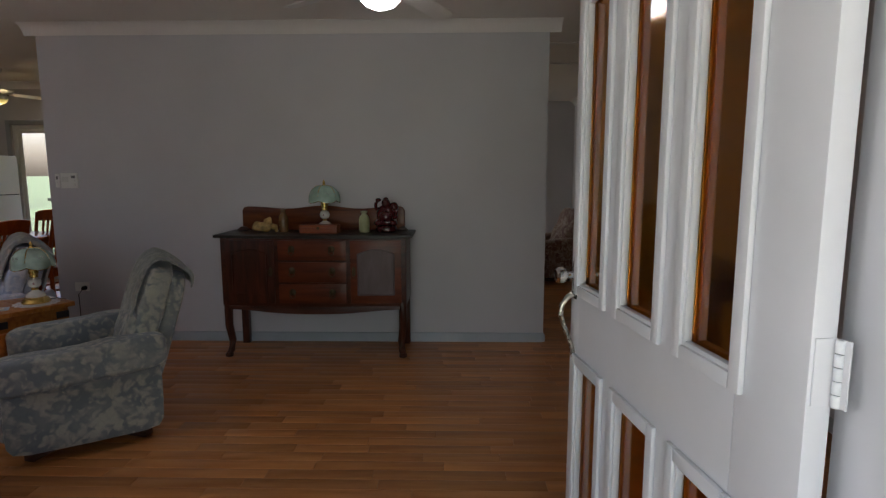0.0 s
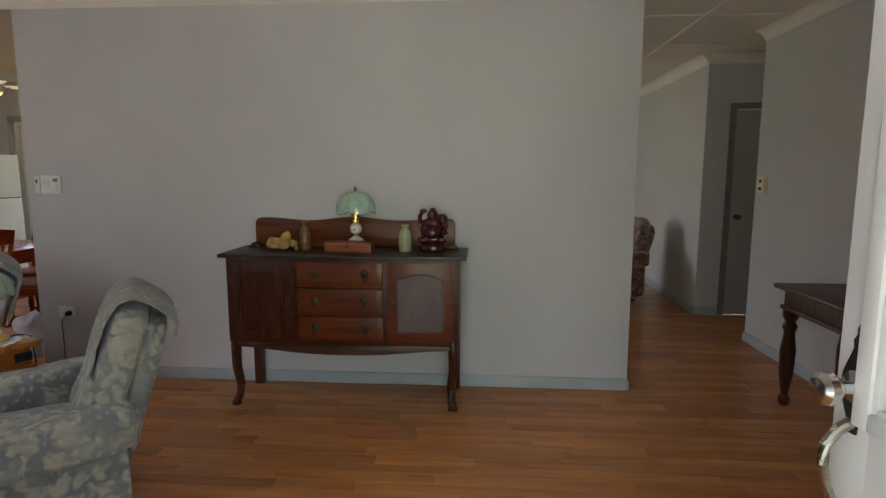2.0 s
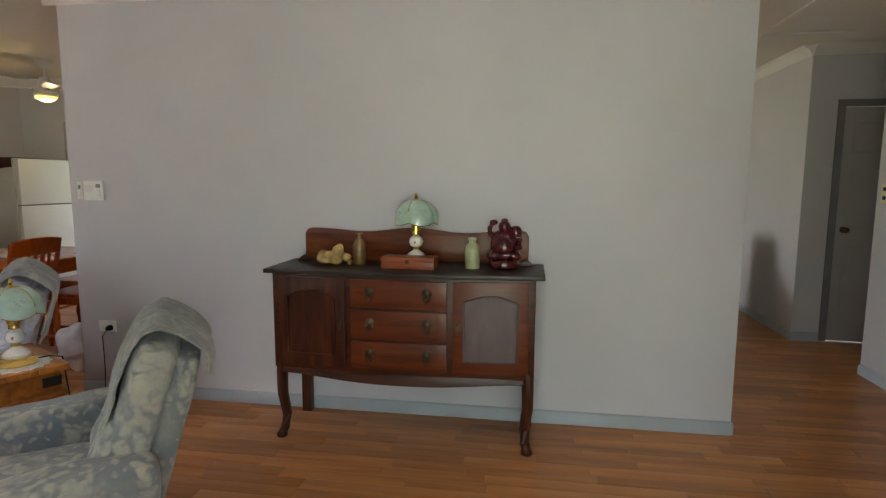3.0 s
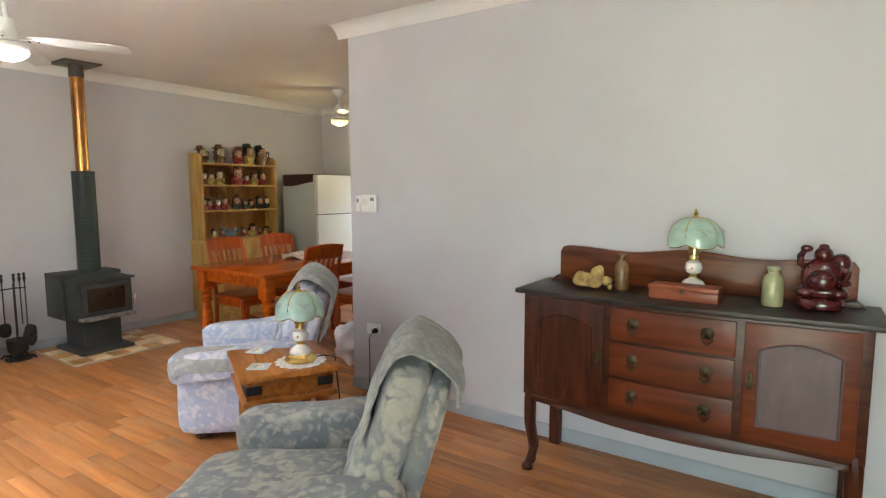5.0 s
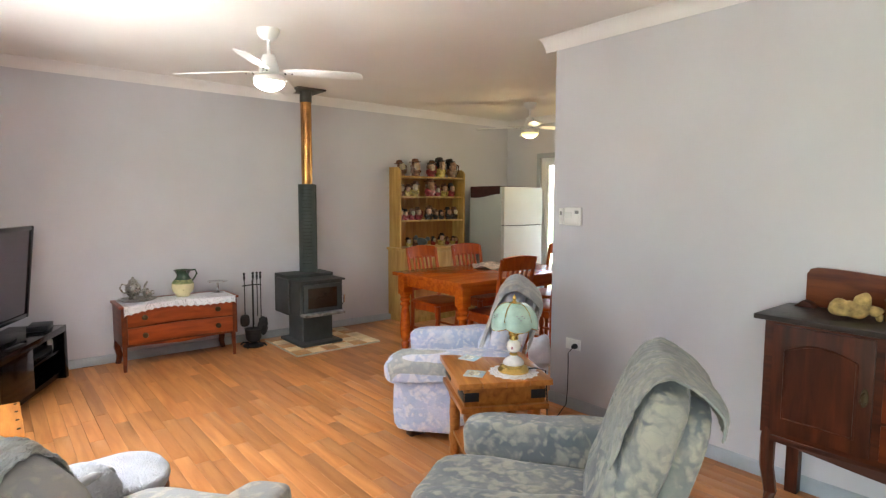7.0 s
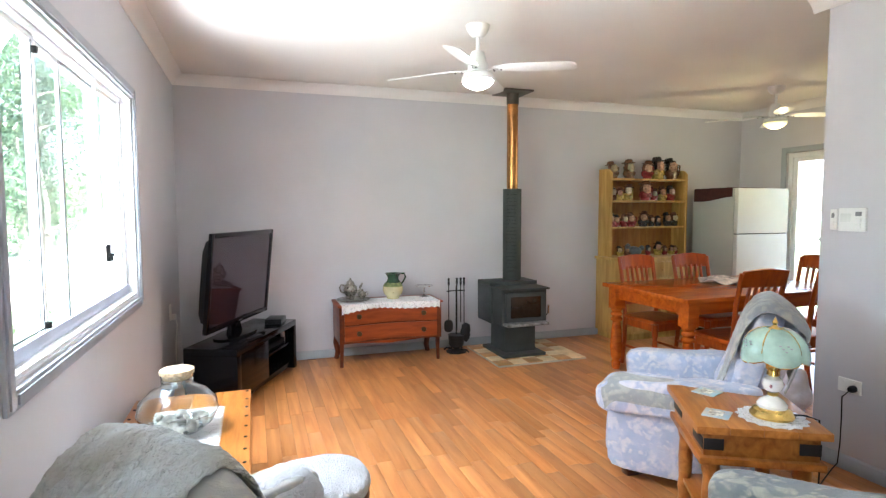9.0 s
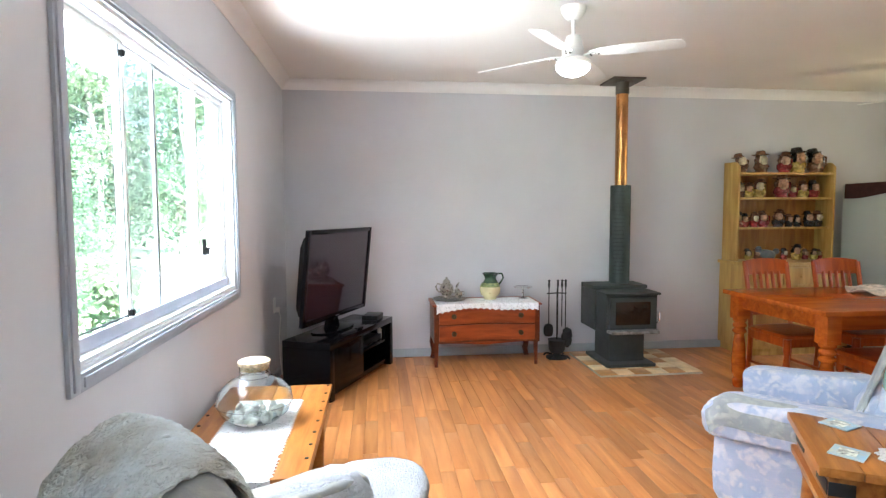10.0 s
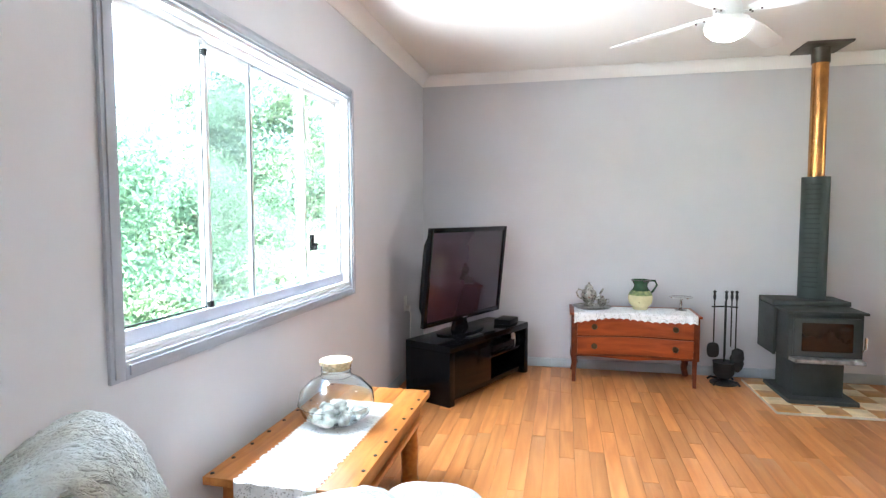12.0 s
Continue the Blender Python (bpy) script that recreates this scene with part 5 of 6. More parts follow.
stv = thing("wood_stove", pose(-5.69, 3.600, 0.023) @ Matrix.Diagonal((1, 0.94, 0.98, 1)), "dark grey steel wood stove on a pedestal", "stove")
part("base_plate", cube(-0.24, -0.235, 0, 0.265, 0.235, 0.03, bev=0.006), STOVEMAT, stv)
part("pedestal", prism([(-0.17, -0.17), (0.165, -0.17), (0.165, 0.17), (-0.17, 0.17)], "z", 0.03, 0.31, 0.008), STOVEMAT, stv)
part("firebox", cube(-0.24, -0.245, 0.31, 0.25, 0.245, 0.645, bev=0.008), STOVEMAT, stv)
part("side_shield", cube(-0.26, -0.275, 0.30, 0.06, -0.255, 0.66, bev=0.006), STOVEMAT, stv)
part("side_shield", cube(-0.26, 0.255, 0.30, 0.06, 0.275, 0.66, bev=0.006), STOVEMAT, stv)
part("rear_shield", cube(-0.275, -0.275, 0.30, -0.255, 0.275, 0.70, bev=0.006), STOVEMAT, stv)
part("top_plate", cube(-0.25, -0.262, 0.645, 0.285, 0.262, 0.665, bev=0.005), STOVEMAT, stv)
part("top_casing", cube(-0.254, -0.27, 0.666, 0.02, 0.27, 0.70, bev=0.006), STOVEMAT, stv)
dr = part("fire_door", cube(0.251, -0.215, 0.345, 0.275, 0.215, 0.62, bev=0.006), STOVEMAT, stv, "heavy framed fire door")
part("fire_glass", cube(0.2755, -0.165, 0.385, 0.279, 0.165, 0.585, bev=0.004), FIREGLASS, dr, "sooted glass")
part("door_handle", tube(bmesh.new(), [(0.28, 0.225, 0.40), (0.30, 0.235, 0.42), (0.305, 0.235, 0.50)], 0.009, 8), CHROME, dr, "coiled steel handle")
part("ash_lip", prism([(0.25, -0.24), (0.345, -0.225), (0.345, 0.225), (0.25, 0.24)], "z", 0.312, 0.340, 0.008), ASHLIP, stv, "worn metal ash lip")
fl = thing("stove_flue", pose(-5.85, 3.665, 0), "black shielded stove flue with stained copper upper pipe", "flue")
part("shield_pipe", turned([(0.092, 0.710), (0.092, 1.612), (0.086, 1.612)], seg=36), FLUEMAT, fl, "dark perforated shield")
bm = bmesh.new()
for k in range(22):
    for j in range(7):
        a = radians(-60 + j * 9 + (4 if k % 2 else 0))
        puff(bm, (0.0915 * math.cos(a), 0.0915 * math.sin(a), 0.80 + k * 0.036), (0.004, 0.004, 0.007), 2.0, 1)
tagged(part("perforation", bm, BLACK, fl, "rows of slots"), kind="stuff")
part("pipe", turned([(0.055, 1.613), (0.055, 2.45)], seg=36), COPPER, fl, "heat-stained copper pipe")
part("pipe_seam", cube(0.02, -0.058, 1.62, 0.03, -0.048, 2.44, bev=0.002), COPPER, fl)
part("pipe_cap", turned([(0.060, 2.44), (0.060, 2.548)], seg=36), STEEL, fl, "dull steel collar")
part("ceiling_flange", cube(-0.16, -0.15, 2.548, 0.16, 0.15, 2.563, bev=0.002), STEEL, fl, "dark square ceiling plate")

tl = thing("fire_tools", pose(-5.91, 3.09, 0), "black iron fire tool set on a stand", "fire tools")
part("base", turned([(0.10, 0), (0.10, 0.012), (0.06, 0.02), (0.02, 0.04), (0.014, 0.06)], seg=24), IRON, tl)
for k in range(4):
    a = radians(45 + 90 * k)
    part("foot", tube(bmesh.new(), [(0.05 * math.cos(a), 0.05 * math.sin(a), 0.03), (0.11 * math.cos(a), 0.11 * math.sin(a), 0.03), (0.135 * math.cos(a), 0.135 * math.sin(a), 0.008)], 0.009, 8), IRON, tl)
part("post", tube(bmesh.new(), [(0, 0, 0.05), (0, 0, 0.66)], 0.007, 8), IRON, tl)
part("hanger", tube(bmesh.new(), [(0, -0.10, 0.61), (0, 0, 0.615), (0, 0.09, 0.61)], 0.006, 8), IRON, tl)
for y, zlow in ((-0.085, 0.30), (0.0, 0.22), (0.04, 0.30), (0.075, 0.16)):
    t = part("tool", tube(bmesh.new(), [(0.018, y, zlow), (0.018, y, 0.70)], 0.005, 8), IRON, tl, "long iron fire tool")
    part("grip", lathe(bmesh.new(), [(0.005, 0.66), (0.012, 0.69), (0.008, 0.72), (0.014, 0.735), (0, 0.745)], 12, 0.018, y), IRON, t)
part("shovel_pan", puff(bmesh.new(), (0.025, -0.09, 0.27), (0.02, 0.045, 0.06), 3, 6), IRON, tl)
part("brush_head", puff(bmesh.new(), (0.03, 0.085, 0.20), (0.03, 0.05, 0.09), 2.5, 8, 0.02, 30), IRON, tl)
part("ash_bucket", turned([(0.055, 0.05), (0.075, 0.08), (0.08, 0.17), (0.085, 0.175)], seg=20), IRON, tl)

# ---- low chest ----
ch = thing("low_chest", pose(-5.895, 2.385, 0), "low red-brown two-drawer chest on tapered legs", "chest")
X0, X1, Y = -0.20, 0.195, 0.475
ys = [-Y - 0.015 + i * (2 * Y + 0.03) / 20 for i in range(21)]


def chest_front(y):
    return X1 - 0.02 + 0.028 * math.cos(y / Y * math.pi * 1.0) * (-1)


outl = [(chest_front(y) + 0.012, y) for y in ys] + [(X0 - 0.005, Y + 0.015), (X0 - 0.005, -Y - 0.015)]
part("top", prism(outl, "z", 0.545, 0.563, 0.004), CHESTWOOD, ch)
ys2 = [-Y + i * 2 * Y / 20 for i in range(21)]
# darker wood than the drawers, putting the shade of their gaps into the colour
part("body", prism([(chest_front(y), y) for y in ys2] + [(X0, Y), (X0, -Y)], "z", 0.215, 0.545, 0.003), REDWOOD, ch)
for z0, z1 in ((0.385, 0.53), (0.235, 0.372)):
    yy = [-Y + 0.045 + i * (2 * Y - 0.09) / 16 for i in range(17)]
    d = part("drawer", prism([(chest_front(y) + 0.012, y) for y in yy] + [(X0 + 0.1, Y - 0.045), (X0 + 0.1, -Y + 0.045)], "z", z0, z1, 0.003), CHESTWOOD, ch)
    for s in (-0.30, 0.30):
        part("knob", lathe(bmesh.new(), [(0.02, 0), (0.02, 0.005), (0.008, 0.009), (0.009, 0.016), (0.023, 0.024), (0.019, 0.034), (0, 0.037)], 16, m=pose(chest_front(s) + 0.012, s, (z0 + z1) / 2, 0, 90, 0)), OLDBRASS, d, "aged brass knob")
for sx, sy in ((1, -1), (1, 1), (-1, -1), (-1, 1)):
    x = X1 - 0.035 if sx > 0 else X0 + 0.03
    if sx > 0:
        b = tube(bmesh.new(), [(x, sy * (Y - 0.025), 0.24), (x, sy * (Y - 0.025), 0.12), (x + 0.004, sy * (Y - 0.022), 0.0)], 0.027, 4, 0.7)
    else:
        b = tube(bmesh.new(), [(x, sy * (Y - 0.03), 0.24), (x - 0.005, sy * (Y - 0.02), 0.15), (x, sy * (Y - 0.035), 0.07), (x, sy * (Y - 0.02), 0.0)], 0.03, 8, 0.8)
    part("leg", b, REDWOOD, ch)
bm = prism([(-Y + 0.03, 0.216), (Y - 0.03, 0.216)] + [(Y - 0.03 - i * (2 * Y - 0.06) / 12, 0.185 + 0.02 * abs(math.cos(math.pi * i / 12))) for i in range(13)], "x", X1 - 0.065, X1 - 0.05, 0.002)
part("apron", bm, CHESTWOOD, ch)


def chest_cloth(u, v):
    y = -0.455 + 0.91 * v
    f = chest_front(y) + 0.022
    s = u * (f - (X0 + 0.08) + 0.10)
    L = f - (X0 + 0.08)
    sc = 0.013 * abs(math.sin(v * math.pi * 17))
    if s < L:
        return (X0 + 0.08 + s, y, 0.5665 + 0.001 * noise.noise(Vector((u * 7, v * 9, 0))))
    hang = 0.058 + 0.020 * abs(2 * v - 1) ** 1.6 + 0.010 * math.sin(v * 9 + 2) - sc
    return (f + 0.002 + 0.003 * math.sin(v * 40), y, 0.5665 - (s - L) / 0.10 * hang)


lc = solid("lace_cloth", sheet(chest_cloth, 26, 104, 0.003), LACE, "white lace cloth with scalloped edge on the chest", "cloth", smooth=60)
lc.matrix_world = ch.matrix_world.copy()
CZ = 0.5685
tr = thing("serving_tray", pose(-5.93, 2.075, CZ), "dark pewter oval tray on the chest", "tray")
part("dish", lathe(bmesh.new(), [(0.10, 0), (0.145, 0.006), (0.16, 0.014), (0.157, 0.016), (0.14, 0.009), (0, 0.006)], 32, squash=1.0), PEWTER, tr)
tp = thing("teapot", pose(-5.93, 2.05, CZ + 0.0165, 0, 0, 90), "tarnished pewter teapot on the tray", "teapot")
part("body", turned([(0.04, 0), (0.045, 0.008), (0.032, 0.02), (0.055, 0.05), (0.066, 0.085), (0.058, 0.12), (0.036, 0.14), (0.035, 0.15)], seg=28), PEWTER, tp)
part("lid", turned([(0.036, 0.15), (0.03, 0.165), (0.012, 0.175), (0.008, 0.183), (0.012, 0.19), (0, 0.196)], seg=20), PEWTER, tp)
part("spout", tube(bmesh.new(), [(0.055, 0, 0.05), (0.085, 0, 0.075), (0.095, 0, 0.11), (0.115, 0, 0.145)], 0.014, 10, 0.55), PEWTER, tp)
part("handle", tube(bmesh.new(), [(-0.045, 0, 0.125), (-0.085, 0, 0.135), (-0.10, 0, 0.105), (-0.085, 0, 0.07), (-0.058, 0, 0.055)], 0.007, 8), PEWTER, tp)
cr = thing("creamer", pose(-5.91, 2.155, CZ + 0.0165), "small pewter cream pot on the tray", "jug")
part("body", turned([(0.022, 0), (0.024, 0.005), (0.038, 0.03), (0.036, 0.055), (0.022, 0.068), (0.012, 0.075), (0.012, 0.085), (0, 0.09)], seg=20), PEWTER, cr)
part("handle", tube(bmesh.new(), [(0.0, 0.03, 0.06), (0, 0.055, 0.06), (0, 0.055, 0.035), (0, 0.035, 0.025)], 0.004, 6), PEWTER, cr)
jg = thing("pitcher", pose(-5.93, 2.455, CZ), "cream glazed pitcher with dark green neck", "pitcher")
part("body", turned([(0.055, 0), (0.06, 0.008), (0.058, 0.015), (0.088, 0.05), (0.097, 0.09), (0.093, 0.118)], seg=32), JUGCREAM, jg, "cream glazed belly")
part("shoulder", turned([(0.0935, 0.1185), (0.087, 0.135), (0.0705, 0.1549)], seg=32), mat("shoulder_glaze", (0.28, 0.30, 0.12), 0.2, vary=0.3, scale=25, bump=0.0, coat=0.5, tint=(0.05, 0.10, 0.045)), jg, "green glaze fading to cream")
part("neck", lathe(bmesh.new(), [(0.0705, 0.155), (0.057, 0.172), (0.049, 0.190), (0.051, 0.206), (0.064, 0.228), (0.078, 0.240), (0.072, 0.241), (0.046, 0.20), (0.0, 0.17)], 32, wave=0.09, lobes=5), JUGGREEN, jg, "dark green glazed neck")
part("handle", tube(bmesh.new(), [(0, 0.06, 0.235), (0, 0.11, 0.235), (0, 0.125, 0.20), (0, 0.10, 0.155), (0, 0.08, 0.135)], 0.009, 10), JUGGREEN, jg)
bm = bmesh.new()
for k in range(6):
    a = radians(-60 + 24 * k)
    puff(bm, (0.089 * math.cos(a), 0.089 * math.sin(a), 0.085 + 0.02 * math.sin(k * 2.1)), (0.005, 0.007, 0.008), 2, 2)
part("flower_band", bm, mat("painted_flowers", (0.42, 0.34, 0.15), 0.4), jg, "faint painted flowers")
ck = thing("cake_stand", pose(-5.93, 2.765, CZ), "small silver footed cake stand", "cake stand")
part("foot", turned([(0.045, 0), (0.046, 0.005), (0.02, 0.012), (0.008, 0.025), (0.012, 0.05), (0.008, 0.08), (0.02, 0.098)], seg=24), CHROME, ck)
part("plate", turned([(0.02, 0.098), (0.085, 0.104), (0.09, 0.11), (0.086, 0.111), (0, 0.104)], seg=32), CHROME, ck)

# ---- television ----
TA = 155.2
tvn = Vector((0.4195, 0.9078, 0))
sc_ = Vector((-5.41, 1.318, 0)) - tvn * 0.20
ts2 = thing("tv_stand", Matrix.Translation(sc_) @ pose(0, 0, 0, 0, 0, TA), "low gloss black television stand with open shelves", "tv stand")
# its own x runs along the front, its own y towards the wall
part("top", cube(-0.56, -0.20, 0.38, 0.56, 0.20, 0.43, bev=0.003), GLOSSBLACK, ts2)
for a, b in ((-0.56, -0.50), (0.50, 0.56)):
    part("side_panel", cube(a, -0.20, 0, b, 0.20, 0.3795, bev=0.003), GLOSSBLACK, ts2)
part("bottom_shelf", cube(-0.4995, -0.18, 0.03, 0.4995, 0.19, 0.07, bev=0.003), GLOSSBLACK, ts2)
part("middle_shelf", cube(0.0, -0.18, 0.23, 0.4995, 0.19, 0.25, bev=0.002), GLOSSBLACK, ts2)
part("divider", cube(-0.03, -0.185, 0.0705, -0.0005, 0.19, 0.3795, bev=0.002), GLOSSBLACK, ts2)
part("back_panel", cube(-0.4995, 0.1905, 0.03, 0.4995, 0.198, 0.3795, bev=0.0), BLACK, ts2)
part("glass_door", cube(-0.498, -0.196, 0.075, -0.032, -0.190, 0.376, bev=0.001), GLOSSBLACK, ts2, "smoked glass door")


def on_stand(x, y, z, turn=0):
    return ts2.matrix_world @ pose(x, y, z, 0, 0, turn)


TVM = Matrix.Translation((-5.44, 1.06, 0.4305)) @ pose(0, 0, 0, 0, 0, TA)
LEAN = pose(0, 0, 0.02, 6, 0, 0)
tv = thing("television", TVM, "large black flat-screen television, switched off", "television")
for nm, b, mt, words in (
        ("bezel", frame_ring(bmesh.new(), -0.51, 0.51, 0.085, 0.80, -0.032, 0.0, 0.034, 0.006), GLOSSBLACK, ""),
        ("screen", cube(-0.477, -0.022, 0.118, 0.477, -0.012, 0.767, bev=0), SCREEN, "dark glossy screen"),
        ("back_case", puff(bmesh.new(), (0, 0.03, 0.44), (0.47, 0.045, 0.32), 8, 6), BLACK, ""),
        ("logo_bar", cube(-0.03, -0.034, 0.098, 0.03, -0.0325, 0.104, bev=0), mat("grey_mark", (0.3, 0.3, 0.3), 0.4), "")):
    bmesh.ops.transform(b, matrix=LEAN, verts=b.verts)
    part(nm, b, mt, tv, words)
part("neck", prism([(-0.10, 0.0), (0.10, 0.0), (0.06, 0.12), (-0.06, 0.12)], "y", -0.01, 0.03, 0.004), GLOSSBLACK, tv)
part("foot", prism([(0.26 * math.cos(a) , 0.13 * math.sin(a)) for a in np.linspace(0, 2 * math.pi, 32, endpoint=False)], "z", 0.0, 0.014, 0.003), GLOSSBLACK, tv)
solid("set_top_box", cube(-0.10, -0.07, 0, 0.10, 0.07, 0.04, bev=0.004), BLACK, "small black set-top box beside the television", "set-top box", m=on_stand(0.42, -0.07, 0.4305, 10))
solid("remote_control", cube(-0.085, -0.02, 0, 0.085, 0.02, 0.016, bev=0.005), BLACK, "slim black remote control on the stand", "remote", m=on_stand(-0.20, -0.165, 0.4305, -6))
dk = thing("media_player", on_stand(0.27, -0.02, 0.2505), "slim dark media player on the stand shelf", "media player")
part("case", cube(-0.17, -0.12, 0, 0.17, 0.12, 0.045, bev=0.003), BLACK, dk)
part("front_trim", cube(-0.16, -0.1235, 0.004, 0.16, -0.1205, 0.012, bev=0), CHROME, dk, "thin silver trim")
solid("spray_bottle", turned([(0.018, 0), (0.019, 0.005), (0.019, 0.08), (0.008, 0.095), (0.008, 0.12), (0, 0.121)], seg=16), PLASTIC, "small white bottle on the stand shelf", "bottle", m=on_stand(0.45, -0.12, 0.2505))

# ---- ceiling fans ----
def ceiling_fan(x, y, turn, bowl, label):
    f = thing("ceiling_fan", pose(x, y, CEIL, 0, 0, turn), label, "ceiling fan", "ceiling fans")
    part("canopy", turned([(0.03, -0.075), (0.05, -0.06), (0.07, -0.03), (0.075, -0.001)], seg=28), FANWHITE, f)
    part("downrod", turned([(0.012, -0.165), (0.012, -0.07)], seg=14), FANWHITE, f)
    part("motor", turned([(0.03, -0.30), (0.062, -0.29), (0.064, -0.245), (0.055, -0.22), (0.045, -0.18), (0.04, -0.165), (0.012, -0.16)], seg=28), FANWHITE, f)
    part("light_ring", turned([(0.095, -0.345), (0.104, -0.33), (0.095, -0.305), (0.05, -0.295)], seg=32), FANWHITE, f)
    b = part("light_bowl", turned([(0, -0.398), (0.035, -0.395), (0.073, -0.378), (0.095, -0.355), (0.097, -0.346)], seg=32), bowl, f, "glowing glass bowl")
    for k in range(4):
        mm = pose(0, 0, -0.280, 0, 0, 90 * k)
        bl = bmesh.new()
        box(bl, 0.05, -0.014, -0.003, 0.13, 0.014, 0.003, 0.001, m=mm @ pose(0, 0, 0, 11, 0, 0))
        arm = part("blade_arm", bl, FANWHITE, f)
        for bx, by in ((0.105, -0.012), (0.105, 0.012), (0.15, 0.0)):
            part("screw", lathe(bmesh.new(), [(0.005, -0.010), (0.005, -0.003), (0, -0.002)], 8, bx, by, 0.0, m=mm), STEEL, arm)
        pts = [(0.10, -0.028), (0.16, -0.046), (0.30, -0.060), (0.56, -0.058), (0.60, -0.046), (0.612, -0.02), (0.612, 0.03), (0.59, 0.052), (0.30, 0.050), (0.16, 0.040), (0.10, 0.026)]
        b2 = prism(pts, "z", 0.004, 0.009, 0.0015)
        for v in b2.verts:
            v.co.z -= 0.05 * max(0, v.co.x - 0.12)
        bmesh.ops.transform(b2, matrix=mm @ pose(0, 0, 0, -12, 0, 0), verts=b2.verts)
        part("blade", b2, FANWHITE, f)
    return f


ceiling_fan(-4.15, 2.59, 54, BOWL_COOL, "white four-blade ceiling fan with lit cool light")
ceiling_fan(-4.86, 5.95, 50, BOWL_WARM, "white four-blade ceiling fan with lit yellow light")
lamp("fan_bulb", -4.86, 5.95, CEIL - 0.47, 0.5, (1.0, 0.82, 0.42), 0.06)
# entrance fan near the front door
ceiling_fan(-0.09, 2.46, 60, BOWL_COOL, "white ceiling fan with lit light near the entrance")


# ---- dining corner ----
DT = pose(-4.47, 4.965, 0)
dt = thing("dining_table", DT, "glossy orange-brown timber dining table with turned legs", "table")
part("tabletop", cube(-0.51, -0.84, 0.725, 0.51, 0.84, 0.76, bev=0.008), TABLEWOOD, dt)
bm = bmesh.new()
for a in ((-0.44, -0.76, 0.44, -0.735), (-0.44, 0.735, 0.44, 0.76), (-0.44, -0.734, -0.415, 0.734), (0.415, -0.734, 0.44, 0.734)):
    box(bm, a[0], a[1], 0.625, a[2], a[3], 0.7245, 0.002)
part("apron", bm, TABLEWOOD, dt)
for sx in (-1, 1):
    for sy in (-1, 1):
        b = lathe(bmesh.new(), [(0.032, 0), (0.038, 0.02), (0.04, 0.06), (0.03, 0.075), (0.045, 0.11), (0.052, 0.2), (0.044, 0.34), (0.034, 0.42), (0.05, 0.435), (0.05, 0.45), (0.036, 0.465), (0.05, 0.48), (0.05, 0.495), (0.038, 0.51), (0.05, 0.525), (0.05, 0.54)], 20, sx * 0.425, sy * 0.745)
        box(b, sx * 0.425 - 0.05, sy * 0.745 - 0.05, 0.5405, sx * 0.425 + 0.05, sy * 0.745 + 0.05, 0.7246, 0.004)
        part("leg", b, TABLEWOOD, dt, "turned ringed leg")


def dining_chair():
    """Faces along its own x."""
    c = thing("dining_chair", pose(0, 0, 0), "orange-brown timber dining chair with slatted back", "chair", "chairs round the table")
    part("seat", puff(bmesh.new(), (0, 0, 0.445), (0.215, 0.21, 0.018), 8, 6), CHAIRWOOD, c, "dished timber seat")
    bm = bmesh.new()
    for a in ((-0.19, -0.19, 0.19, -0.17), (-0.19, 0.17, 0.19, 0.19), (0.17, -0.169, 0.19, 0.169), (-0.19, -0.169, -0.17, 0.169)):
        box(bm, a[0], a[1], 0.365, a[2], a[3], 0.426, 0.002)
    part("seat_frame", bm, CHAIRWOOD, c)
    for s in (-1, 1):
        part("leg", lathe(bmesh.new(), [(0.016, 0), (0.02, 0.03), (0.024, 0.12), (0.016, 0.15), (0.026, 0.22), (0.018, 0.30), (0.026, 0.33), (0.026, 0.425)], 14, 0.175, s * 0.17), CHAIRWOOD, c)
        part("back_post", tube(bmesh.new(), [(-0.225, s * 0.18, 0.0), (-0.195, s * 0.18, 0.22), (-0.19, s * 0.18, 0.44), (-0.215, s * 0.185, 0.7), (-0.27, s * 0.19, 0.955)], 0.021, 8, 0.85), CHAIRWOOD, c)
        part("stretcher", tube(bmesh.new(), [(-0.20, s * 0.178, 0.17), (0.175, s * 0.17, 0.17)], 0.012, 8), CHAIRWOOD, c)

    def rail(z0, z1, x0, x1, curve):
        def fn(u, v):
            y = -0.19 + 0.38 * u
            k = math.cos((u - 0.5) * math.pi)
            return (x0 + (x1 - x0) * v - curve * k, y, z0 + (z1 - z0) * v + (0.018 * k * v if z1 > 0.9 else 0))
        return sheet(fn, 12, 4, 0.02)

    part("top_rail", rail(0.86, 0.97, -0.245, -0.275, 0.02), CHAIRWOOD, c, "broad curved top rail")
    part("lower_rail", rail(0.54, 0.59, -0.195, -0.20, 0.012), CHAIRWOOD, c)
    for i in range(5):
        y = -0.11 + i * 0.055
        part("slat", tube(bmesh.new(), [(-0.205, y, 0.57), (-0.228, y, 0.72), (-0.262, y, 0.88)], 0.013, 6), CHAIRWOOD, c)
    return c


chair = dining_chair()
chair.matrix_world = pose(-4.82, 4.58, 0, 0, 0, 3)
for x, y, a in ((-4.78, 5.14, -3), (-4.02, 4.62, 176), (-3.98, 5.24, 184), (-4.45, 5.80, 268)):
    copy_thing(chair, pose(x, y, 0, 0, 0, a))


def crochet():
    def fn(u, v):
        a, r = v * 2 * math.pi, 0.02 + 0.15 * u
        return (r * math.cos(a) * 1.15, r * math.sin(a), 0.045 * (1 - u) ** 1.2 + 0.018 * math.sin(5 * a + 8 * u) * u + 0.02)
    bm = bmesh.new()
    return sheet(fn, 10, 40, 0.006)


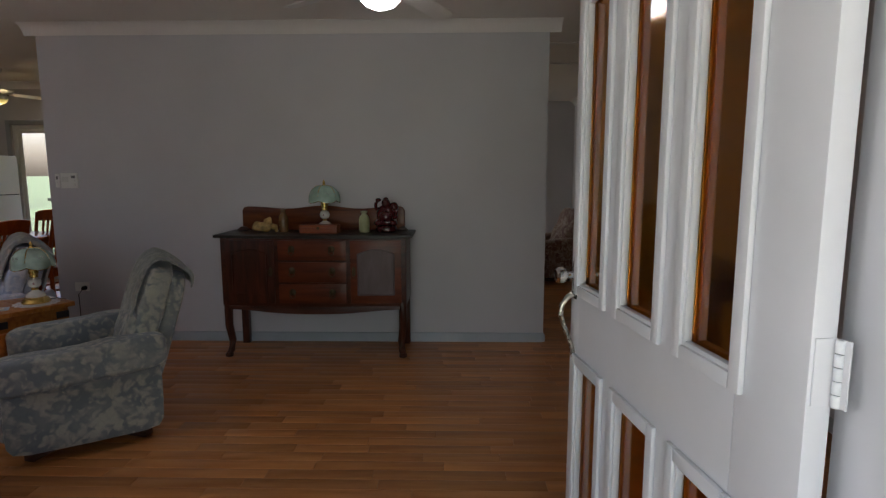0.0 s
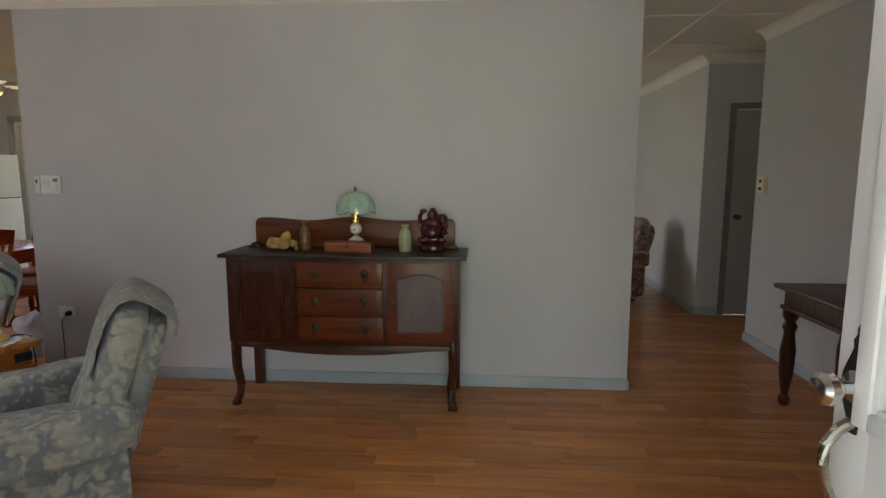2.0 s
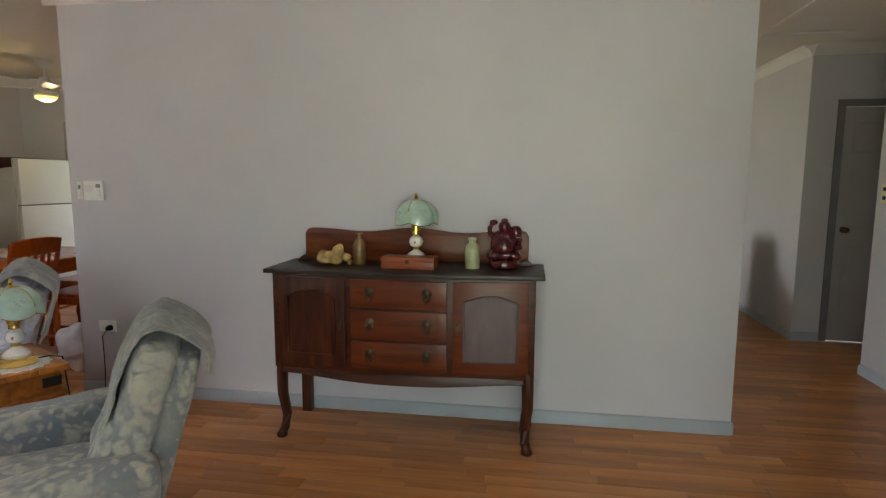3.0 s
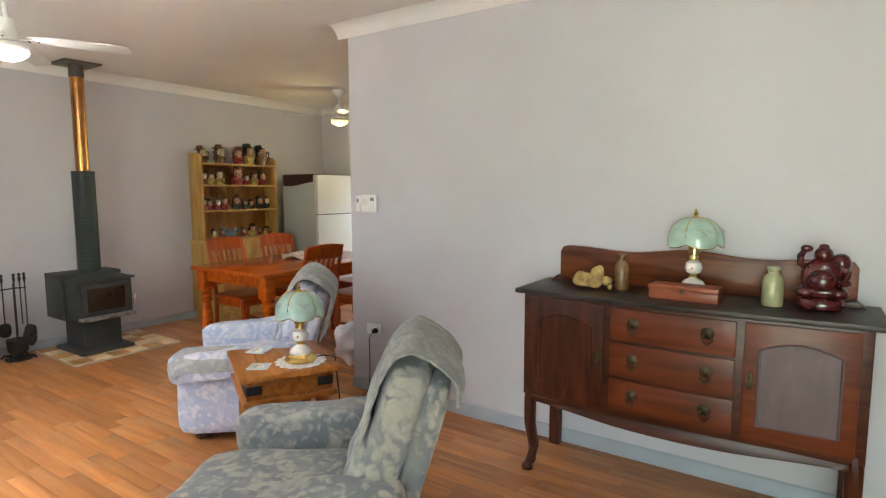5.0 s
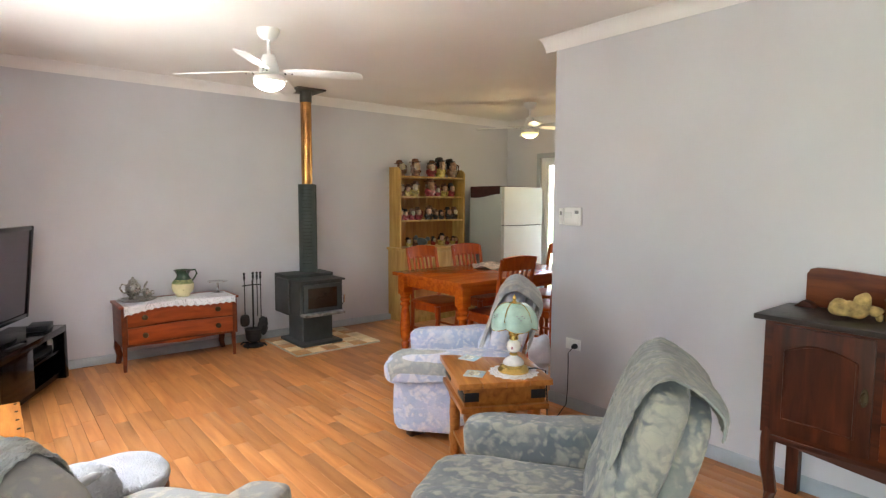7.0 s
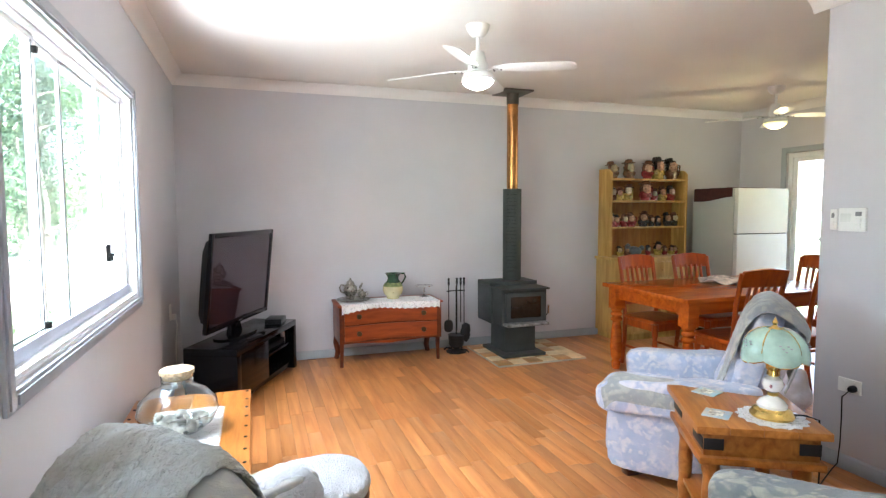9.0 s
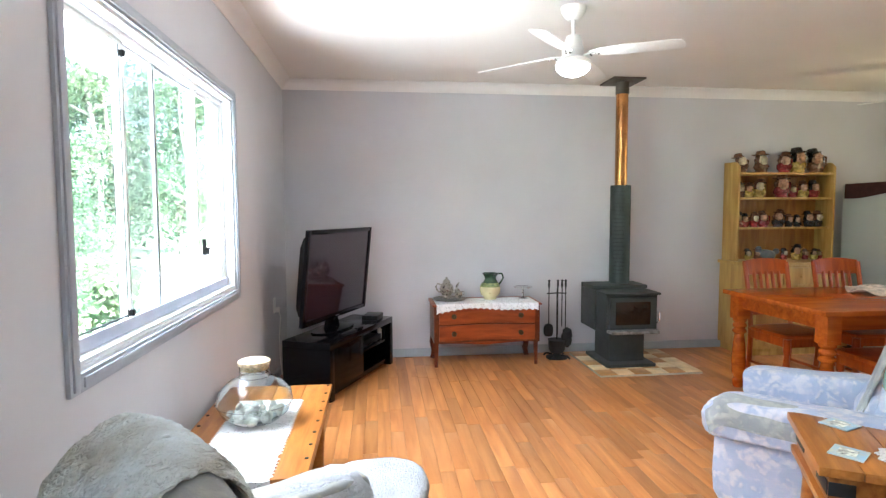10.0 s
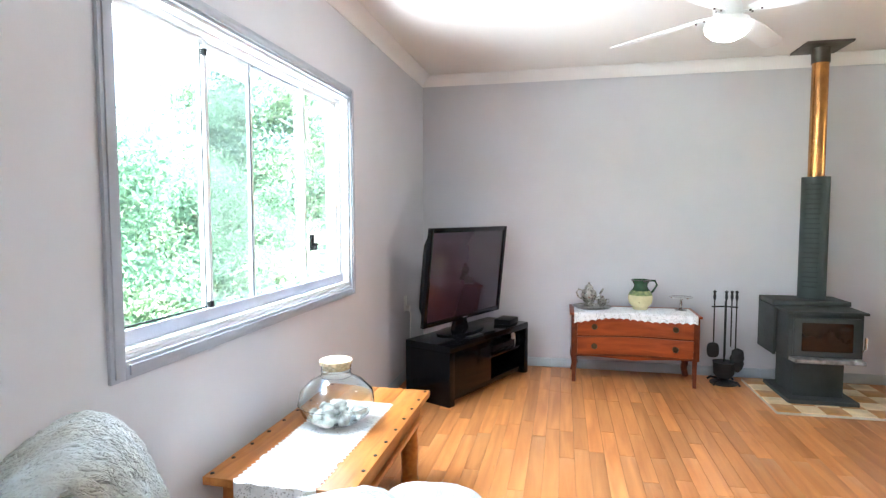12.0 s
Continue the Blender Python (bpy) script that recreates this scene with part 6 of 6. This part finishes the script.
hat = solid("crochet_cloth", crochet(), mat("cream_crochet", (0.62, 0.52, 0.44), 0.9, vary=0.3, scale=18, bump=0.6, grain=120), "crumpled cream and pink crochet cloth on the table", "cloth", m=pose(-4.62, 5.10, 0.7605))

# ---- dresser ----
ds = thing("dresser", pose(STOVE + 0.004, 5.375, 0), "tall knotty pine dresser with open shelves", "dresser")
Yh = 0.53
part("base_cabinet", cube(0, -Yh, 0.07, 0.42, Yh, 0.86, bev=0.004), KNOTPINE, ds)
part("plinth", cube(0.02, -Yh + 0.02, 0, 0.39, Yh - 0.02, 0.0695, bev=0.002), KNOTPINE, ds)
part("counter", cube(0, -Yh - 0.025, 0.8605, 0.45, Yh + 0.025, 0.89, bev=0.006), KNOTPINE, ds)
for i in range(2):
    y0 = -Yh + 0.03 + i * (Yh - 0.015)
    d = part("door", cube(0.4205, y0, 0.10, 0.438, y0 + Yh - 0.04, 0.64, bev=0.003), KNOTPINE, ds)
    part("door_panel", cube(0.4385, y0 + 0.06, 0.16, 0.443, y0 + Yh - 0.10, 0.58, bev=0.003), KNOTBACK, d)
    part("knob", lathe(bmesh.new(), [(0.008, 0), (0.008, 0.01), (0.016, 0.02), (0, 0.03)], 12, m=pose(0.438, y0 + (Yh - 0.08 if i == 0 else 0.04), 0.4, 0, 90, 0)), KNOTPINE, d)
for i in range(3):
    y0 = -Yh + 0.025 + i * 0.34
    d = part("drawer", cube(0.4205, y0, 0.68, 0.438, y0 + 0.328, 0.84, bev=0.003), KNOTPINE, ds)
    part("knob", lathe(bmesh.new(), [(0.008, 0), (0.008, 0.01), (0.016, 0.02), (0, 0.03)], 12, m=pose(0.438, y0 + 0.164, 0.76, 0, 90, 0)), KNOTPINE, d)
SH = [1.215, 1.505, 1.745]
for s in (-1, 1):
    prof = [(0.0, 0.8905), (0.23, 0.8905), (0.23, 1.80), (0.20, 1.83), (0.17, 1.845), (0.0, 1.85)]
    part("side_panel", prism(prof, "y", s * (Yh - 0.03) - 0.011, s * (Yh - 0.03) + 0.011, 0.003), KNOTPINE, ds)
bw = (2 * Yh - 0.085) / 9
for i in range(9):
    y0 = -Yh + 0.0425 + i * bw
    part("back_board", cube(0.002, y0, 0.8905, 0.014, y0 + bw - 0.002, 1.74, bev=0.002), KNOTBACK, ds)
for z in SH:
    part("shelf", cube(0.0145, -Yh + 0.0415, z - 0.02, 0.215, Yh - 0.0415, z, bev=0.003), KNOTPINE, ds)

GLAZES = {
    "pale": mat("glaze_skin", (0.46, 0.26, 0.16), 0.25, vary=0.25, scale=30, bump=0.0, coat=0.4),
    "cream": mat("glaze_cream", (0.50, 0.40, 0.26), 0.25, vary=0.2, scale=30, bump=0.0, coat=0.4),
    "brown": mat("glaze_brown", (0.14, 0.06, 0.03), 0.25, vary=0.3, scale=30, bump=0.0, coat=0.4),
    "black": mat("glaze_black", (0.025, 0.02, 0.02), 0.25, vary=0.3, scale=30, bump=0.0, coat=0.4),
    "red": mat("glaze_red", (0.24, 0.025, 0.025), 0.25, vary=0.3, scale=30, bump=0.0, coat=0.4),
    "green": mat("glaze_green", (0.05, 0.13, 0.06), 0.25, vary=0.3, scale=30, bump=0.0, coat=0.4),
    "mustard": mat("glaze_mustard", (0.42, 0.29, 0.07), 0.25, vary=0.3, scale=30, bump=0.0, coat=0.4),
}


def toby(x, y, z, k, low, mid, top, brim, turn, words, tip=0.0):
    t = thing("toby_jug", pose(x, y, z, 0, 0, turn), words, "jug", "glazed jugs on the dresser")
    part("body", puff(lathe(bmesh.new(), [(0.030 * k, 0), (0.034 * k, 0.004 * k), (0.03 * k, 0.03 * k)], 16), (0, 0, 0.036 * k), (0.030 * k, 0.043 * k, 0.028 * k), 2.6, 6, 0.008 * k, 50), GLAZES[low], t)
    part("face", puff(bmesh.new(), (0.012 * k, 0, 0.074 * k), (0.026 * k, 0.025 * k, 0.033 * k), 2.2, 6, 0.008 * k, 60), GLAZES[mid], t)
    part("hair", puff(bmesh.new(), (-0.006 * k, 0, 0.074 * k), (0.026 * k, 0.036 * k, 0.032 * k), 2.2, 6, 0.012 * k, 60), GLAZES[top], t)
    hat = lathe(bmesh.new(), [(0.02 * k, 0.098 * k), (brim * k, 0.105 * k), (brim * 0.96 * k, 0.110 * k), (0.027 * k, 0.112 * k), (0.022 * k, 0.130 * k), (0.012 * k, 0.134 * k)], 18, wave=0.16, lobes=3)
    bmesh.ops.transform(hat, matrix=pose(0, 0, 0, tip, 0, 0), verts=hat.verts)
    part("hat", hat, GLAZES[top], t)
    part("handle", tube(bmesh.new(), [(-0.02 * k, 0.03 * k, 0.095 * k), (-0.02 * k, 0.058 * k, 0.085 * k), (-0.02 * k, 0.056 * k, 0.045 * k), (-0.01 * k, 0.034 * k, 0.03 * k)], 0.006 * k, 6), GLAZES[low], t)


rj = random.Random(12)
cols = list(GLAZES)
XJ = STOVE + 0.125
rows = [(SH[2], [(-0.46, 1.25), (-0.24, 1.4), (0.02, 1.35), (0.20, 1.65), (0.40, 1.6)]),
        (SH[1], [(-0.47, 1.05), (-0.38, 0.95), (-0.25, 1.2), (0.0, 1.5), (0.16, 0.9), (0.29, 1.1), (0.42, 1.15)]),
        (SH[0], [(-0.48, 1.0), (-0.40, 0.9), (-0.31, 0.95), (-0.20, 1.05), (-0.02, 1.15), (0.13, 0.85), (0.23, 0.8), (0.34, 1.05), (0.45, 1.05)]),
        (0.8905, [(-0.35, 0.75), (-0.22, 0.8), (0.08, 0.75), (0.20, 1.0), (0.31, 0.7), (0.42, 0.7), (0.49, 0.65)])]
for z, items in rows:
    for y, k in items:
        a, b, c = rj.choice(["brown", "red", "black", "brown", "mustard", "red"]), rj.choice(["pale", "cream", "pale"]), rj.choice(["black", "brown", "black", "black", "brown", "brown"])
        toby(XJ + rj.uniform(-0.02, 0.03), 5.375 + y * 0.91, z + 0.0005, k * 1.15, a, b, c, rj.uniform(0.034, 0.05), rj.uniform(-30, 30), "glazed %s and %s novelty jug on the dresser shelf" % (a, c), rj.uniform(-9, 9))
hen = bmesh.new()
puff(hen, (0, 0, 0.055), (0.045, 0.09, 0.05), 2.3, 8, 0.008, 16)
puff(hen, (0, -0.085, 0.10), (0.025, 0.03, 0.04), 2.0, 6)
puff(hen, (0, 0.10, 0.085), (0.02, 0.035, 0.03), 2.0, 6)
lo = min(v.co.z for v in hen.verts)
for v in hen.verts:
    v.co.z -= lo
solid("ceramic_hen", hen, mat("slate_glaze", (0.09, 0.11, 0.12), 0.3, vary=0.2, scale=20), "slate-blue ceramic bird dish on the dresser", "ornament", m=pose(XJ, 5.26, 0.8908))

# ---- fridge ----
FX0, FX1, FY0, FY1 = -6.0, -5.36, 6.06, 6.78
fg = thing("refrigerator", pose(0, 0, 0), "white two-door refrigerator against the wall", "refrigerator")
part("cabinet", cube(FX0, FY0, 0.04, FX1 - 0.055, FY1, 1.63, bev=0.008), FRIDGESHADE, fg)
for z0, z1 in ((0.06, 1.135), (1.145, 1.628)):
    part("door", cube(FX1 - 0.053, FY0 + 0.002, z0, FX1, FY1 - 0.002, z1, bev=0.012), FRIDGEWHITE, fg, "white door")
# solid black strip added to darken the gap between the doors
part("door_gap_strip", cube(FX1 - 0.052, FY0 + 0.012, 1.1355, FX1 - 0.012, FY1 - 0.012, 1.1445, bev=0), BLACK, fg, "black strip that darkens the gap between the doors")
part("foot_grille", cube(FX0 + 0.02, FY0 + 0.02, 0, FX1 - 0.06, FY1 - 0.02, 0.0395, bev=0.0), BLACK, fg)


def fridge_cloth(u, v):
    s = u * 0.62 - 0.14
    x = FX0 + 0.03 + (FX1 - FX0 - 0.10) * v
    d = 0.02 * math.sin(v * 5) - 0.06 * v
    if s < 0:
        return (x, FY0 - 0.006, 1.634 + s * (1.0 + d * 4))
    return (x, FY0 - 0.006 + s, 1.635 + 0.001 * math.sin(v * 30))


solid("fridge_cloth", sheet(fridge_cloth, 26, 24, 0.004), BROWNCLOTH, "dark brown cloth draped over the refrigerator", "cloth", smooth=60)

# ---- hall ----
hd = thing("hall_table", pose(2.075, 3.62, 0), "dark timber hall table with turned legs", "table")
part("tabletop", cube(-0.23, -0.55, 0.725, 0.225, 0.50, 0.752, bev=0.006), DARKPOST, hd)
part("apron", cube(-0.185, -0.50, 0.625, 0.205, 0.45, 0.7245, bev=0.003), DARKPOST, hd)
part("moulding", cube(-0.20, -0.515, 0.60, 0.215, 0.465, 0.6245, bev=0.006), DARKPOST, hd)
for sx in (-0.16, 0.175):
    for sy in (-0.46, 0.41):
        part("leg", lathe(bmesh.new(), [(0.022, 0), (0.034, 0.02), (0.034, 0.05), (0.02, 0.07), (0.04, 0.2), (0.044, 0.35), (0.03, 0.46), (0.042, 0.5), (0.028, 0.53), (0.044, 0.56), (0.044, 0.5995)], 18, sx, sy), DARKPOST, hd, "turned leg")
FABHALL = damask("damask_russet", (0.20, 0.10, 0.08), (0.42, 0.34, 0.28), (0.32, 0.22, 0.18), 6)
c4, m4 = armchair(1.45, 7.05, 190, FABHALL, "russet patterned armchair in the rear room")

# ---- outdoors ----
bm = bmesh.new()
n = 48
L = 600.0
ticks = [math.copysign(abs(i / (n / 2)) ** 3, i) * L for i in range(-n // 2, n // 2 + 1)]
g = [[bm.verts.new((x, y, -0.35 + (0.02 * max(0, -y - 8) if -60 < y < -8 else (1.04 if y <= -60 else 0)))) for y in ticks] for x in ticks]
for i in range(n):
    for j in range(n):
        bm.faces.new((g[i][j], g[i + 1][j], g[i + 1][j + 1], g[i][j + 1]))
solid("ground", bm, GRASS, "mown green lawn and rough grass", "ground", "structure")
# unseen gravel added near the door, so the lawn bounces less green light in
solid("gravel_reflector", cube(-4.2, -8.0, -0.36, 14, -0.75, -0.335, bev=0), GRAVEL, "unseen pale gravel added to weaken green bounce light", "path", "structure")
solid("driveway", cube(-45, -8.0, -0.36, -12.5, -0.75, -0.335, bev=0), GRAVEL, "pale gravel driveway in the sun", "driveway", "structure")
solid("porch_slab", cube(-1.8, -2.6, -0.35, 2.8, FRONT - 0.151, -0.02, bev=0.01), CONCRETE, "grey concrete porch slab at the front door", "porch", "structure")
# unseen slab on posts, added to hold sky light back from the doorway
solid("porch_sky_blocker", cube(-2.2, -2.6, 2.36, 2.9, FRONT - 0.16, 2.44, bev=0.01), ROOFING, "unseen flat slab added to block sky light at the front door", "porch roof", "structure")
for xx in (-2.1, 2.75):
    solid("porch_post", cube(xx - 0.045, -2.55, -0.34, xx + 0.045, -2.46, 2.36, bev=0.006), DOORWHITE, "unseen white square post under the added porch slab", "post", "structure")
dk2 = thing("deck", pose(0, 0, 0), "grey timber rear deck with slatted railing", "deck", kind="structure")
part("deck_floor", cube(-6.6, BACK + 0.12, -0.2, -1.2, 9.0, -0.03, bev=0.01), TIMBER_PALE, dk2)
part("top_rail", cube(-6.6, 8.9, 0.95, -1.2, 8.98, 1.0, bev=0.005), TIMBER_PALE, dk2)
part("bottom_rail", cube(-6.6, 8.92, 0.08, -1.2, 8.96, 0.13, bev=0.005), TIMBER_PALE, dk2)
for i in range(44):
    x = -6.55 + i * 0.123
    part("baluster", cube(x, 8.925, 0.1305, x + 0.035, 8.955, 0.9495, bev=0.003), TIMBER_PALE, dk2)


def tree(x, y, h, spread, seed, leaf, label, low=0.25, count=1500, size=0.12):
    r = random.Random(seed)
    t = thing("tree", pose(x, y, -0.35 + (0.02 * max(0, -y - 8))), label, "tree")
    bm = bmesh.new()
    bend = r.uniform(-0.4, 0.4)
    tube(bm, [(bend * (k / 6) ** 2, 0.2 * math.sin(k), h * 0.9 * k / 6) for k in range(7)], 0.03 + h * 0.008, 9, 0.25)
    tips = []
    for k in range(16):
        z = h * r.uniform(low, 0.92)
        a = r.uniform(0, 6.283)
        ln = spread * r.uniform(0.5, 1.0) * (1.1 - z / h * 0.6)
        p = [(bend * (z / h) ** 2, 0, z), (ln * 0.5 * math.cos(a), ln * 0.5 * math.sin(a), z + ln * 0.25), (ln * math.cos(a), ln * math.sin(a), z + ln * 0.3)]
        tube(bm, p, 0.02 + h * 0.003, 5, 0.3)
        tips += [Vector(p[1]), Vector(p[2]), Vector(p[2])]
    part("trunk", bm, BARK, t)
    g = np.random.default_rng(seed)
    tip = np.array([tuple(p) for p in tips])[g.integers(0, len(tips), count)]
    c = tip + g.normal(0, 1, (count, 3)) * (spread * 0.2, spread * 0.2, spread * 0.17)
    c[:, 2] = np.maximum(c[:, 2], 0.05)
    s = g.uniform(size * 0.5, size, (count, 1))
    d1 = g.uniform(-1, 1, (count, 3))
    d1 /= np.linalg.norm(d1, axis=1, keepdims=True)
    d2 = np.cross(d1, g.uniform(-1, 1, (count, 3)))
    d2 /= np.linalg.norm(d2, axis=1, keepdims=True)
    quad = np.stack([c - d1 * s, c + d2 * s * 0.45 + d1 * 0.1 * s, c + d1 * s, c - d2 * s * 0.45 + d1 * 0.1 * s], axis=1)
    me = bpy.data.meshes.new("crown")
    me.from_pydata(quad.reshape(-1, 3).tolist(), [], np.arange(count * 4).reshape(-1, 4).tolist())
    me.materials.append(leaf)
    o = new("crown", me)
    o.parent = t
    return t


rt = random.Random(3)
for i in range(34):
    a = radians(184 + i * 2.0 + rt.uniform(-1, 1))
    d = rt.uniform(14, 26)
    tree(-3.4 + d * math.cos(a), 0.5 + d * math.sin(a) - 3.0, (rt.uniform(6.5, 10.0) if i < 15 else rt.uniform(3.2, 5.0)), rt.uniform(1.4, 2.2), i + 5, LEAF_A if i % 2 else LEAF_B, "tall leafy green gum tree outside", 0.10, 5200, 0.10)
for i in range(14):
    a = radians(196 + i * 4.0 + rt.uniform(-1.5, 1.5))
    d = rt.uniform(10.5, 14)
    tree(-3.4 + d * math.cos(a), 0.5 + d * math.sin(a) - 3.5, rt.uniform(2.0, 3.6), rt.uniform(0.9, 1.5), i + 60, LEAF_B if i % 3 else LEAF_A, "leafy green garden shrub outside", 0.05, 4200, 0.07)
for i in range(20):
    u = (i + rt.uniform(0, 0.6)) / 20
    tree(-6.6 - 10.0 * u, -3.7 - 3.2 * u + rt.uniform(-0.4, 0.4) - 1.2 * (i % 2), rt.uniform(1.6, 3.0), rt.uniform(0.8, 1.3), i + 200, LEAF_B if i % 2 else LEAF_A, "low leafy green bush below the window", 0.03, 4500, 0.06)
for i in range(14):
    u = (i + rt.uniform(0, 0.6)) / 14
    tree(-6.4 - 7.5 * u, -2.9 - 1.7 * u + rt.uniform(-0.3, 0.3), rt.uniform(0.5, 0.95), rt.uniform(0.5, 0.8), i + 260, LEAF_A if i % 2 else LEAF_B, "low green ground cover bush outside", 0.02, 1800, 0.05)
tree(-8.9, -2.05, 0.75, 0.45, 231, LEAF_B, "small broad-leaved garden plant outside", 0.05, 500, 0.10)
for i in range(10):
    tree(-16 + i * 2.6, 24 + rt.uniform(0, 6), rt.uniform(6, 9), 2.4, i + 90, LEAF_B, "leafy green tree beyond the deck", 0.1, 900)
for i in range(5):
    tree(-3 + i * 2.6, -13 - rt.uniform(0, 4), rt.uniform(7, 10), 2.4, i + 120, LEAF_A, "leafy green tree in front of the house", 0.1, 900)

# ---- floor boards, last ----
BW = 0.082
rb = random.Random(21)
shared = {}
y = FRONT - 0.149
verts, faces = [], []
placed = 0
while y < 9.0:
    x = STOVE - rb.uniform(0, 0.6)
    end = 3.9 if 5.30 < y < 6.31 else EAST - 0.002
    while x < end:
        ln = rb.choice([0.38, 0.50, 0.62, 0.76, 0.92])
        a, b = max(x, STOVE + 0.001), min(x + ln, end)
        if b - a > 0.05:
            inside = a > -4.6 and b < 1.2 and 0.95 < y < 4.0
            if inside and placed < 300 and b - a > ln - 0.01:
                if ln not in shared:
                    shared[ln] = mesh_of("board", cube(0, 0, -0.004, ln - 0.0012, BW - 0.0012, 0.0, bev=0.0006), FLOORWOOD)
                o = new("board", shared[ln])
                o.location = (a, y, 0)
                o.parent = FLOOR
                placed += 1
            else:
                k = len(verts)
                e = 0.0006
                z0, z1 = -0.004, 0.0
                verts += [(a, y, z0), (b - 0.0012, y, z0), (b - 0.0012, y + BW - 0.0012, z0), (a, y + BW - 0.0012, z0),
                          (a + e, y + e, z1), (b - 0.0012 - e, y + e, z1), (b - 0.0012 - e, y + BW - 0.0012 - e, z1), (a + e, y + BW - 0.0012 - e, z1)]
                faces += [(k + 4, k + 5, k + 6, k + 7), (k, k + 1, k + 5, k + 4), (k + 1, k + 2, k + 6, k + 5), (k + 2, k + 3, k + 7, k + 6), (k + 3, k, k + 4, k + 7)]
        x += ln
    y += BW
me = bpy.data.meshes.new("boards")
me.from_pydata(verts, [], faces)
me.materials.append(FLOORREST)
o = new("boards", me)
o.parent = FLOOR
tagged(o, kind="stuff")
